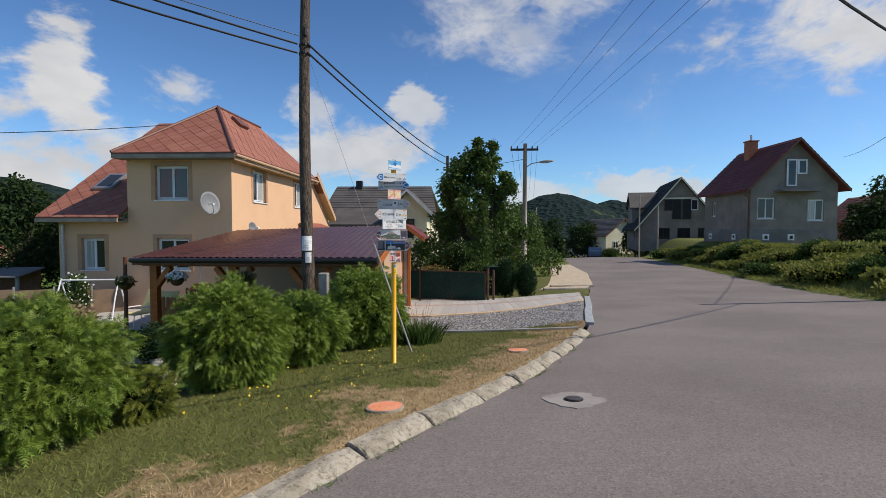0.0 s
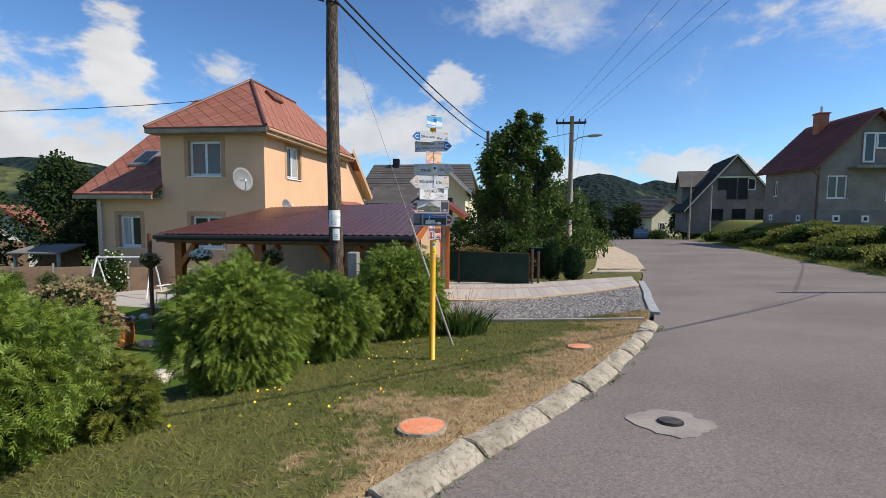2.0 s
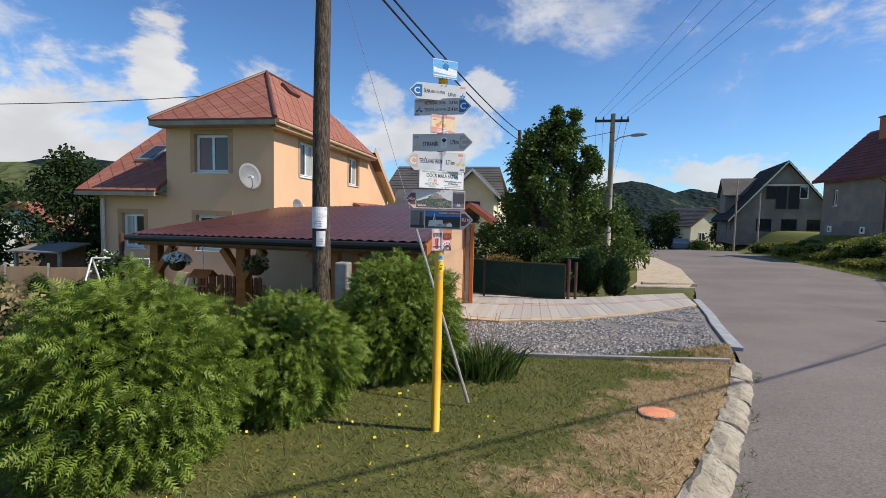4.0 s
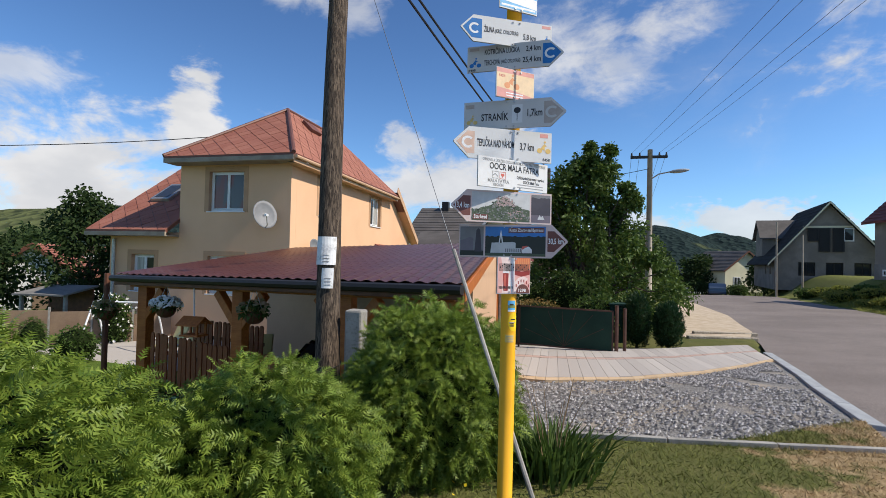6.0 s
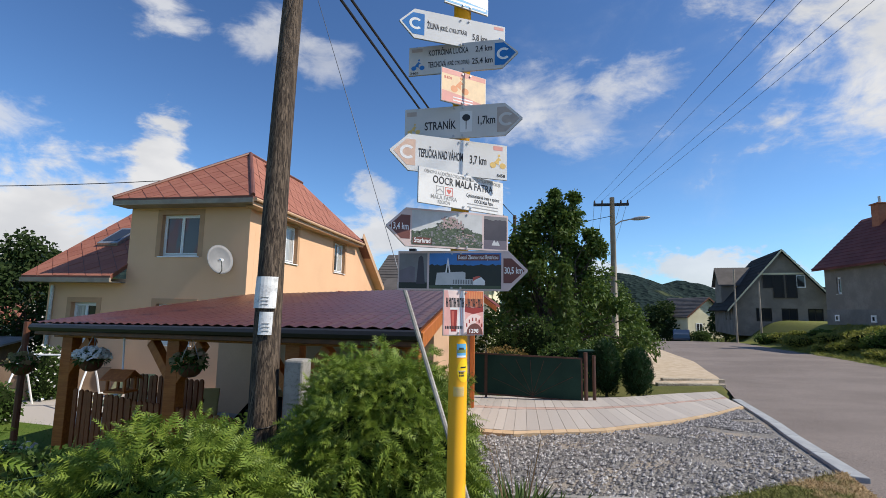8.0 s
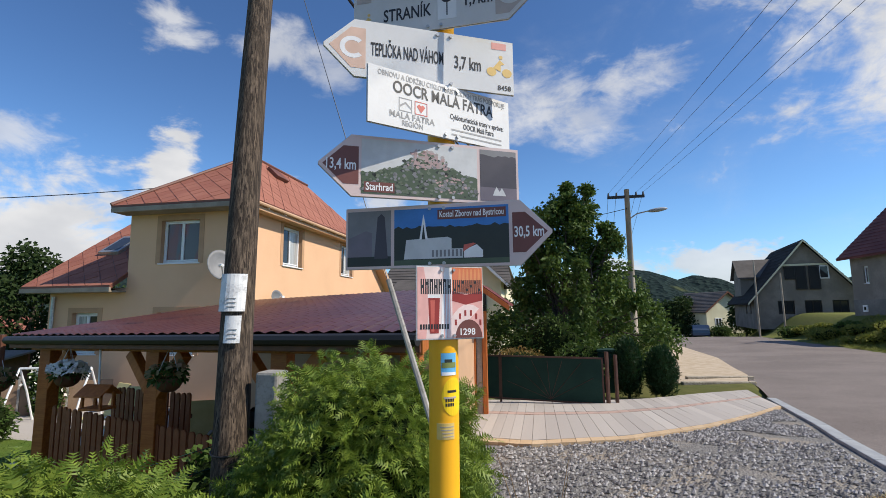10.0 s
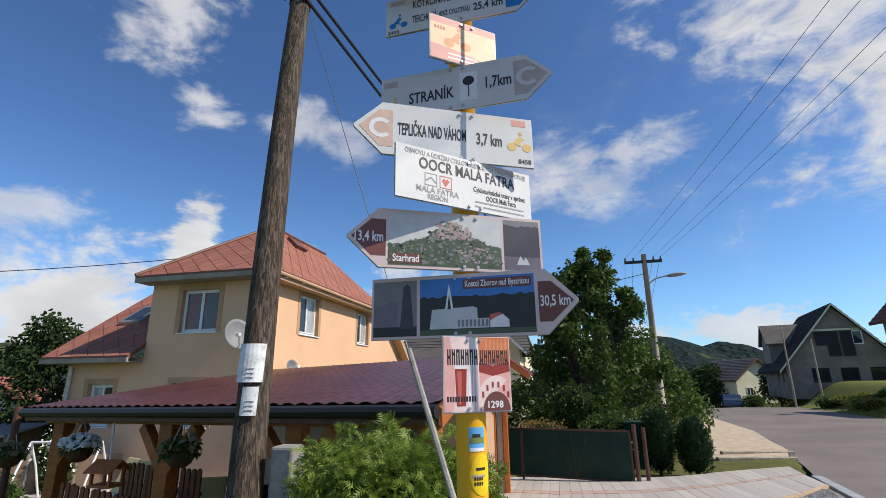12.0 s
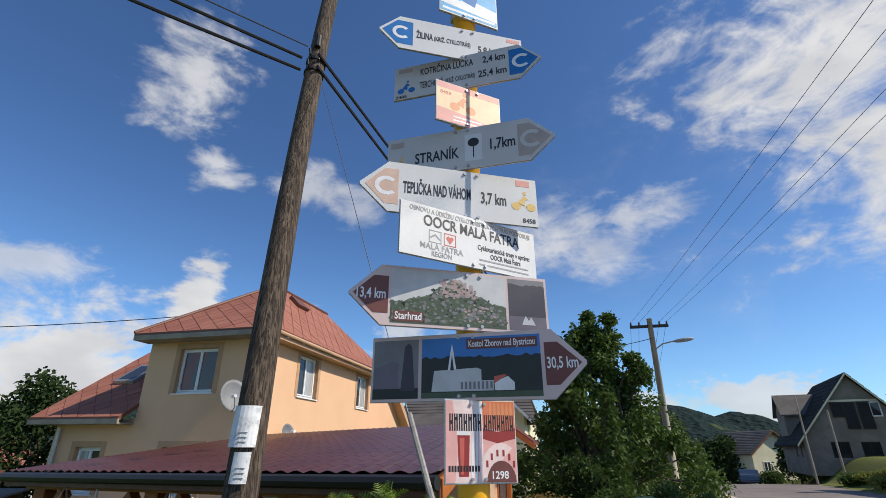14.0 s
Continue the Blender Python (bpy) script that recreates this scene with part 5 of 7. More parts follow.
def cyclist(cx, cz, s, mat, parent):
    """A plain cycle symbol: two discs and a bent bar."""
    for dx in (-0.5, 0.5):
        flat("cycle_symbol", [(cx + s * (dx + 0.32 * math.cos(k * 0.5236)), cz + s * (-0.35 + 0.28 * math.sin(k * 0.5236))) for k in range(12)], mat, parent, -0.005)
    flat("cycle_symbol", [(cx - 0.4 * s, cz - 0.1 * s), (cx + 0.05 * s, cz + 0.45 * s), (cx + 0.35 * s, cz + 0.2 * s), (cx + 0.1 * s, cz + 0.1 * s), (cx + 0.1 * s, cz - 0.3 * s)], mat, parent, -0.006)
    flat("cycle_symbol", [(cx + s * (0.12 + 0.13 * math.cos(k * 0.785)), cz + s * (0.62 + 0.13 * math.sin(k * 0.785))) for k in range(8)], mat, parent, -0.005)


signpost = thing("signpost", (SP[0], SP[1], -0.02), "yellow steel signpost carrying many cycling arrow signs", "signpost")
part("pole", tubed([(0, 0, -0.05), (0.004, 0, 1.5), (0.004, 0, 3.0)], 0.035, 20), M_YELLOW, signpost, smooth=True)
part("cap", disc_bm(0.036, 0.02, 16), M_DARK_METAL, signpost).matrix_local = pose(0.004, 0, 3.0)


def plate(z0, z1, yaw, a, b, tip=0, mat=None, name="arrow_sign", off=0.045, label=""):
    """A sign plate on the pole: from a to b along it, tip: how far its point sticks out (negative: to the near end a)."""
    zc, h = (z0 + z1) / 2, (z1 - z0) / 2
    if tip > 0:
        poly = [(a, -h), (b, -h), (b + tip, -0.05 * h), (b + tip, 0.05 * h), (b, h), (a, h)]
    elif tip < 0:
        poly = [(a, -h), (b, -h), (b, h), (a, h), (a + tip, 0.05 * h), (a + tip, -0.05 * h)]
    else:
        poly = rect(a, -h, b, h)
    bm = prism(bmesh.new(), poly, 0.003)
    ob = part(name, bm, mat or M_PLATE, signpost, label)
    ob.matrix_local = pose(0, 0, zc + 0.02, 0, 0, yaw) @ pose(0, -off, 0)
    rim = bmesh.new()
    prism(rim, [(x * 1.004, z * 1.02) for x, z in poly], 0.0025)
    part("sign_back", rim, M_STEEL, ob).matrix_local = pose(0, 0.0035, 0)
    for q in (-0.017, 0.017):
        for zz in (h - 0.009, -h + 0.009):
            part("rivet", disc_bm(0.0042, 0.003, 8), M_STEEL, ob).matrix_local = pose(q, -0.001, zz, 90)
    part("clamp", boxed(-0.03, 0.008, -0.012, 0.03, off + 0.04, 0.012, 0.003), M_STEEL, ob)
    return ob


P_ = plate(2.855, 2.99, 36, -0.1, 0.1, 0, None, "small_sign", label="small plate printed with a light blue panorama")
flat("print", rect(-0.097, -0.062, 0.097, 0.062), I_LIGHTBLUE, P_)
flat("print", [(-0.097, -0.03), (0.097, -0.045), (0.097, 0.0), (0.03, 0.012), (-0.04, -0.004), (-0.097, 0.008)], I_WHITE, P_, -0.0055)
flat("print", [(-0.02, 0.0), (0.02, -0.01), (0.03, 0.03), (0.0, 0.045), (-0.025, 0.025)], I_BLUE, P_, -0.007)
flat("print", rect(-0.09, -0.055, 0.09, -0.046), I_WHITE, P_, -0.0055)

P_ = plate(2.69, 2.81, 27, -0.208, 0.175, -0.058, label="white arrow sign with a blue route mark")
flat("route_square", [(-0.258, 0), (-0.215, -0.044), (-0.168, -0.044), (-0.168, 0.044), (-0.215, 0.044)], I_BLUE, P_)
ring_c(-0.202, 0, 0.027, I_WHITE, P_)
lettering("ŽILINA", 0.036, -0.158, -0.108, 0.0, P_, I_BLACK)
lettering("(KRIŽ. CYKLOTRÁS)", 0.024, -0.104, 0.008, -0.002, P_, I_BLACK)
lettering("5,8 km", 0.036, 0.032, 0.096, -0.012, P_, I_BLACK)
cyclist(0.148, -0.01, 0.024, I_BLUE, P_)
flat("print", rect(0.125, 0.04, 0.168, 0.053), I_PINK, P_)

P_ = plate(2.585, 2.705, -2.5, -0.206, 0.17, 0.062, M_PLATE2, label="grey arrow sign with two destinations and a blue mark")
flat("route_square", [(0.142, -0.046), (0.178, -0.046), (0.224, 0), (0.178, 0.046), (0.142, 0.046)], I_BLUE, P_)
ring_c(0.177, 0, 0.027, I_WHITE, P_)
lettering("KOTRČINA LÚČKA", 0.034, -0.124, 0.038, 0.028, P_, I_BLACK)
lettering("2,4 km", 0.034, 0.066, 0.132, 0.028, P_, I_BLACK)
lettering("TERCHOVÁ", 0.034, -0.126, -0.052, -0.022, P_, I_BLACK)
lettering("(KRIŽ. CYKLOTRÁS)", 0.023, -0.046, 0.042, -0.022, P_, I_BLACK)
lettering("25,4 km", 0.034, 0.052, 0.134, -0.022, P_, I_BLACK)
cyclist(-0.168, -0.018, 0.034, I_BLUE, P_)
flat("print", rect(-0.194, 0.038, -0.15, 0.052), I_TAN, P_)
lettering("2405", 0.014, -0.2, -0.166, -0.052, P_, I_BLACK)

P_ = plate(2.445, 2.58, 38, -0.112, 0.092, 0, None, "small_sign", label="small faded orange and pink plate with a cyclist")
flat("print", rect(-0.11, -0.066, 0.09, 0.066), ink("faded_yellow_print", (0.78, 0.58, 0.36)), P_)
flat("print", rect(-0.11, 0.046, 0.09, 0.066), I_PINK, P_, -0.0055)
flat("print", [(-0.11, -0.066), (0.09, -0.066), (0.09, -0.048), (-0.02, -0.03), (-0.11, -0.022)], I_PINK, P_, -0.0055)
cyclist(-0.03, 0.008, 0.05, I_ORANGE, P_)
lettering("8458", 0.016, -0.1, -0.066, 0.03, P_, I_RED)
for k in range(2):
    flat("print", rect(-0.06, -0.046 - 0.012 * k, 0.03, -0.041 - 0.012 * k), I_WHITE, P_, -0.007)

P_ = plate(2.313, 2.443, -2.5, -0.216, 0.182, 0.066, M_PLATE2, label="grey arrow sign with a faded route mark")
flat("route_square", [(0.152, -0.05), (0.185, -0.05), (0.238, 0), (0.185, 0.05), (0.152, 0.05)], I_TAN, P_)
ring_c(0.188, 0, 0.03, M_PLATE2, P_)
lettering("STRANÍK", 0.046, -0.134, -0.008, -0.012, P_, I_BLACK)
lettering("1,7km", 0.046, 0.078, 0.145, 0.0, P_, I_BLACK)
flat("label_square", rect(0.008, -0.042, 0.056, 0.042), M_PLATE, P_)
flat("tree_mark", [(0.032 + 0.016 * math.cos(k * 0.524), 0.016 + 0.014 * math.sin(k * 0.524)) for k in range(12)], I_BLACK, P_, -0.0055)
flat("tree_mark", rect(0.0305, -0.032, 0.0335, 0.004), I_BLACK, P_, -0.0055)
cyclist(-0.178, -0.02, 0.032, I_AMBER, P_)
flat("print", rect(-0.208, 0.034, -0.168, 0.052), I_TAN, P_)

P_ = plate(2.163, 2.304, 27, -0.218, 0.184, -0.07, label="white arrow sign with a faded orange route mark")
flat("route_square", [(-0.276, 0), (-0.226, -0.05), (-0.192, -0.05), (-0.192, 0.05), (-0.226, 0.05)], I_FADE, P_)
ring_c(-0.222, 0, 0.03, I_WHITE, P_)
lettering("TEPLIČKA NAD VÁHOM", 0.046, -0.18, -0.002, 0.0, P_, I_BLACK)
lettering("3,7 km", 0.046, 0.026, 0.096, -0.004, P_, I_BLACK)
cyclist(0.145, 0.0, 0.042, I_AMBER, P_)
flat("print", rect(0.125, 0.046, 0.165, 0.064), I_PINK, P_)
lettering("8458", 0.018, 0.14, 0.176, -0.056, P_, I_BLACK)

P_ = plate(2.03, 2.163, 44, -0.219, 0.182, 0, None, "notice_plate", 0.052, "white rectangular notice plate with black print")
lettering("OBNOVU A ÚDRŽBU CYKLOTURISTICKÝCH TRÁS PODPORUJE", 0.0175, -0.196, 0.168, 0.053, P_, I_GREY)
lettering("OOCR MALÁ FATRA", 0.040, -0.158, 0.128, 0.027, P_, I_BLACK)
for x, m in ((-0.143, I_GREY), (-0.102, I_RED)):
    for r_ in (rect(x, -0.026, x + 0.034, -0.024), rect(x, 0.004, x + 0.034, 0.006), rect(x, -0.026, x + 0.002, 0.006), rect(x + 0.032, -0.026, x + 0.034, 0.006)):
        flat("emblem", r_, m, P_)
flat("emblem", [(-0.085, -0.021), (-0.074, -0.006), (-0.080, 0.0), (-0.085, -0.004), (-0.090, 0.0), (-0.096, -0.006)], I_RED, P_)
flat("emblem", [(-0.14, -0.012), (-0.126, -0.002), (-0.112, -0.014), (-0.112, -0.018), (-0.126, -0.007), (-0.14, -0.017)], I_GREY, P_)
lettering("MALÁ FATRA", 0.021, -0.166, -0.048, -0.037, P_, I_GREY)
lettering("REGIÓN", 0.018, -0.135, -0.08, -0.054, P_, I_GREY)
lettering("Cykloturistické trasy v správe:", 0.019, -0.004, 0.162, -0.010, P_, I_BLACK)
lettering("OOCR Malá Fatra", 0.019, 0.034, 0.13, -0.029, P_, I_BLACK)
for k in range(2):
    flat("print", rect(0.0, -0.044 - 0.012 * k, 0.155, -0.040 - 0.012 * k), I_GREY, P_)


def ridge_poly(a, b, z0, z1, base, seed, n=22, peak=None):
    r = random.Random(seed)
    pts = [(a, base)]
    for k in range(n + 1):
        f = k / n
        e = math.exp(-((f - (peak or 0.5)) / 0.26) ** 2) if peak else 1
        pts.append((a + (b - a) * f, z0 + (z1 - z0) * e + r.uniform(-0.0035, 0.0035)))
    pts.append((b, base))
    return pts


P_ = plate(1.878, 2.02, 28, -0.222, 0.19, -0.072, M_PINKPLATE, label="brown-edged arrow sign with printed castle photographs")
flat("distance_mark", [(-0.286, 0), (-0.24, -0.044), (-0.206, -0.044), (-0.206, 0.044), (-0.24, 0.044)], I_BROWN, P_)
lettering("13,4 km", 0.034, -0.278, -0.212, 0.0, P_, I_WHITE, y=-0.006)
flat("photograph", rect(-0.2, -0.064, 0.08, 0.064), I_PALE, P_)
flat("photograph", ridge_poly(-0.2, 0.08, -0.014, 0.034, -0.064, 4, 40, 0.54), I_GREEN, P_, -0.0055)
flat("photograph", ridge_poly(-0.095, 0.01, 0.012, 0.05, 0.006, 9, 30, 0.5), I_ROCK, P_, -0.0068)


def speckle(name, count, a, b, low, top, mats, parent, size, y, seed):
    """Small ragged patches of print between x=a and b, from low up to top(x), joined by colour."""
    r_ = random.Random(seed)
    sets = [bmesh.new() for _ in mats]
    for _ in range(count):
        x = r_.uniform(a, b)
        z = low + (top(x) - low) * r_.random()
        q = r_.uniform(*size)
        o = r_.uniform(0, 6.28)
        k = r_.randrange(len(mats))
        sets[k].faces.new([sets[k].verts.new((x + q * r_.uniform(0.5, 1.1) * math.cos(o + c), -0.00003 * k, z + q * r_.uniform(0.35, 0.8) * math.sin(o + c))) for c in (0, 0.9, 1.9, 2.9, 4, 5.2)])
    for bm_, m_ in zip(sets, mats):
        tagged(part(name, bm_, m_, parent), kind="stuff").matrix_local = pose(0, y * 0.12, 0)


def castle_hill(x):
    return -0.016 + 0.05 * math.exp(-(((x + 0.2) / 0.28 - 0.54) / 0.30) ** 2)


I_LEAF2, I_STONE2 = ink("photo_grey_green", (0.13, 0.16, 0.11)), ink("photo_pale_stone", (0.38, 0.34, 0.33))
speckle("photograph", 420, -0.197, 0.077, -0.060, castle_hill, (I_DKGREEN, I_GREEN, I_LEAF2, I_GREEN, I_MUTE), P_, (0.003, 0.0075), -0.0078, 3)
speckle("photograph", 90, -0.088, 0.004, 0.002, lambda x: castle_hill(x) + 0.016, (I_ROCK, I_STONE2, I_ROCK, I_LEAF2), P_, (0.003, 0.0075), -0.0085, 4)
speckle("photograph", 40, -0.03, 0.05, -0.055, lambda x: -0.01, (I_ROCK, I_MUTE), P_, (0.003, 0.006), -0.0088, 6)
flat("name_label", rect(-0.194, -0.06, -0.124, -0.036), I_BROWN, P_, -0.009)
lettering("Starhrad", 0.024, -0.19, -0.128, -0.048, P_, I_WHITE, y=-0.0105)
flat("photograph", rect(0.088, -0.064, 0.184, 0.064), I_MUTE, P_)
flat("photograph", ridge_poly(0.088, 0.184, 0.03, 0.05, -0.03, 6, 10), I_NIGHT, P_, -0.0055)
flat("photograph", rect(0.088, -0.064, 0.184, -0.03), ink("photo_dull_lilac", (0.15, 0.13, 0.16)), P_, -0.006)
flat("photograph", [(0.12, -0.05), (0.155, -0.05), (0.15, -0.04), (0.144, -0.03), (0.138, -0.04), (0.13, -0.028), (0.124, -0.04)], I_PALE, P_, -0.0068)

P_ = plate(1.722, 1.87, -1, -0.227, 0.193, 0.07, M_PINKPLATE, label="brown-edged arrow sign with printed church photographs")
flat("distance_mark", [(0.176, -0.046), (0.205, -0.046), (0.254, 0), (0.205, 0.046), (0.176, 0.046)], I_BROWN, P_)
lettering("30,5 km", 0.034, 0.180, 0.246, 0.0, P_, I_WHITE, y=-0.006)
flat("photograph", rect(-0.222, -0.068, -0.112, 0.066), I_MUTE, P_)
flat("photograph", rect(-0.222, -0.068, -0.112, -0.045), I_DKGREEN, P_, -0.0055)
flat("photograph", [(-0.22, -0.045), (-0.16, -0.045), (-0.16, 0.012), (-0.175, 0.018), (-0.22, 0.0)], ink("photo_lilac_wall", (0.17, 0.15, 0.18)), P_, -0.0055)
flat("photograph", [(-0.154, -0.05), (-0.12, -0.05), (-0.128, 0.05), (-0.136, 0.058), (-0.146, 0.05)], I_NIGHT, P_, -0.0068)
flat("photograph", rect(-0.104, -0.068, 0.168, 0.066), I_SKY, P_)
flat("photograph", ridge_poly(-0.104, 0.168, 0.005, 0.022, -0.068, 8, 26), I_DKGREEN, P_, -0.0055)
flat("photograph", rect(-0.104, -0.068, 0.168, -0.056), I_GREEN, P_, -0.0062)
flat("photograph", [(-0.08, -0.054), (0.035, -0.054), (0.035, -0.008), (0.025, -0.004), (-0.074, -0.008)], I_PALE, P_, -0.0068)
flat("photograph", rect(0.035, -0.054, 0.062, -0.032), I_PALE, P_, -0.0068)
flat("photograph", [(-0.042, -0.008), (-0.036, 0.03), (-0.032, 0.052), (-0.028, 0.03), (-0.022, -0.008)], I_WHITE, P_, -0.0068)
flat("photograph", [(-0.0365, -0.008), (-0.032, 0.028), (-0.0275, -0.008)], I_DKGREEN, P_, -0.0078)
for k in range(8):
    flat("photograph", rect(-0.012 + 0.0095 * k, -0.05, -0.007 + 0.0095 * k, -0.034), I_MUTE, P_, -0.0078)
flat("photograph", [(0.064, -0.054), (0.108, -0.054), (0.108, -0.038), (0.094, -0.024), (0.064, -0.036)], I_WHITE, P_, -0.0068)
flat("photograph", [(0.062, -0.04), (0.092, -0.022), (0.086, -0.02), (0.064, -0.024)], I_RED, P_, -0.0078)
flat("name_label", rect(0.002, 0.038, 0.162, 0.061), I_BROWN, P_, -0.0078)
lettering("Kostol Zborov nad Bystricou", 0.021, 0.007, 0.157, 0.0495, P_, I_WHITE, y=-0.0095)

P_ = plate(1.545, 1.735, 30, -0.085, 0.10, 0, None, "advert_plate", 0.045, "pink and red advertising plate with a glass")
P_.scale = (0.88, 1, 0.87)
I_ROSE, I_BLUSH, I_RUST, I_DEEP = ink("rose_print", (0.78, 0.42, 0.38)), ink("blush_print", (0.84, 0.66, 0.62)), ink("rust_print", (0.66, 0.20, 0.10)), ink("deep_red_print", (0.30, 0.035, 0.03))
flat("print", rect(-0.083, -0.093, 0.098, 0.093), I_BLUSH, P_)
flat("print", [(-0.083, -0.093), (-0.06, -0.093), (-0.05, 0.0), (-0.066, 0.093), (-0.083, 0.093)], I_ROSE, P_, -0.0055)
flat("print", [(-0.02, -0.093), (0.012, -0.093), (0.012, 0.093), (-0.008, 0.093), (-0.016, 0.0)], I_WHITE, P_, -0.0055)
for k in range(3):
    flat("print", [(-0.012 + 0.009 * k, -0.093), (-0.009 + 0.009 * k, -0.093), (-0.004 + 0.007 * k, 0.05), (-0.0065 + 0.007 * k, 0.05)], I_ROSE, P_, -0.006)
flat("print", rect(0.012, -0.093, 0.098, 0.093), I_ROSE, P_, -0.0055)
flat("print", [(0.012, 0.03), (0.098, 0.02), (0.098, 0.093), (0.012, 0.093)], I_RUST, P_, -0.0062)
for k in range(6):
    flat("print", [(0.03 + 0.011 * k, 0.06), (0.037 + 0.011 * k, 0.06), (0.036 + 0.011 * k, 0.088), (0.032 + 0.011 * k, 0.091)], I_ORANGE, P_, -0.0068)
flat("print", [(0.012, 0.03), (0.05, 0.02), (0.098, 0.03), (0.098, 0.005), (0.05, -0.006), (0.012, 0.004)], I_DEEP, P_, -0.0066)
# the maker's name, as plain dark letter-like blocks
for k in range(7):
    x = -0.074 + 0.0122 * k
    for r_ in ((x, 0.022, x + 0.0035, 0.062), (x + 0.006, 0.022, x + 0.0095, 0.062), (x + 0.0035, 0.038 + 0.008 * (k % 3), x + 0.006, 0.046 + 0.008 * (k % 3))):
        flat("print_bar", rect(*r_), I_BLACK, P_, -0.0072)
for k in range(7):
    x = 0.015 + 0.0116 * k
    for r_ in ((x, 0.022, x + 0.0033, 0.06), (x + 0.0058, 0.022, x + 0.009, 0.06), (x + 0.0033, 0.03 + 0.01 * (k % 3), x + 0.0058, 0.037 + 0.01 * (k % 3))):
        flat("print_bar", rect(*r_), I_BLACK, P_, -0.0074)
flat("print", [(0.058 + 0.06 * math.cos(k * 0.2618), -0.093 + 0.088 * math.sin(k * 0.2618)) for k in range(13) if 0.058 + 0.06 * math.cos(k * 0.2618) < 0.0985] + [(0.012, -0.093)], I_BLUSH, P_, -0.0072)
flat("print", [(0.058 + 0.038 * math.cos(k * 0.2618), -0.093 + 0.048 * math.sin(k * 0.2618)) for k in range(13)], I_BROWN, P_, -0.0082)
for k in range(6):
    a_ = radians(142 - 21 * k)
    cx_, cz_ = 0.056 + 0.044 * math.cos(a_), -0.093 + 0.066 * math.sin(a_)
    flat("print_bar", rect(cx_ - 0.0028, cz_ - 0.0075, cx_ + 0.0028, cz_ + 0.0075), I_DEEP, P_, -0.0092)
flat("glass_print", [(-0.05, -0.08), (-0.026, -0.08), (-0.022, 0.012), (-0.054, 0.012)], I_DEEP, P_, -0.0064)
flat("glass_print", [(-0.046, -0.075), (-0.038, -0.075), (-0.036, 0.006), (-0.048, 0.006)], I_RED, P_, -0.0068)
flat("glass_print", rect(-0.055, 0.012, -0.021, 0.021), I_WHITE, P_, -0.0066)
for k in range(11):
    flat("print_bar", rect(-0.076 + 0.0073 * k, -0.069, -0.0712 + 0.0073 * k, -0.056), I_BLACK, P_, -0.0085)
lettering("1298", 0.024, 0.034, 0.076, -0.078, P_, I_WHITE, y=-0.0095)


def sticker(name, z0, z1, a0, a1, mat, lift=0.0004, round_=False):
    """A thin label wrapped round the pole between two bearings, degrees from -y towards +x."""
    bm = bmesh.new()
    n, r = 10, 0.0352 + lift
    cols = []
    for k in range(n + 1):
        f = k / n
        a = radians(a0 + (a1 - a0) * f)
        w = math.sqrt(max(0.02, 1 - (2 * f - 1) ** 2)) if round_ else 1.0
        zc, h = (z0 + z1) / 2, (z1 - z0) / 2 * w
        cols.append([bm.verts.new((0.004 + q * math.sin(a), -q * math.cos(a), z)) for q, z in ((r, zc - h), (r, zc + h), (r - 0.0006, zc + h), (r - 0.0006, zc - h))])
    for p, q in zip(cols, cols[1:]):
        for j in range(4):
            bm.faces.new((p[j], p[(j + 1) % 4], q[(j + 1) % 4], q[j]))
    return part(name, bm, mat, signpost)


I_BRIGHT = ink("bright_yellow_sticker", (0.90, 0.60, 0.01))
I_MEADOW = ink("sticker_meadow_green", (0.20, 0.24, 0.07))
sticker("sticker", 1.495, 1.545, 0, 62, I_LIGHTBLUE)
sticker("sticker_print", 1.512, 1.524, 3, 59, I_MEADOW, 0.0008)
sticker("sticker_print", 1.5235, 1.531, 14, 44, I_DKGREEN, 0.0008)
sticker("sticker_print", 1.495, 1.502, 3, 59, I_WHITE, 0.0008)
sticker("sticker", 1.405, 1.49, 2, 96, I_BRIGHT, 0.0004, True)
sticker("sticker_print", 1.4565, 1.462, 24, 62, I_BLACK, 0.0008)
for z in (1.4265, 1.4365):
    for k in range(4):
        sticker("sticker_print", z, z + 0.007, 16 + 9 * k, 22.5 + 9 * k, I_BLACK, 0.0008)
sticker("sticker_print", 1.443, 1.4475, 10, 60, I_TAN, 0.0008)
sticker("sticker", 1.355, 1.39, -18, 50, ink("yellowed_sticker", (0.72, 0.52, 0.16)))
for k in range(4):
    sticker("sticker_print", 1.381 - 0.007 * k, 1.383 - 0.007 * k, -6 + 4 * k, 46, I_TAN, 0.0008)
part("footing", disc_bm(0.07, 0.03, 14, 0.12, 5), M_KERB, signpost)


# ---- wooden line pole, its notices, the stub post and the guy ----
UP = (-2.36, 7.45)
pole = thing("utility_pole", (UP[0], UP[1], -0.35), "dark weathered wooden utility pole leaning beside the hedge", "utility pole")


def pole_at(z):
    """The axis of the leaning, slightly bowed pole, relative to its foot's height."""
    h = z - 0.35
    return Vector((-0.058 - 0.068 * h - 0.045 * (1 - ((h - 2.3) / 2.7) ** 2), 0.109 + 0.138 * h, z))


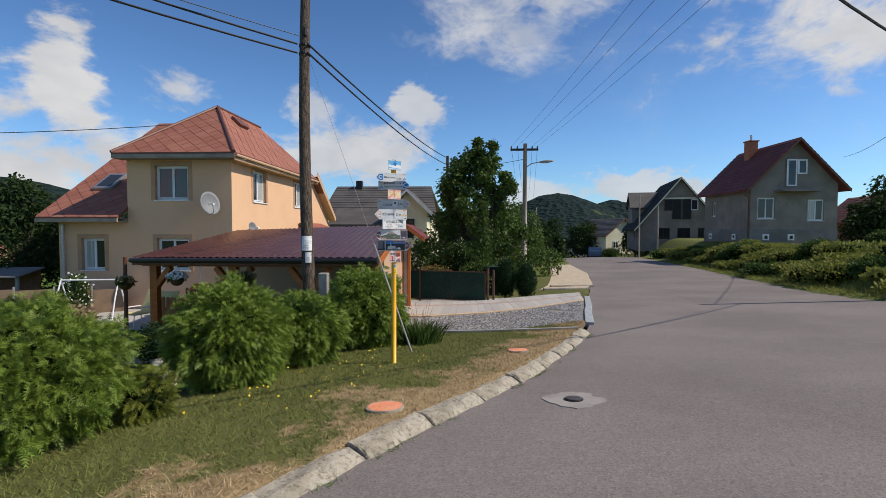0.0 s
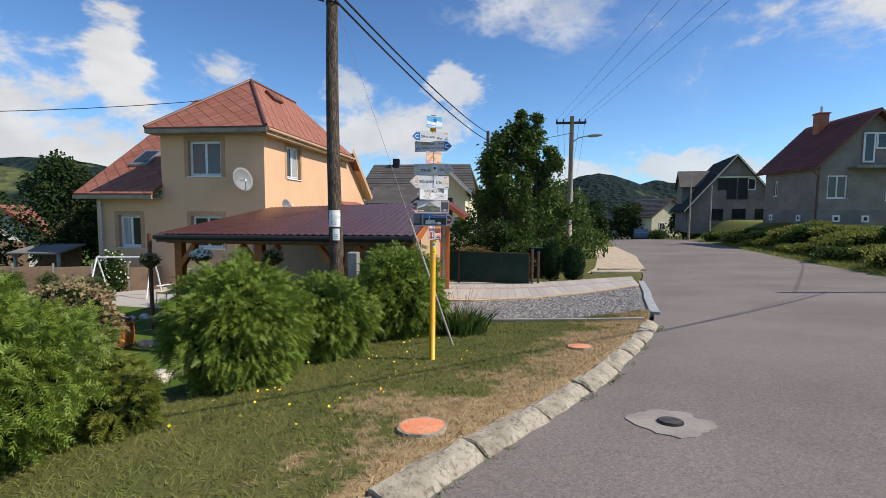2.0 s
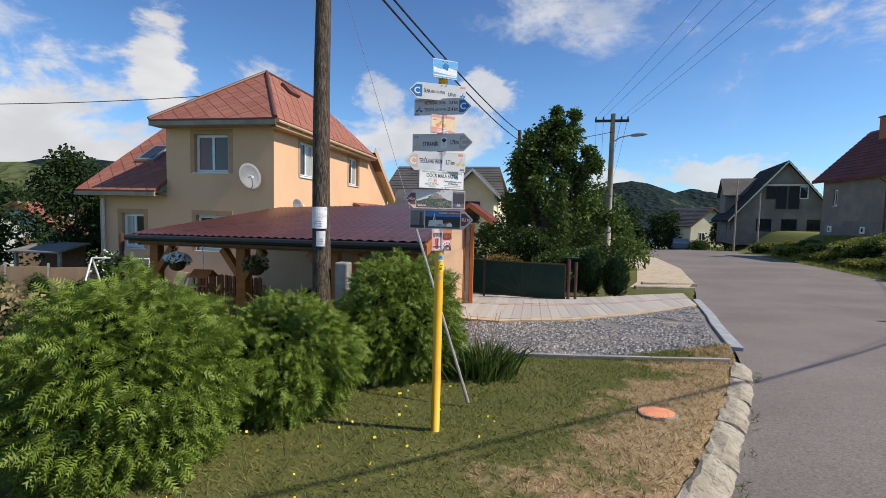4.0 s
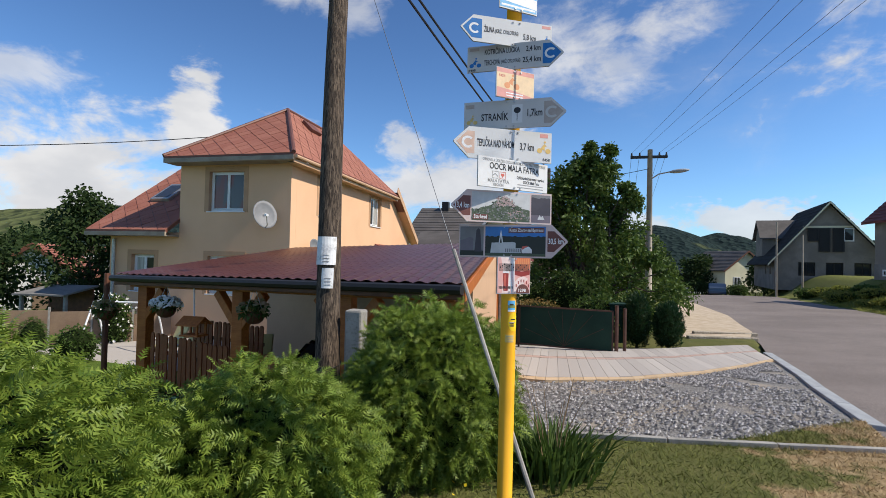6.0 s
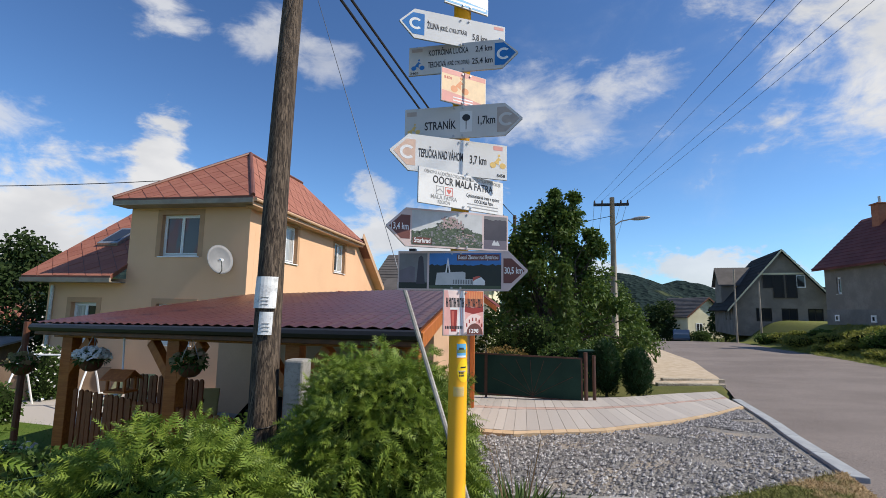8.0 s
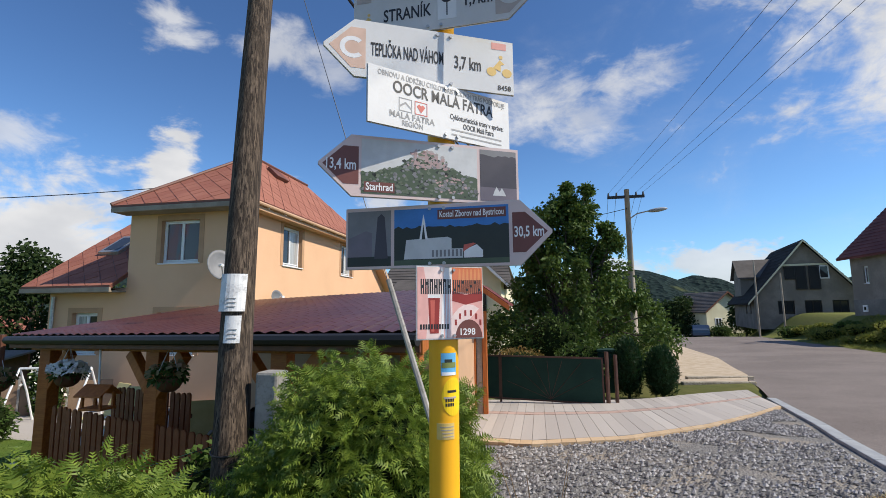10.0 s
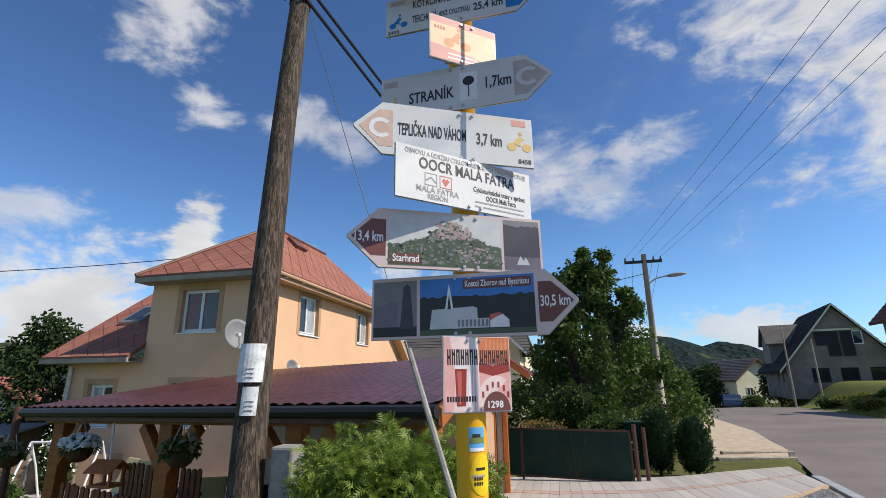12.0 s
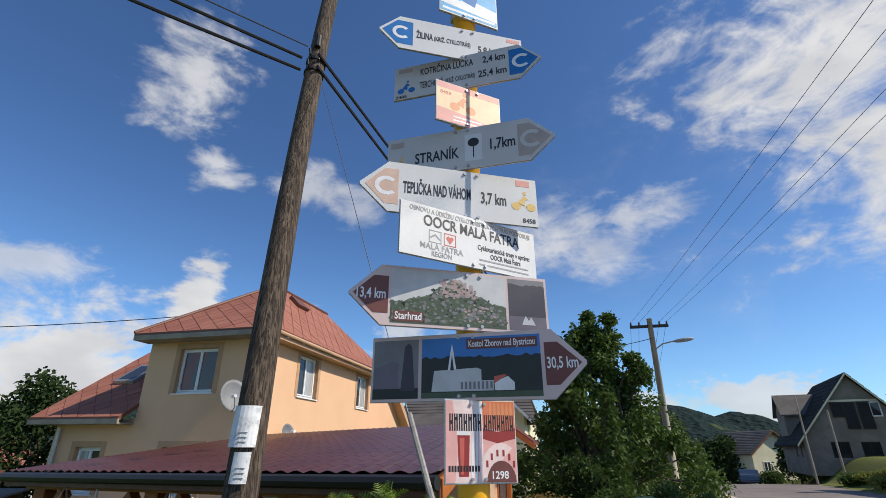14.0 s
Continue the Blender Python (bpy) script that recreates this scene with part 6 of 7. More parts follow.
bm = bmesh.new()
tube(bm, [pole_at(0.35 * k - 0.2) for k in range(23)], 0.122, 20, 0.09)
part("shaft", bm, M_WOOD_POLE, pole, smooth=True)
for z in (5.78, 5.95):
    c = pole_at(z)
    part("cable_clamp", tubed([c - Vector((0.0, 0.004, 0.02)), c + Vector((0, 0.004, 0.02))], 0.108, 16), M_DARK_METAL, pole)
    part("cable_hook", tubed([c + Vector((0, -0.09, 0)), c + Vector((0.02, -0.17, 0.0)), c + Vector((0.02, -0.19, 0.05))], 0.012, 6), M_DARK_METAL, pole)
c = pole_at(6.2)
part("insulator", tubed([c + Vector((0.05, -0.12, -0.08)), c + Vector((0.05, -0.12, 0.08))], 0.035, 10), M_DARK_METAL, pole)
c = pole_at(1.05)
part("wire_band", tubed([c + Vector((0.126 * math.cos(a), 0.126 * math.sin(a), 0.02 * math.sin(a))) for a in np.linspace(0, 6.28, 18)], 0.006, 5), M_DARK_METAL, pole)
M_PAPER = material("weathered_white_paper", mottled((0.84, 0.84, 0.83), (0.78, 0.78, 0.78), 9, (0.30, 0.30, 0.31), 17, 0.75), 0.8)
for z0, z1, w, x in ((1.98, 2.25, 0.2, -0.005), (1.76, 1.95, 0.115, 0.012)):
    bm = bmesh.new()
    n = 8
    rows = [[bm.verts.new((x + 0.126 * math.sin(a), -0.126 * math.cos(a) - 0.016 + 0.138 * (z - (z0 + z1) / 2), z)) for a in np.linspace(-w / 0.25, w / 0.25, n)] for z in (z0, (z0 + z1) / 2, z1)]
    for a, b in zip(rows, rows[1:]):
        for k in range(n - 1):
            bm.faces.new((a[k], a[k + 1], b[k + 1], b[k]))
    ob = tagged(new("notice"), "weathered paper notice pinned to the wooden pole", "notice", "notices on the pole")
    ob.matrix_world = Matrix.Translation(Vector((UP[0], UP[1], -0.35)) + pole_at((z0 + z1) / 2) - Vector((0, 0, (z0 + z1) / 2))) @ pose(0, 0, 0, 0, 0, 16)
    sh = part("sheet", bm, M_PAPER, ob)
    sh.modifiers.new("thickness", "SOLIDIFY").thickness = -0.002
    for k in range(3):
        part("print_bar", boxed(-0.03 + x, -0.1465 + 0.138 * (0.033 + 0.03 * k - (z1 - z0) / 2), z0 + 0.03 + 0.03 * k, 0.035 + x, -0.1435 + 0.138 * (0.033 + 0.03 * k - (z1 - z0) / 2), z0 + 0.036 + 0.03 * k), I_GREY, ob)

post = thing("stub_post", (-2.26, 7.76, -0.4), "rough grey concrete stub post beside the wooden pole", "concrete post")
bm = boxed(-0.085, -0.085, 0, 0.085, 0.085, 1.61, 0.02)
part("shaft", bm, M_CONC, post)
guy = thing("guy_wire", (-0.4, 6.3, 0.0), "thin steel guy wire with a grey cover strip", "guy wire")
top = Vector((UP[0], UP[1], -0.35)) + pole_at(5.75) + Vector((0.08, -0.02, 0)) - Vector((-0.4, 6.3, 0.0))
part("wire", tubed([Vector((0, 0, -0.05)), top * 0.5, top], 0.003, 6), M_WIRE, guy)
part("cover", tubed([top * 0.02, top * 0.33], 0.014, 7), M_CONC, guy)


def cable(pts, r, label, mat=None, name="cable", group="overhead cables"):
    ob = part(name, tubed(pts, r, 6), mat or M_CABLE)
    return tagged(ob, label, "cable", group)


PT = Vector((UP[0], UP[1] - 0.12, 0)) + pole_at(5.85)
for z, zz, off in ((5.43, 6.15, 0.0), (5.60, 6.5, 0.18)):
    cable(sag((PT.x + 0.1, PT.y, z), (-0.9 + off, 29.6, zz), 0.25), 0.02, "black overhead cable running down the street")
    cable(sag((PT.x - 0.1, PT.y, z), (-14.0 + off * 4, -3.6 + off, z + 1.3), 0.35), 0.018, "black overhead cable leaving the wooden pole")
cable(sag((PT.x - 0.05, PT.y, 5.75), (-13.2, -4.0, 6.6), 0.35), 0.008, "thin overhead wire leaving the wooden pole", M_WIRE)
cable(sag((-40, 12, 6.0), (-14.4, 23.9, 7.6), 0.8), 0.018, "thin black service cable to the cream house roof")
hp = thing("hidden_pole", (-0.85, 29.7, -1.2), "wooden line pole half hidden by the cherry tree", "utility pole")
part("shaft", tubed([(0, 0, 0), (0, 0, 7.9)], 0.12, 10, 0.09), M_WOOD_POLE, hp)


# ---- street lamp pole and its lines ----
lamp = thing("street_lamp", (3.75, 27.2, -1.15), "pale concrete line pole with crossarm and street lamp", "street lamp")
part("shaft", tubed([(0, 0, 0), (0, 0, 8.15)], 0.16, 14, 0.11), M_POLE_CONC, lamp, smooth=True)
part("crossarm", boxed(-0.85, -0.07, 7.75, 0.75, 0.05, 7.87, 0.01), M_DARK_METAL, lamp)
for x in (-0.8, -0.45, 0.4, 0.7):
    part("insulator", tubed([(x, -0.01, 7.87), (x, -0.01, 8.02)], 0.05, 8, 0.03), M_DARK_METAL, lamp)
part("lamp_arm", tubed([(0, -0.05, 6.75), (0.35, -0.2, 6.98), (0.8, -0.35, 7.05)], 0.03, 7), M_STEEL, lamp)
head = bmesh.new()
bmesh.ops.create_uvsphere(head, u_segments=12, v_segments=8, radius=1)
bmesh.ops.transform(head, matrix=pose(1.15, -0.45, 7.06, 0, -4, -14) @ Matrix.Diagonal((0.42, 0.16, 0.09, 1)), verts=head.verts)
part("lamp_head", head, M_DISH, lamp, "pale grey lamp head", True)
for k, (a, b) in enumerate(((-0.8, -0.9), (-0.45, -0.3), (0.4, 0.35), (0.7, 0.95))):
    cable(sag((3.75 + a, 27.2, 6.85), (6.0 + b, -9, 7.9), 0.35), 0.005, "thin bare overhead line wire", M_WIRE, "line_wire", "line wires over the road")
    cable(sag((3.75 + a, 27.2, 6.85), (8 + b, 62, 6.3), 0.4), 0.008, "thin bare overhead line wire", M_WIRE, "line_wire", "line wires over the road")
cable(sag((3.7, 27.1, 6.1), (-0.8, 29.6, 5.9), 0.1), 0.014, "black service cable between the poles")
rp = thing("roadside_pole", (15.6, 13.9, 1.2), "pale concrete line pole on the roadside bank", "utility pole")
part("shaft", tubed([(0, 0, -0.5), (0, 0, 6.4)], 0.15, 12, 0.11), M_POLE_CONC, rp)
cable(sag((15.5, 13.8, 6.5), (-6.0, -3.2, 5.6), 0.9, 20), 0.022, "black overhead cable crossing the road")
cable(sag((15.5, 13.7, 6.9), (-4.0, -3.2, 6.4), 0.7, 20), 0.008, "thin overhead wire crossing the road", M_WIRE, "line_wire")
cable(sag((15.6, 14.0, 7.2), (34, 44, 8.6), 0.6), 0.014, "black cable to the grey house")
for x, y, h in ((20.9, 57.5, 7.6), (22.3, 55.5, 5.9), (8.8, 58, 6.4)):
    t = thing("thin_pole", (x, y, float(land(x, y)) - 0.2), "thin grey wooden pole beside the street", "utility pole", "thin poles down the street")
    part("shaft", tubed([(0, 0, 0), (0, 0, h)], 0.10, 8, 0.07), M_POLE_CONC, t)


# ---- carport ----
CL, CR = Vector((-7.68, 10.15, 1.30)), Vector((-1.35, 8.45, 1.42))
CBR, CBL = Vector((-1.9, 16.2, 2.15)), Vector((-8.7, 17.75, 1.95))
carport = thing("carport", (0, 0, 0), "open timber carport with a maroon corrugated metal roof", "carport")


def carport_at(u, v):
    return CL.lerp(CR, u).lerp(CBL.lerp(CBR, u), v)


NW, PER = 36, 6
verts, faces = [], []
cols = NW * PER + 1
vs = [0.0]
for k in range(1, 20):
    vs += [k / 20 - 0.0015, k / 20]
vs.append(1.0)
for j, v in enumerate(vs):
    for i in range(cols):
        p = carport_at(i / (cols - 1), v)
        ph = (i % PER) / PER
        wave = 0.022 * (0.5 + 0.5 * math.cos(ph * 2 * math.pi)) ** 0.7
        verts.append((p.x, p.y, p.z + 0.03 + wave + (0.0025 if (j % 2 == 0 and j > 0) else 0)))
for j in range(len(vs) - 1):
    for i in range(cols - 1):
        faces.append((j * cols + i, j * cols + i + 1, (j + 1) * cols + i + 1, (j + 1) * cols + i))
sheet = part("roof_sheet", mesh_of("roof_sheet", verts, faces, M_METAL_ROOF, False), M_METAL_ROOF, carport, "maroon corrugated sheet roof")
sheet.modifiers.new("thickness", "SOLIDIFY").thickness = 0.004
part("ceiling_board", slab(bmesh.new(), [carport_at(0.005, 0.01) - Vector((0, 0, 0.03)), carport_at(0.995, 0.01) - Vector((0, 0, 0.03)), carport_at(0.995, 0.99) - Vector((0, 0, 0.03)), carport_at(0.005, 0.99) - Vector((0, 0, 0.03))], 0.025), M_TIMBER_DK, carport)
ax = (CR - CL).normalized()
ang = math.degrees(math.atan2(ax.y, ax.x))


def beam(a, b, w, h, mat, name, parent):
    a, b = Vector(a), Vector(b)
    d = b - a
    bm = boxed(0, -w / 2, -h / 2, d.length, w / 2, h / 2, 0.008)
    ob = part(name, bm, mat, parent)
    ob.matrix_local = Matrix.Translation(a) @ d.to_track_quat("X", "Z").to_matrix().to_4x4()
    return ob


dn = Vector((0, 0, 1))
inw = Vector((-ax.y, ax.x, 0))
part("roof_gutter", tubed([CL - inw * 0.05 - dn * 0.03, CR - inw * 0.05 - dn * 0.03], 0.055, 8), M_DARK_METAL, carport, "dark brown gutter")
beam(CL - dn * 0.07, CR - dn * 0.07, 0.03, 0.14, M_TIMBER_DK, "fascia", carport)
beam(carport_at(0, 0) - dn * 0.08, carport_at(0, 1) - dn * 0.08, 0.03, 0.14, M_TIMBER_DK, "fascia", carport)
beam(carport_at(1, 0) - dn * 0.08, carport_at(1, 1) - dn * 0.08, 0.04, 0.16, M_TIMBER, "fascia", carport)
f0, f1 = carport_at(0.02, 0.045) - dn * 0.14, carport_at(0.98, 0.045) - dn * 0.14
beam(f0, f1, 0.14, 0.16, M_TIMBER, "front_beam", carport)
for k in range(11):
    u = 0.03 + 0.094 * k
    beam(carport_at(u, 0.01) - dn * 0.1, carport_at(u, 0.98) - dn * 0.1, 0.07, 0.12, M_TIMBER_DK, "rafter", carport)
for u in (0.07, 0.432, 0.74, 0.975):
    p = carport_at(u, 0.05) - dn * 0.22
    q = Vector((p.x, p.y, -1.25))
    beam(q, p, 0.18, 0.18, M_TIMBER, "post", carport)
    for sg in (-1, 1):
        if (u < 0.1 and sg < 0) or u > 0.95 and sg > 0:
            continue
        beam(p - dn * 0.55 + ax * 0.02 * sg, p + ax * 0.5 * sg - dn * 0.03, 0.12, 0.13, M_TIMBER, "brace", carport)
part("slab", slab(bmesh.new(), [carport_at(0, 0.0) * 1, carport_at(1, 0) * 1, carport_at(1, 1) * 1, carport_at(0, 1) * 1], 0.1), M_CONC, carport, "concrete floor").location = (0, 0, 0)
fl = carport.children[-1]
for v in fl.data.vertices:
    v.co.z = -1.22 if v.index < 4 else -1.4
# peach wall closing its right and rear sides
part("end_wall", slab(bmesh.new(), [(-1.75, 10.2, 1.35), (-1.55, 10.2, 1.35), (-1.85, 16.0, 1.95), (-2.05, 16.0, 1.95)], 3.2), M_SOFFIT, carport, "peach rendered end wall")
part("rear_wall", slab(bmesh.new(), [(-8.7, 16.2, 1.82), (-8.7, 16.4, 1.82), (-2.05, 15.0, 1.98), (-2.05, 14.8, 1.98)], 3.2), M_SOFFIT, carport, "peach rendered rear wall in shade")


def hanging_basket(x, y, z, label, white, seed, top):
    t = thing("hanging_basket", (x, y, z), label, "hanging basket", "hanging flower baskets")
    verts, faces, n = [], [], 14
    for i in range(5):
        a = i / 4 * math.pi / 2
        for j in range(n):
            b = j * 2 * math.pi / n
            verts.append((0.15 * math.sin(a + 0.12) * math.cos(b), 0.15 * math.sin(a + 0.12) * math.sin(b), -0.16 * math.cos(a)))
    for i in range(4):
        for j in range(n):
            faces.append((i * n + j, i * n + (j + 1) % n, (i + 1) * n + (j + 1) % n, (i + 1) * n + j))
    part("bowl", mesh_of("bowl", verts, faces, M_TIMBER_DK, True), M_TIMBER_DK, t)
    p, n_ = lumpy(420, (0, 0, 0.03), (0.2, 0.2, 0.13), seed, 0.2, 2, 0.5, -0.6)
    part("foliage", sprays("foliage", p, n_, 0.06, LEAF, M_LEAF_MID, 0.2, 0.6, 0.5), M_LEAF_MID, t)
    p, n_ = lumpy(240 if white else 70, (0, 0, 0.05), (0.21, 0.21, 0.13), seed + 1, 0.2, 2, 0.95, -0.2)
    part("blossom", sprays("blossom", p, n_, 0.055, [[(-.5, -.5), (.5, -.5), (.5, .5)], [(-.5, -.5), (.5, .5), (-.5, .5)]], M_FLOWER_WHITE if white else M_LEAF_PINK, 0.2, 0.8, 0), M_FLOWER_WHITE, t)
    for k in range(3):
        a = k * 2.094
        part("chain", tubed([(0.14 * math.cos(a), 0.14 * math.sin(a), 0), (0, 0, top)], 0.005, 4), M_STEEL, t)


hanging_basket(-6.45, 9.95, 0.84, "hanging basket full of white flowers under the carport", True, 301, 0.36)
hanging_basket(-4.52, 9.45, 0.90, "hanging basket with trailing green and purple plants", False, 305, 0.36)
hanging_basket(-7.9, 10.2, 0.70, "hanging basket with pinkish flowers on the corner post", False, 309, 0.4)
t = thing("bird_feeder", (-5.75, 9.75, 0.46), "small orange wooden bird feeder house on a white cord", "bird feeder")
part("base", boxed(-0.16, -0.12, 0, 0.16, 0.12, 0.03, 0.005), M_TIMBER, t)
for a in (-0.13, 0.13):
    for b in (-0.09, 0.09):
        part("corner_post", boxed(a - 0.014, b - 0.014, 0.03, a + 0.014, b + 0.014, 0.2), M_TIMBER, t)
for sg in (-1, 1):
    part("roof_board", slab(bmesh.new(), [(-0.19, 0, 0.30), (0.19, 0, 0.30), (0.19, sg * 0.16, 0.18), (-0.19, sg * 0.16, 0.18)], 0.018), M_TIMBER, t)
part("cord", tubed([(0, 0, 0.3), (0.0, -0.02, 0.72), (0.06, -0.1, 0.8), (0.1, -0.02, 0.76)], 0.012, 6), M_WHITE, t)

# corner post of slim dark wood and the wire fence below the hedge
t = thing("corner_post", (-7.9, 10.2, gz(-7.9, 10.2) - 0.1), "slim dark wooden post at the carport corner", "post")
part("shaft", tubed([(0, 0, 0), (0, 0, 2.35)], 0.045, 8), M_TIMBER_DK, t)

fence = thing("picket_fence", (0, 0, 0), "brown stained wooden picket fence beside the carport", "fence")
pk = bmesh.new()
prism(pk, [(-0.045, 0), (0.045, 0), (0.045, 1.16)] + [(0.045 * math.cos(a), 1.16 + 0.045 * math.sin(a)) for a in np.linspace(0.4, 2.74, 6)] + [(-0.045, 1.16)], 0.022)
pk_me = bpy.data.meshes.new("picket")
pk.to_mesh(pk_me)
pk.free()
M_PICKET = material("red_brown_picket_stain", mottled((0.24, 0.062, 0.016), (0.30, 0.085, 0.024), 6, (0.1, 0.035, 0.015), 40, 0.5), 0.6)
pk_me.materials.append(M_PICKET)
FA, FB = carport_at(0.10, 0.045), carport_at(0.68, 0.045)
FC, FD = carport_at(0.13, 0.17), carport_at(0.425, 0.15)
FA.z, FB.z, FC.z, FD.z = -0.84, -0.94, -0.72, -0.68
for a, b, n in ((FA, FB, 31), (FC, FD, 16)):
    d = math.degrees(math.atan2(b.y - a.y, b.x - a.x))
    for k in range(n):
        p = a.lerp(b, (k + 0.5) / n)
        ob = part("picket", pk_me, M_TIMBER, fence)
        ob.matrix_local = pose(p.x, p.y, p.z + random.uniform(-0.01, 0.01), 0, random.uniform(-1, 1), d)
    for z in (0.3, 0.9):
        beam(a + Vector((0, 0.04, z)), b + Vector((0, 0.04, z)), 0.03, 0.06, M_TIMBER_DK, "rail", fence)
wf = thing("wire_fence", (0, 0, 0), "low wire fence on thin green posts behind the hedge", "fence")
WFP = [(-5.6, 2.6), (-4.6, 5.0), (-3.6, 7.0), (-2.45, 7.75)]
for x, y in WFP:
    part("fence_post", tubed([(x, y, gz(x, y) - 0.2), (x, y, gz(x, y) + 0.95)], 0.02, 7), M_GREEN_MESH, wf)
for (x, y), (x2, y2) in zip(WFP, WFP[1:]):
    for z in np.arange(0.1, 0.95, 0.14):
        part("strand", tubed([(x, y, gz(x, y) + float(z)), (x2, y2, gz(x2, y2) + float(z))], 0.003, 4), M_GREEN_MESH, wf)


# ---- parked car in the carport ----
car = thing("car", pose(-3.6, 12.2, -1.22, 0, 0, 75), "black hatchback car parked in the shaded carport", "car")
M_CARPAINT = material("black_car_paint", (0.012, 0.012, 0.014), 0.25, 0.2, coat=0.8)
prof = [(-2.0, 0.28), (2.0, 0.28), (2.05, 0.62), (1.9, 0.8), (1.05, 0.92), (0.45, 1.36), (0.1, 1.44), (-1.2, 1.44), (-1.75, 1.05), (-2.03, 0.95), (-2.08, 0.5)]
bm = prism(bmesh.new(), prof, 1.66)
bmesh.ops.bevel(bm, geom=list(bm.edges), offset=0.07, segments=2, affect="EDGES")
part("body", bm, M_CARPAINT, car, smooth=False).matrix_local = pose(0, -0.83, 0)
for y in (-0.842, 0.832):
    bm = prism(bmesh.new(), [(0.85, 0.97), (0.4, 1.33), (0.1, 1.38), (-1.15, 1.38), (-1.5, 1.02)], 0.012)
    part("side_window", bm, M_GLASS, car).matrix_local = pose(0, y, 0)
part("windscreen", slab(bmesh.new(), [(1.03, -0.7, 0.95), (1.03, 0.7, 0.95), (0.47, 0.62, 1.37), (0.47, -0.62, 1.37)], 0.012), M_GLASS, car)
part("rear_window", slab(bmesh.new(), [(-1.78, -0.66, 1.08), (-1.78, 0.66, 1.08), (-1.28, 0.62, 1.43), (-1.28, -0.62, 1.43)], 0.012), M_GLASS, car)
for x in (-1.3, 1.28):
    for y in (-0.8, 0.8):
        wh = part("wheel", disc_bm(0.31, 0.1, 20), M_CABLE, car)
        wh.matrix_local = pose(x, y, 0.31, 90 if y < 0 else -90)
        part("rim", disc_bm(0.2, 0.11, 14), M_STEEL, wh)
for y in (-0.62, 0.62):
    part("headlight", boxed(1.88, y - 0.16, 0.6, 2.06, y + 0.16, 0.74, 0.03), M_GLASS, car)
    part("tail_light", boxed(-2.09, y - 0.13, 0.75, -1.98, y + 0.13, 0.95, 0.02), I_RED, car)


# ---- gate, pillars ----
gate = thing("gate", (0, 0, 0), "dark green screened steel driveway gate with brown frame", "gate")
GA, GM, GB = Vector((-2.1, 17.75, -0.72)), Vector((-1.42, 17.6, -0.72)), Vector((1.12, 17.1, -0.70))
for a, b in ((GA, GM), (GM, GB)):
    d = b - a
    lf = part("gate_leaf", boxed(0.03, -0.012, 0.08, d.length - 0.03, 0.012, 1.12), M_GREEN_MESH, gate, "dark green screen")
    lf.matrix_local = Matrix.Translation(a) @ pose(0, 0, 0, 0, 0, math.degrees(math.atan2(d.y, d.x)))
    L = d.length
    for x0, z0, x1, z1 in ((0, 0.04, L, 0.08), (0, 1.12, L, 1.16), (0, 0.04, 0.04, 1.16), (L - 0.04, 0.04, L, 1.16)):
        part("frame_bar", boxed(x0, -0.02, z0, x1, 0.02, z1), M_GATE_FRAME, lf)
    if L > 1:
        for k in range(7):
            an = radians(28 + 22 * k)
            q = min(1.0 / max(0.2, math.sin(an)), 1.25)
            part("ray_bar", tubed([(L * 0.5, -0.018, 0.1), (L * 0.5 + q * math.cos(an) * 0.95, -0.018, 0.1 + q * math.sin(an) * 0.95)], 0.006, 5), M_GATE_FRAME, lf)
for p, h, r in ((GB + Vector((0.08, 0, 0)), 1.28, 0.05), (GM + Vector((0, 0.03, 0)), 1.2, 0.03), (GB + Vector((0.3, 0.1, 0)), 1.2, 0.045)):
    part("gate_post", tubed([p - dn * 0.2, p + dn * h], r, 8), M_GATE_FRAME, gate)
t = thing("gate_porch", (-1.75, 15.4, -0.9), "orange timber gate porch with a small pitched roof", "porch")
part("post", boxed(-0.17, -0.07, 0, -0.03, 0.07, 2.55, 0.01), M_TIMBER, t)
part("pillar", boxed(-0.02, -0.02, 0, 0.11, 0.16, 2.5, 0.01), M_CONC, t, "grey pillar")
part("post", boxed(0.12, -0.06, 0, 0.22, 0.06, 2.5, 0.01), M_TIMBER, t)
for sg in (-1, 1):
    part("roof_board", slab(bmesh.new(), [(0.12, -0.5, 3.1), (0.12, 1.6, 3.1), (0.12 + sg * 0.62, 1.6, 2.66), (0.12 + sg * 0.62, -0.5, 2.66)], 0.05), M_ROOF_RED, t)
    bm = bmesh.new()
    slab(bm, [(0.12, -0.54, 3.08), (0.12, -0.5, 3.08), (0.12 + sg * 0.64, -0.5, 2.62), (0.12 + sg * 0.64, -0.54, 2.62)], 0.12)
    part("bargeboard", bm, M_TIMBER, t)
t = thing("waste_bin", (1.55, 20.0, -0.95), "dark green plastic wheeled waste bin", "bin")
part("body", boxed(-0.24, -0.26, 0.06, 0.24, 0.26, 1.3, 0.03), M_GREEN_MESH, t)
part("lid", boxed(-0.27, -0.3, 1.3, 0.27, 0.28, 1.38, 0.02), M_GREEN_MESH, t)
for x in (-0.2, 0.2):
    part("wheel", disc_bm(0.09, 0.05, 12), M_CABLE, t).matrix_local = pose(x, 0.24, 0.09, 0, 90)

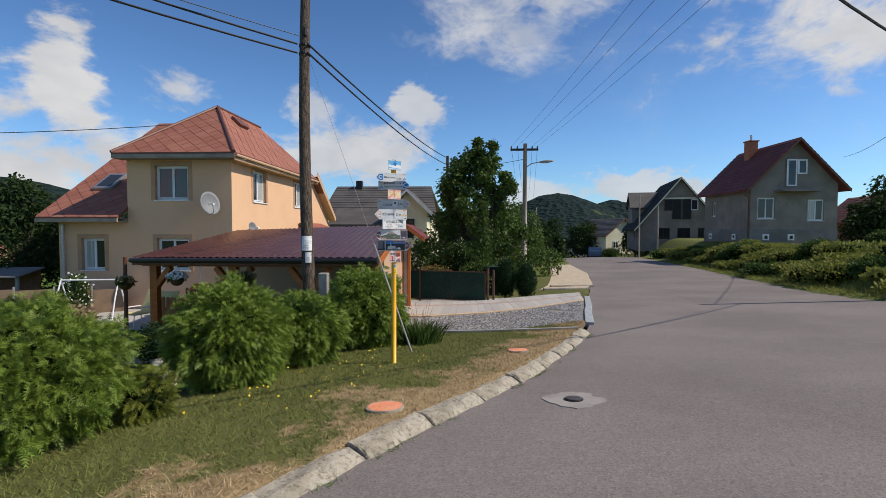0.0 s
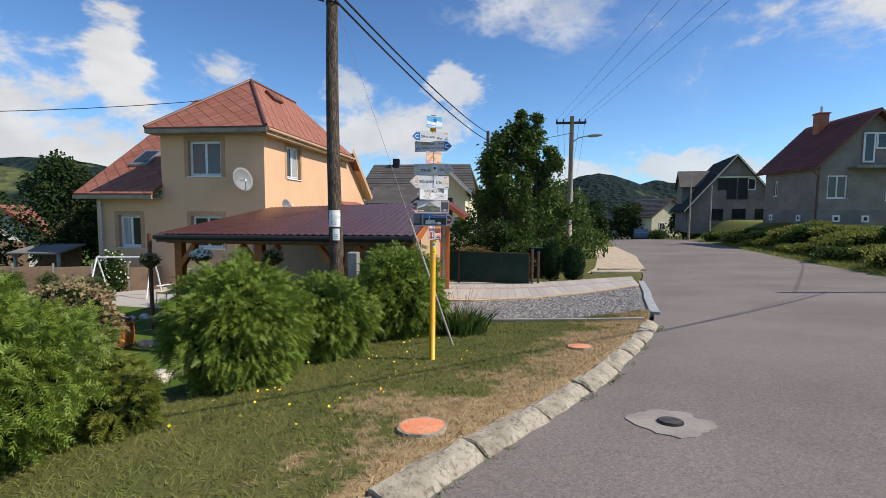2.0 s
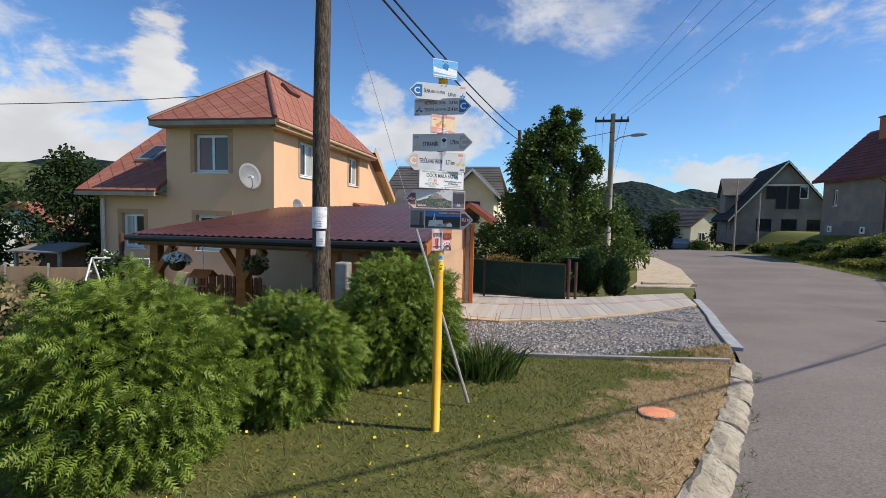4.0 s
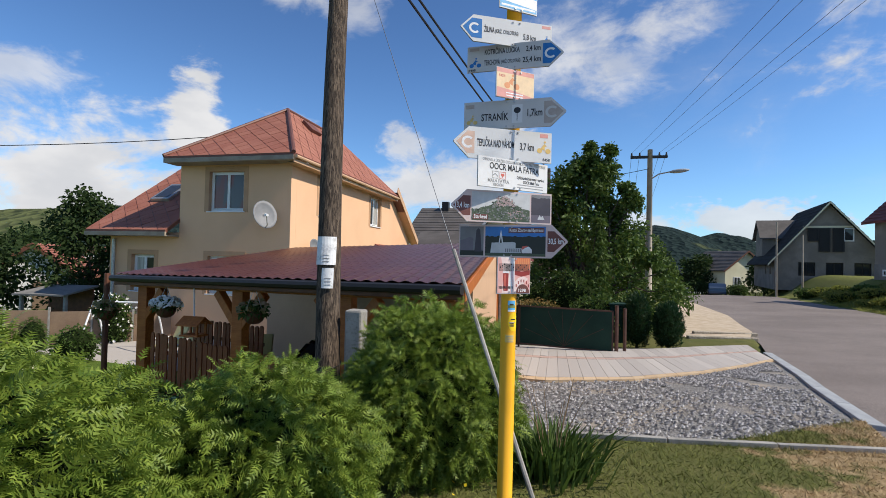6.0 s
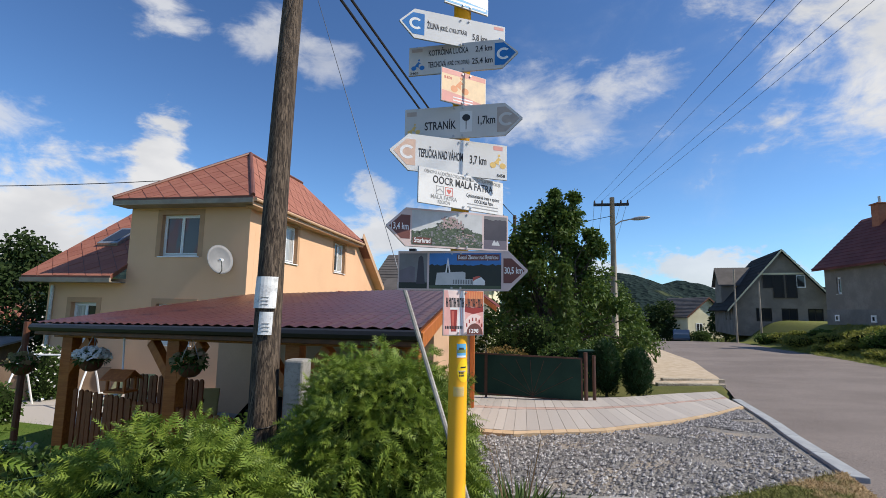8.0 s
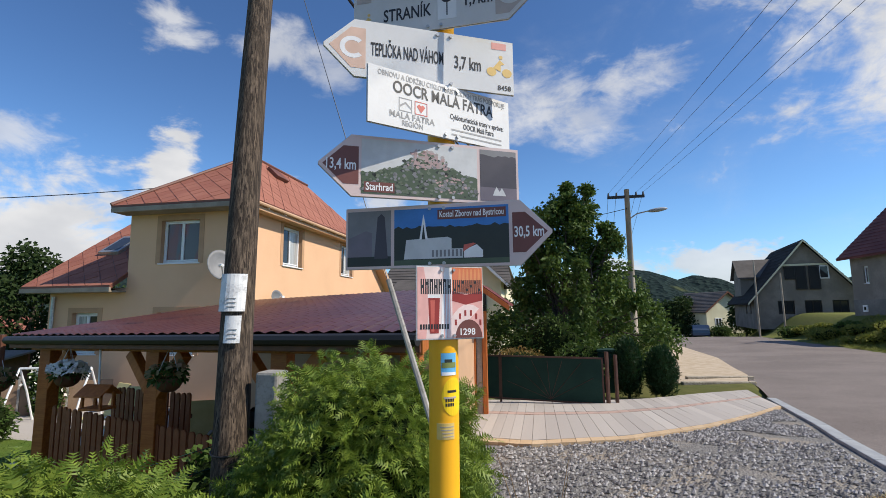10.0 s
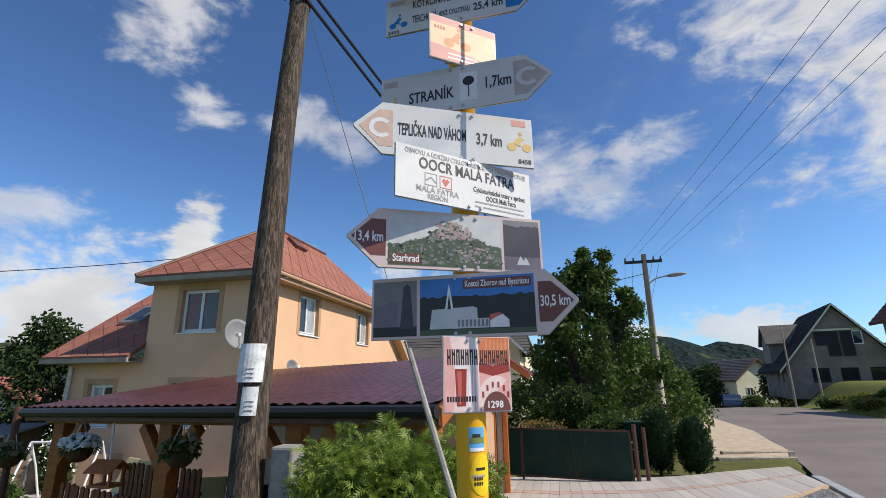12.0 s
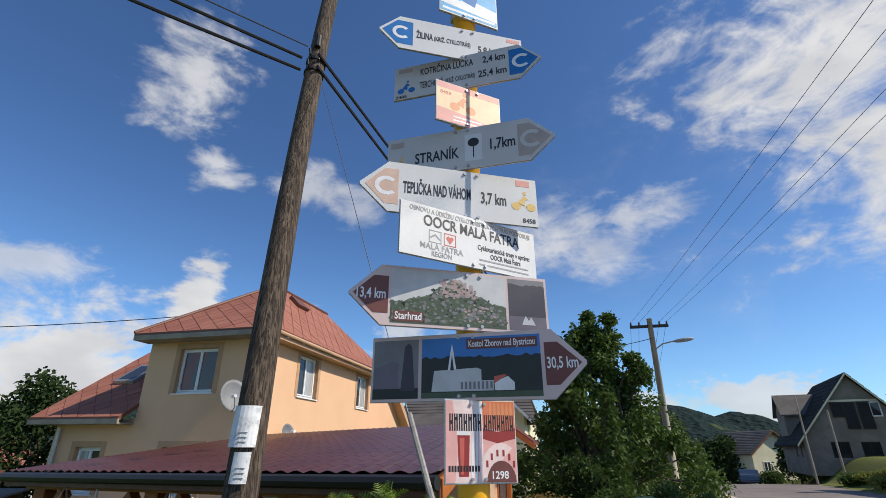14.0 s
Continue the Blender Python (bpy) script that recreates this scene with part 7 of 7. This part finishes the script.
# sidewalk beyond the drive, between the road and the front gardens
walkway = ribbon("pavement", [(3.3, 19.8), (4.6, 24), (6.2, 32), (8.2, 46)], [(5.3, 19.8), (6.9, 24), (8.6, 32), (10.0, 46)], np.arange(21.4, 44, 1.2), lambda x, y: base_z(x, y) + 0.012, M_SAND, 5)
tagged(new("pavement", walkway), "pale sandy concrete pavement beside the road", "pavement", kind="structure")
for k, (x, y) in enumerate(((5.0, 21.2), (5.6, 22.9))):
    ob = part("kerb_slab", boxed(-1.1, -0.11, -0.1, 1.1, 0.11, 0.06, 0.02), M_KERB)
    ob.matrix_world = pose(x, y, float(base_z(x, y)) + 0.01, 0, 0, 8)
    tagged(ob, "pale concrete slab across the verge", "kerb slab", "slabs across the verge")


# ---- other houses ----
def gabled(name, m, w, l, eave, ridge, z0, wall, roof_mat, label, over=0.5, base=None, base_h=1.0, trim=None, holes=(), side_holes=(), group=""):
    """A house with its gable towards -y and its ridge along y: origin at the near left corner."""
    h = thing(name, m, label, "house", group)
    fw = wall_bm(0, w, z0, eave, holes, 0.3)
    part("front_wall", fw, wall, h)
    g_ = bmesh.new()
    prism(g_, [(0, eave), (w, eave), (w / 2, ridge - 0.12)], 0.3)
    part("gable", g_, wall, h)
    lw = part("left_wall", wall_bm(-l, -0.303, z0, eave, [(-q[2], q[1], -q[0], q[3]) for q in side_holes], 0.3), wall, h)
    lw.matrix_local = pose(0, 0, 0, 0, 0, -90)
    part("right_wall", boxed(w - 0.3, 0.303, z0, w, l, eave), wall, h)
    part("rear_wall", boxed(0.3, l - 0.3, z0, w - 0.3, l, eave), wall, h)
    part("rear_gable", prism(bmesh.new(), [(0, eave), (w, eave), (w / 2, ridge - 0.12)], 0.3), wall, h).matrix_local = pose(0, l - 0.3, 0)
    part("floor", boxed(0.3, 0.3, z0, w - 0.3, l - 0.3, z0 + 0.2), M_DARK_METAL, h)
    k = (ridge - eave) / (w / 2)
    ez = eave - over * k
    for sg, nm in ((0, "roof"), (1, "roof")):
        xe, xr = (-over, w / 2) if sg == 0 else (w + over, w / 2)
        rf = part(nm, slab(bmesh.new(), [(xe, -over, ez), (xr, -over, ridge), (xr, l + over, ridge), (xe, l + over, ez)], 0.14), roof_mat, h)
        n = 14
        for i in range(n):
            a, b = i / n, (i + 1) / n
            pa, pb = Vector((xe, 0, ez)).lerp(Vector((xr, 0, ridge)), a), Vector((xe, 0, ez)).lerp(Vector((xr, 0, ridge)), b)
            nr = Vector((-(pb.z - pa.z), 0, (pb.x - pa.x)))
            nr = nr.normalized() * (1 if nr.z > 0 else -1)
            bm = slab(bmesh.new(), [pa + Vector((0, -over - 0.01, 0)) + nr * 0.06, pa + Vector((0, l + over, 0)) + nr * 0.06, pb + Vector((0, l + over, 0)) + nr * 0.02, pb + Vector((0, -over - 0.01, 0)) + nr * 0.02], 0.03)
            part("tile_course", bm, roof_mat, rf)
        bb = slab(bmesh.new(), [(xe, -over - 0.05, ez + 0.02), (xr, -over - 0.05, ridge + 0.02), (xr, -over - 0.012, ridge + 0.02), (xe, -over - 0.012, ez + 0.02)], 0.24)
        part("bargeboard", bb, trim or M_TIMBER_DK, h)
    if base:
        part("base", boxed(-0.04, -0.04, z0 - 0.6, w + 0.04, l, z0 + base_h), base, h)
    return h


# unfinished grey house on the bank
G3 = (23.7, 39.9, 0.0)
Z3 = 0.45
hs = [(0.55, 2.95, 1.95, 4.7), (4.55, 2.8, 5.85, 4.55)]
g3 = gabled("grey_house", pose(*G3), 6.9, 7.6, 5.95, 9.5, Z3 + 0.3, M_GREYWALL, M_ROOF_RED, "unfinished grey rendered house with a dark red roof", 0.6, M_GREYWALL2, 1.35, M_TIMBER_DK, hs, [(5.6, 3.3, 6.15, 4.6)])
window(g3, pose(0.55, 0, 2.95), 1.4, 1.75, 2, [M_GLASS, M_GLASS], False, 0.1)
window(g3, pose(4.55, 0, 2.8), 1.3, 1.75, 2, [M_CURTAIN, M_GLASS], False, 0.1)
window(g3, pose(0, 6.15, 3.3, 0, 0, -90), 0.55, 1.3, 1, [M_GLASS], False, 0.1)
window(g3, pose(2.75, -0.16, 5.62), 0.8, 2.2, 1, [M_GLASS], False, 0.02, False)
window(g3, pose(3.6, -0.16, 6.6), 0.75, 1.2, 1, [M_GLASS], False, 0.02, False)
part("balcony_slab", boxed(1.9, -1.0, 5.15, 5.0, 0.0, 5.32, 0.01), M_GREYWALL2, g3)
for x in (1.0, 3.0):
    window(g3, pose(x, -0.13, Z3 + 0.75), 0.5, 0.5, 1, [M_GLASS], False, 0.02, False)
for y in (2.0, 6.0):
    window(g3, pose(-0.13, y + 0.5, Z3 + 0.75, 0, 0, -90), 0.5, 0.5, 1, [M_GLASS], False, 0.02, False)
ch = part("chimney", boxed(2.35, 4.6, 7.6, 3.15, 5.4, 10.1, 0.02), M_BRICK, g3, "orange brick chimney")
part("cap", boxed(2.27, 4.52, 10.1, 3.23, 5.48, 10.2, 0.01), M_BRICK, ch)
part("flue", tubed([(2.75, 5.0, 10.2), (2.75, 5.0, 10.75)], 0.1, 8), M_STEEL, ch)
part("downpipe", tubed([(-0.6, 0.0, 5.35), (-0.55, 0.05, 5.05), (-0.1, 0.1, 4.7), (-0.1, 0.1, 1.4)], 0.05, 7), M_TIMBER_DK, g3)

# second grey house with the steep black roof
Z2 = -0.25
g2 = gabled("grey_house", pose(22.9, 63.2, 0, 0, 0, -11), 9.6, 12.0, 2.9, 8.75, Z2 - 0.5, M_GREYWALL, M_ROOF_BLACK, "unfinished grey house with a steep black roof", 0.7, None, 1, M_PALEWALL,
            [(2.2, 0.85, 3.7, 2.3), (4.6, 0.85, 6.1, 2.3), (7.0, 0.85, 8.4, 2.3)], [(1.6, 0.9, 2.3, 2.2), (4.0, 0.9, 4.7, 2.2)])
for x, w in ((2.2, 1.5), (4.6, 1.5), (7.0, 1.4)):
    window(g2, pose(x, 0, 0.85), w, 1.45, 2, [M_GLASS], False, 0.15, False, M_DARK_METAL)
for x, z, w, h in ((3.0, 4.55, 1.0, 1.4), (3.95, 3.45, 1.0, 2.5), (5.15, 3.45, 1.0, 2.5), (6.05, 4.55, 0.9, 1.4)):
    window(g2, pose(x, -0.16, z), w, h, 1, [M_GLASS], False, 0.02, False, M_DARK_METAL if x < 6 else M_WHITE)
part("gable_beam", boxed(2.6, -0.1, 6.0, 7.0, 0.0, 6.2), M_PALEWALL, g2)
for y in (2.3, 4.7):
    window(g2, pose(0, y, 0.9, 0, 0, -90), 0.7, 1.3, 1, [M_GLASS], False, 0.15, False, M_DARK_METAL)
dm = part("dormer", prism(bmesh.new(), [(0, 3.0), (4.2, 3.0), (4.2, 5.6), (2.1, 7.4), (0, 5.6)], 3.6), M_GREYWALL, g2)
dm.matrix_local = pose(-0.1, 10.2, 0, 0, 0, -90)
for sg in (0, 1):
    part("dormer_roof", slab(bmesh.new(), [(-0.45, 8.1, 7.5), (3.9, 8.1, 7.5), (3.9, 8.1 + (2.6 if sg else -2.6), 5.2), (-0.45, 8.1 + (2.6 if sg else -2.6), 5.2)], 0.15), M_ROOF_GREY, g2)

# dark-roofed house behind the carport
h2 = thing("dark_roof_house", (0, 0, 0), "pale yellow house with dark grey-brown roofs", "house")
part("main_wall", boxed(-10.4, 36.4, -1.6, -2.4, 46, 3.3), M_PALEWALL, h2)
rf = part("roof", slab(slab(bmesh.new(), [(-11.0, 35.9, 3.1), (-1.9, 35.9, 3.1), (-2.6, 39.5, 5.65), (-10.6, 39.5, 5.65)], 0.15), [(-10.6, 39.5, 5.65), (-2.6, 39.5, 5.65), (-1.9, 46.5, 3.1), (-11.0, 46.5, 3.1)], 0.15), M_ROOF_GREY, h2)
for k in range(12):
    a, b = k / 12, (k + 1) / 12
    part("tile_course", slab(bmesh.new(), [Vector((-11.0 + 0.4 * a, 35.88 + 3.6 * a, 3.16 + 2.55 * a)), Vector((-1.9 - 0.7 * a, 35.88 + 3.6 * a, 3.16 + 2.55 * a)), Vector((-1.9 - 0.7 * b, 35.88 + 3.6 * b, 3.12 + 2.55 * b)), Vector((-11.0 + 0.4 * b, 35.88 + 3.6 * b, 3.12 + 2.55 * b))], 0.04), M_ROOF_GREY, rf)
part("front_gable", prism(bmesh.new(), [(-5.3, -1.6), (-2.5, -1.6), (-2.5, 3.4), (-3.9, 4.75), (-5.3, 3.4)], 3.0), M_PALEWALL, h2).matrix_local = pose(0, 33.6, 0)
for sg in (-1, 1):
    part("gable_roof", slab(bmesh.new(), [(-3.9, 33.1, 4.95), (-3.9, 37.5, 4.95), (-3.9 + sg * 1.85, 37.5, 3.15), (-3.9 + sg * 1.85, 33.1, 3.15)], 0.13), M_ROOF_GREY, h2)
    part("bargeboard", slab(bmesh.new(), [(-3.9, 33.05, 4.93), (-3.9, 33.09, 4.93), (-3.9 + sg * 1.88, 33.09, 3.1), (-3.9 + sg * 1.88, 33.05, 3.1)], 0.2), M_WHITE, h2)
part("lower_roof", slab(bmesh.new(), [(-9.8, 33.6, 2.4), (-5.3, 33.6, 2.4), (-5.3, 36.4, 3.6), (-9.8, 36.4, 3.6)], 0.15), M_ROOF_GREY, h2)
window(h2, pose(-4.4, 33.5, 1.4), 1.0, 1.4, 2, [M_GLASS], False, 0.02, True, M_DARK_METAL)
window(h2, pose(-9.3, 36.3, 0.6), 1.6, 1.9, 2, [M_GLASS], False, 0.02, True, M_DARK_METAL)
part("chimney", boxed(-8.9, 39.0, 5.3, -8.4, 39.5, 6.1, 0.01), M_DARK_METAL, h2)

# small houses far down the street and beyond the yard
for m, w, l, e, r_, wall, rm, lab in (
        (pose(24.5, 84, -2.2, 0, 0, 20), 7, 9, 3.6, 6.3, M_PALEWALL, M_ROOF_GREY, "small yellow house far down the street"),
        (pose(9.5, 118, -5.5, 0, 0, -15), 9, 10, 4, 8.0, M_WHITEWALL, M_ROOF, "far white house with an orange-red roof"),
        (pose(30, 128, -5.0, 0, 0, 10), 9, 10, 3.5, 7.5, M_WHITEWALL, M_ROOF_GREY, "far pale house with a grey roof"),
        (pose(-4, 140, -6, 0, 0, 30), 9, 10, 4, 7.5, M_WHITEWALL, M_ROOF_RED, "far house with a dark red roof"),
        (pose(-62, 52, -3, 0, 0, 40), 8, 9, 3, 5.4, M_WHITEWALL, M_ROOF, "far cottage with an orange-red roof behind the yard"),
        (pose(38.5, 47, 0.3, 0, 0, -5), 5, 6, 3.0, 5.2, M_BRICK, M_ROOF, "low outbuilding with a red roof behind the grey house")):
    hh = gabled("far_house", m, w, l, e, r_, 0.0, wall, rm, lab, 0.5, group="far houses")
    for x in (0.2, 0.62):
        window(hh, pose(w * x, -0.06, 1.0), 1.1, 1.3, 2, [M_GLASS], False, 0.01, False)


# ---- things in the yard ----
sw = thing("garden_swing", pose(-13.2, 15.6, gz(-13.2, 15.6), 0, 0, 12), "white tubular garden swing frame on the patio", "garden swing")
part("top_bar", tubed([(-0.95, 0, 1.55), (0.95, 0, 1.55)], 0.028, 8), M_WHITE, sw)
for x in (-0.95, 0.95):
    for y in (-0.6, 0.6):
        part("leg", tubed([(x, 0, 1.55), (x, y * 0.5, 0.9), (x, y, 0)], 0.026, 8), M_WHITE, sw)
    part("foot_bar", tubed([(x, -0.65, 0.03), (x, 0.65, 0.03)], 0.026, 8), M_WHITE, sw)
patio = slab(bmesh.new(), [(-15.4, 14.3, -1.27), (-8.6, 12.9, -1.19), (-8.6, 17.86, -1.19), (-15.4, 17.86, -1.27)], 0.3)
tagged(part("patio", patio, M_PAVER), "pale concrete patio before the house", "patio", kind="structure")
M_YCHAIR = material("pale_yellow_cushion", mottled((0.72, 0.58, 0.26), (0.66, 0.52, 0.22), 4), 0.8)


def lounge_chair():
    t = thing("garden_chair", pose(-10.6, 14.4, -1.2, 0, 0, -20), "pale yellow reclining garden chair on the patio", "garden chair", "yellow garden chairs")
    part("seat", boxed(-0.27, -0.3, 0.38, 0.27, 0.3, 0.44, 0.02), M_YCHAIR, t)
    part("backrest", boxed(-0.27, -0.03, 0, 0.27, 0.03, 0.8, 0.02), M_YCHAIR, t).matrix_local = pose(0, 0.3, 0.4, -24)
    for x in (-0.25, 0.25):
        for y in (-0.28, 0.28):
            part("leg", tubed([(x, y, 0.4), (x, y * 1.15, 0)], 0.016, 6), M_WHITE, t)
        part("armrest", boxed(x - 0.03, -0.28, 0.6, x + 0.03, 0.3, 0.63, 0.008), M_WHITE, t)
    return t


ch0 = lounge_chair()
copy_thing(ch0, pose(-9.4, 14.0, -1.2, 0, 0, 15))
copy_thing(ch0, pose(-6.6, 12.6, -1.2, 0, 0, 25))
bar = thing("wooden_barrel", (-7.0, 8.2, gz(-7.0, 8.2) - 0.02), "brown wooden barrel planter with dark hoops", "barrel")
for k in range(14):
    a = k * 2 * math.pi / 14
    bm = bmesh.new()
    rings = []
    for z, r in ((0, 0.2), (0.14, 0.235), (0.3, 0.245), (0.46, 0.235), (0.58, 0.205)):
        rings.append([bm.verts.new((rr2 * math.cos(b), rr2 * math.sin(b), z)) for rr2, b in ((r, a - 0.21), (r, a + 0.21), (r - 0.03, a + 0.21), (r - 0.03, a - 0.21))])
    for p, q in zip(rings, rings[1:]):
        for j in range(4):
            bm.faces.new((p[j], p[(j + 1) % 4], q[(j + 1) % 4], q[j]))
    bm.faces.new(rings[-1])
    part("stave", bm, M_TIMBER, bar)
for z in (0.1, 0.48):
    part("hoop", tubed([(0.246 * math.cos(a), 0.246 * math.sin(a), z) for a in np.linspace(0, 6.29, 20)], 0.012, 5), M_DARK_METAL, bar)
part("rim", disc_bm(0.21, 0.03, 18), M_DARK_METAL, bar).matrix_local = pose(0, 0, 0.56)


def rock(x, y, s, seed):
    bm = bmesh.new()
    bmesh.ops.create_icosphere(bm, subdivisions=2, radius=1)
    for v in bm.verts:
        f = 1 + 0.35 * noise.noise(v.co * 1.4 + Vector((seed, 0, 0)))
        v.co = Vector((v.co.x * s * f, v.co.y * s * 0.8 * f, v.co.z * s * 0.6 * f))
    ob = part("garden_rock", bm, M_ROCK)
    ob.matrix_world = pose(x, y, gz(x, y) + s * 0.25, 0, 0, seed * 40)
    tagged(ob, "pale rounded border stone in the yard", "rock", "border stones round the garden bed")


rk = random.Random(5)
for k in range(34):
    f = k / 33
    a = radians(200 - 240 * f)
    rock(-6.4 + 1.7 * math.cos(a) + rk.uniform(-0.1, 0.1), 6.6 + 1.9 * math.sin(a) + rk.uniform(-0.1, 0.1), rk.uniform(0.10, 0.2), k)
for k in range(14):
    rock(-12.6 + 0.25 * k + rk.uniform(-0.1, 0.1), 11.6 + 0.5 * math.sin(k * 0.5), rk.uniform(0.08, 0.18), 50 + k)
fen = thing("metal_fence", (0, 0, 0), "brown sheet metal fence panels behind the lawn", "fence")
for k in range(9):
    x = -21.5 + k * 0.98
    y = 12.2 + k * 0.62
    ob = part("panel", boxed(-0.55, -0.02, 0.08, 0.55, 0.02, 1.15, 0.005), M_PLINTH, fen)
    ob.matrix_local = pose(x, y, gz(x, y), 0, 0, 32)
    part("fence_post", boxed(-0.61, -0.03, -0.1, -0.555, 0.03, 1.3), M_CONC, ob)
shed = gabled("shed", pose(-30.0, 23.0, -1.9, 0, 0, 35), 4.0, 4.5, 2.4, 4.0, 0.0, M_WHITEWALL, M_ROOF, "small white shed with an orange tiled roof", 0.35)
part("doorway", boxed(2.0, -0.04, 0.0, 3.2, -0.005, 1.9), M_PLINTH, shed, "dark brown door")
sh2 = gabled("shed", pose(-34, 17.5, -1.9, 0, 0, 55), 5.0, 6, 2.3, 3.3, 0.0, M_PALEWALL, M_ROOF, "low cream outbuilding with a red metal roof", 0.5)
part("doorway", boxed(1.0, -0.04, 0.0, 2.0, -0.005, 1.9), M_PLINTH, sh2, "brown door")
t = thing("lean_to", pose(-19.6, 17.2, -1.6, 0, 0, 8), "dark weathered wooden lean-to beside the house", "shed")
for x in (0, 1.75):
    part("post", boxed(x, 0, 0, x + 0.1, 0.1, 1.7), M_CONC, t)
part("wall", boxed(0.0, 1.2, 0, 1.85, 1.28, 1.9), M_TIMBER_DK, t)
part("roof", slab(bmesh.new(), [(-0.1, -0.2, 1.72), (1.95, -0.2, 1.72), (1.95, 1.4, 1.98), (-0.1, 1.4, 1.98)], 0.06), M_GREYWALL2, t)
tarp = thing("tarpaulin", (-31.5, 20.2, -1.8), "bright blue tarpaulin over a stack", "tarpaulin")
bm = bmesh.new()
bmesh.ops.create_grid(bm, x_segments=10, y_segments=10, size=1.0)
for v in bm.verts:
    v.co.z = 0.95 * (1 - max(abs(v.co.x), abs(v.co.y)) ** 4) + 0.08 * noise.noise(v.co * 3)
part("sheet", bm, ink("blue_tarpaulin", (0.05, 0.25, 0.7)), tarp, smooth=True)
pc = thing("car", pose(17.2, 63, float(base_z(17.2, 63)) - 0.1, 0, 0, 75), "dark blue car parked far down the street", "car")
bm = prism(bmesh.new(), prof, 1.66)
bmesh.ops.bevel(bm, geom=list(bm.edges), offset=0.07, segments=2, affect="EDGES")
part("body", bm, material("blue_car_paint", (0.03, 0.05, 0.09), 0.3, 0.3, coat=0.7), pc).matrix_local = pose(0, -0.83, 0)
for y in (-0.842, 0.832):
    part("side_window", prism(bmesh.new(), [(0.85, 0.97), (0.4, 1.33), (0.1, 1.38), (-1.15, 1.38), (-1.5, 1.02)], 0.012), M_GLASS, pc).matrix_local = pose(0, y, 0)
for x in (-1.3, 1.28):
    for y in (-0.8, 0.8):
        part("wheel", disc_bm(0.31, 0.1, 16), M_CABLE, pc).matrix_local = pose(x, y, 0.31, 90 if y < 0 else -90)
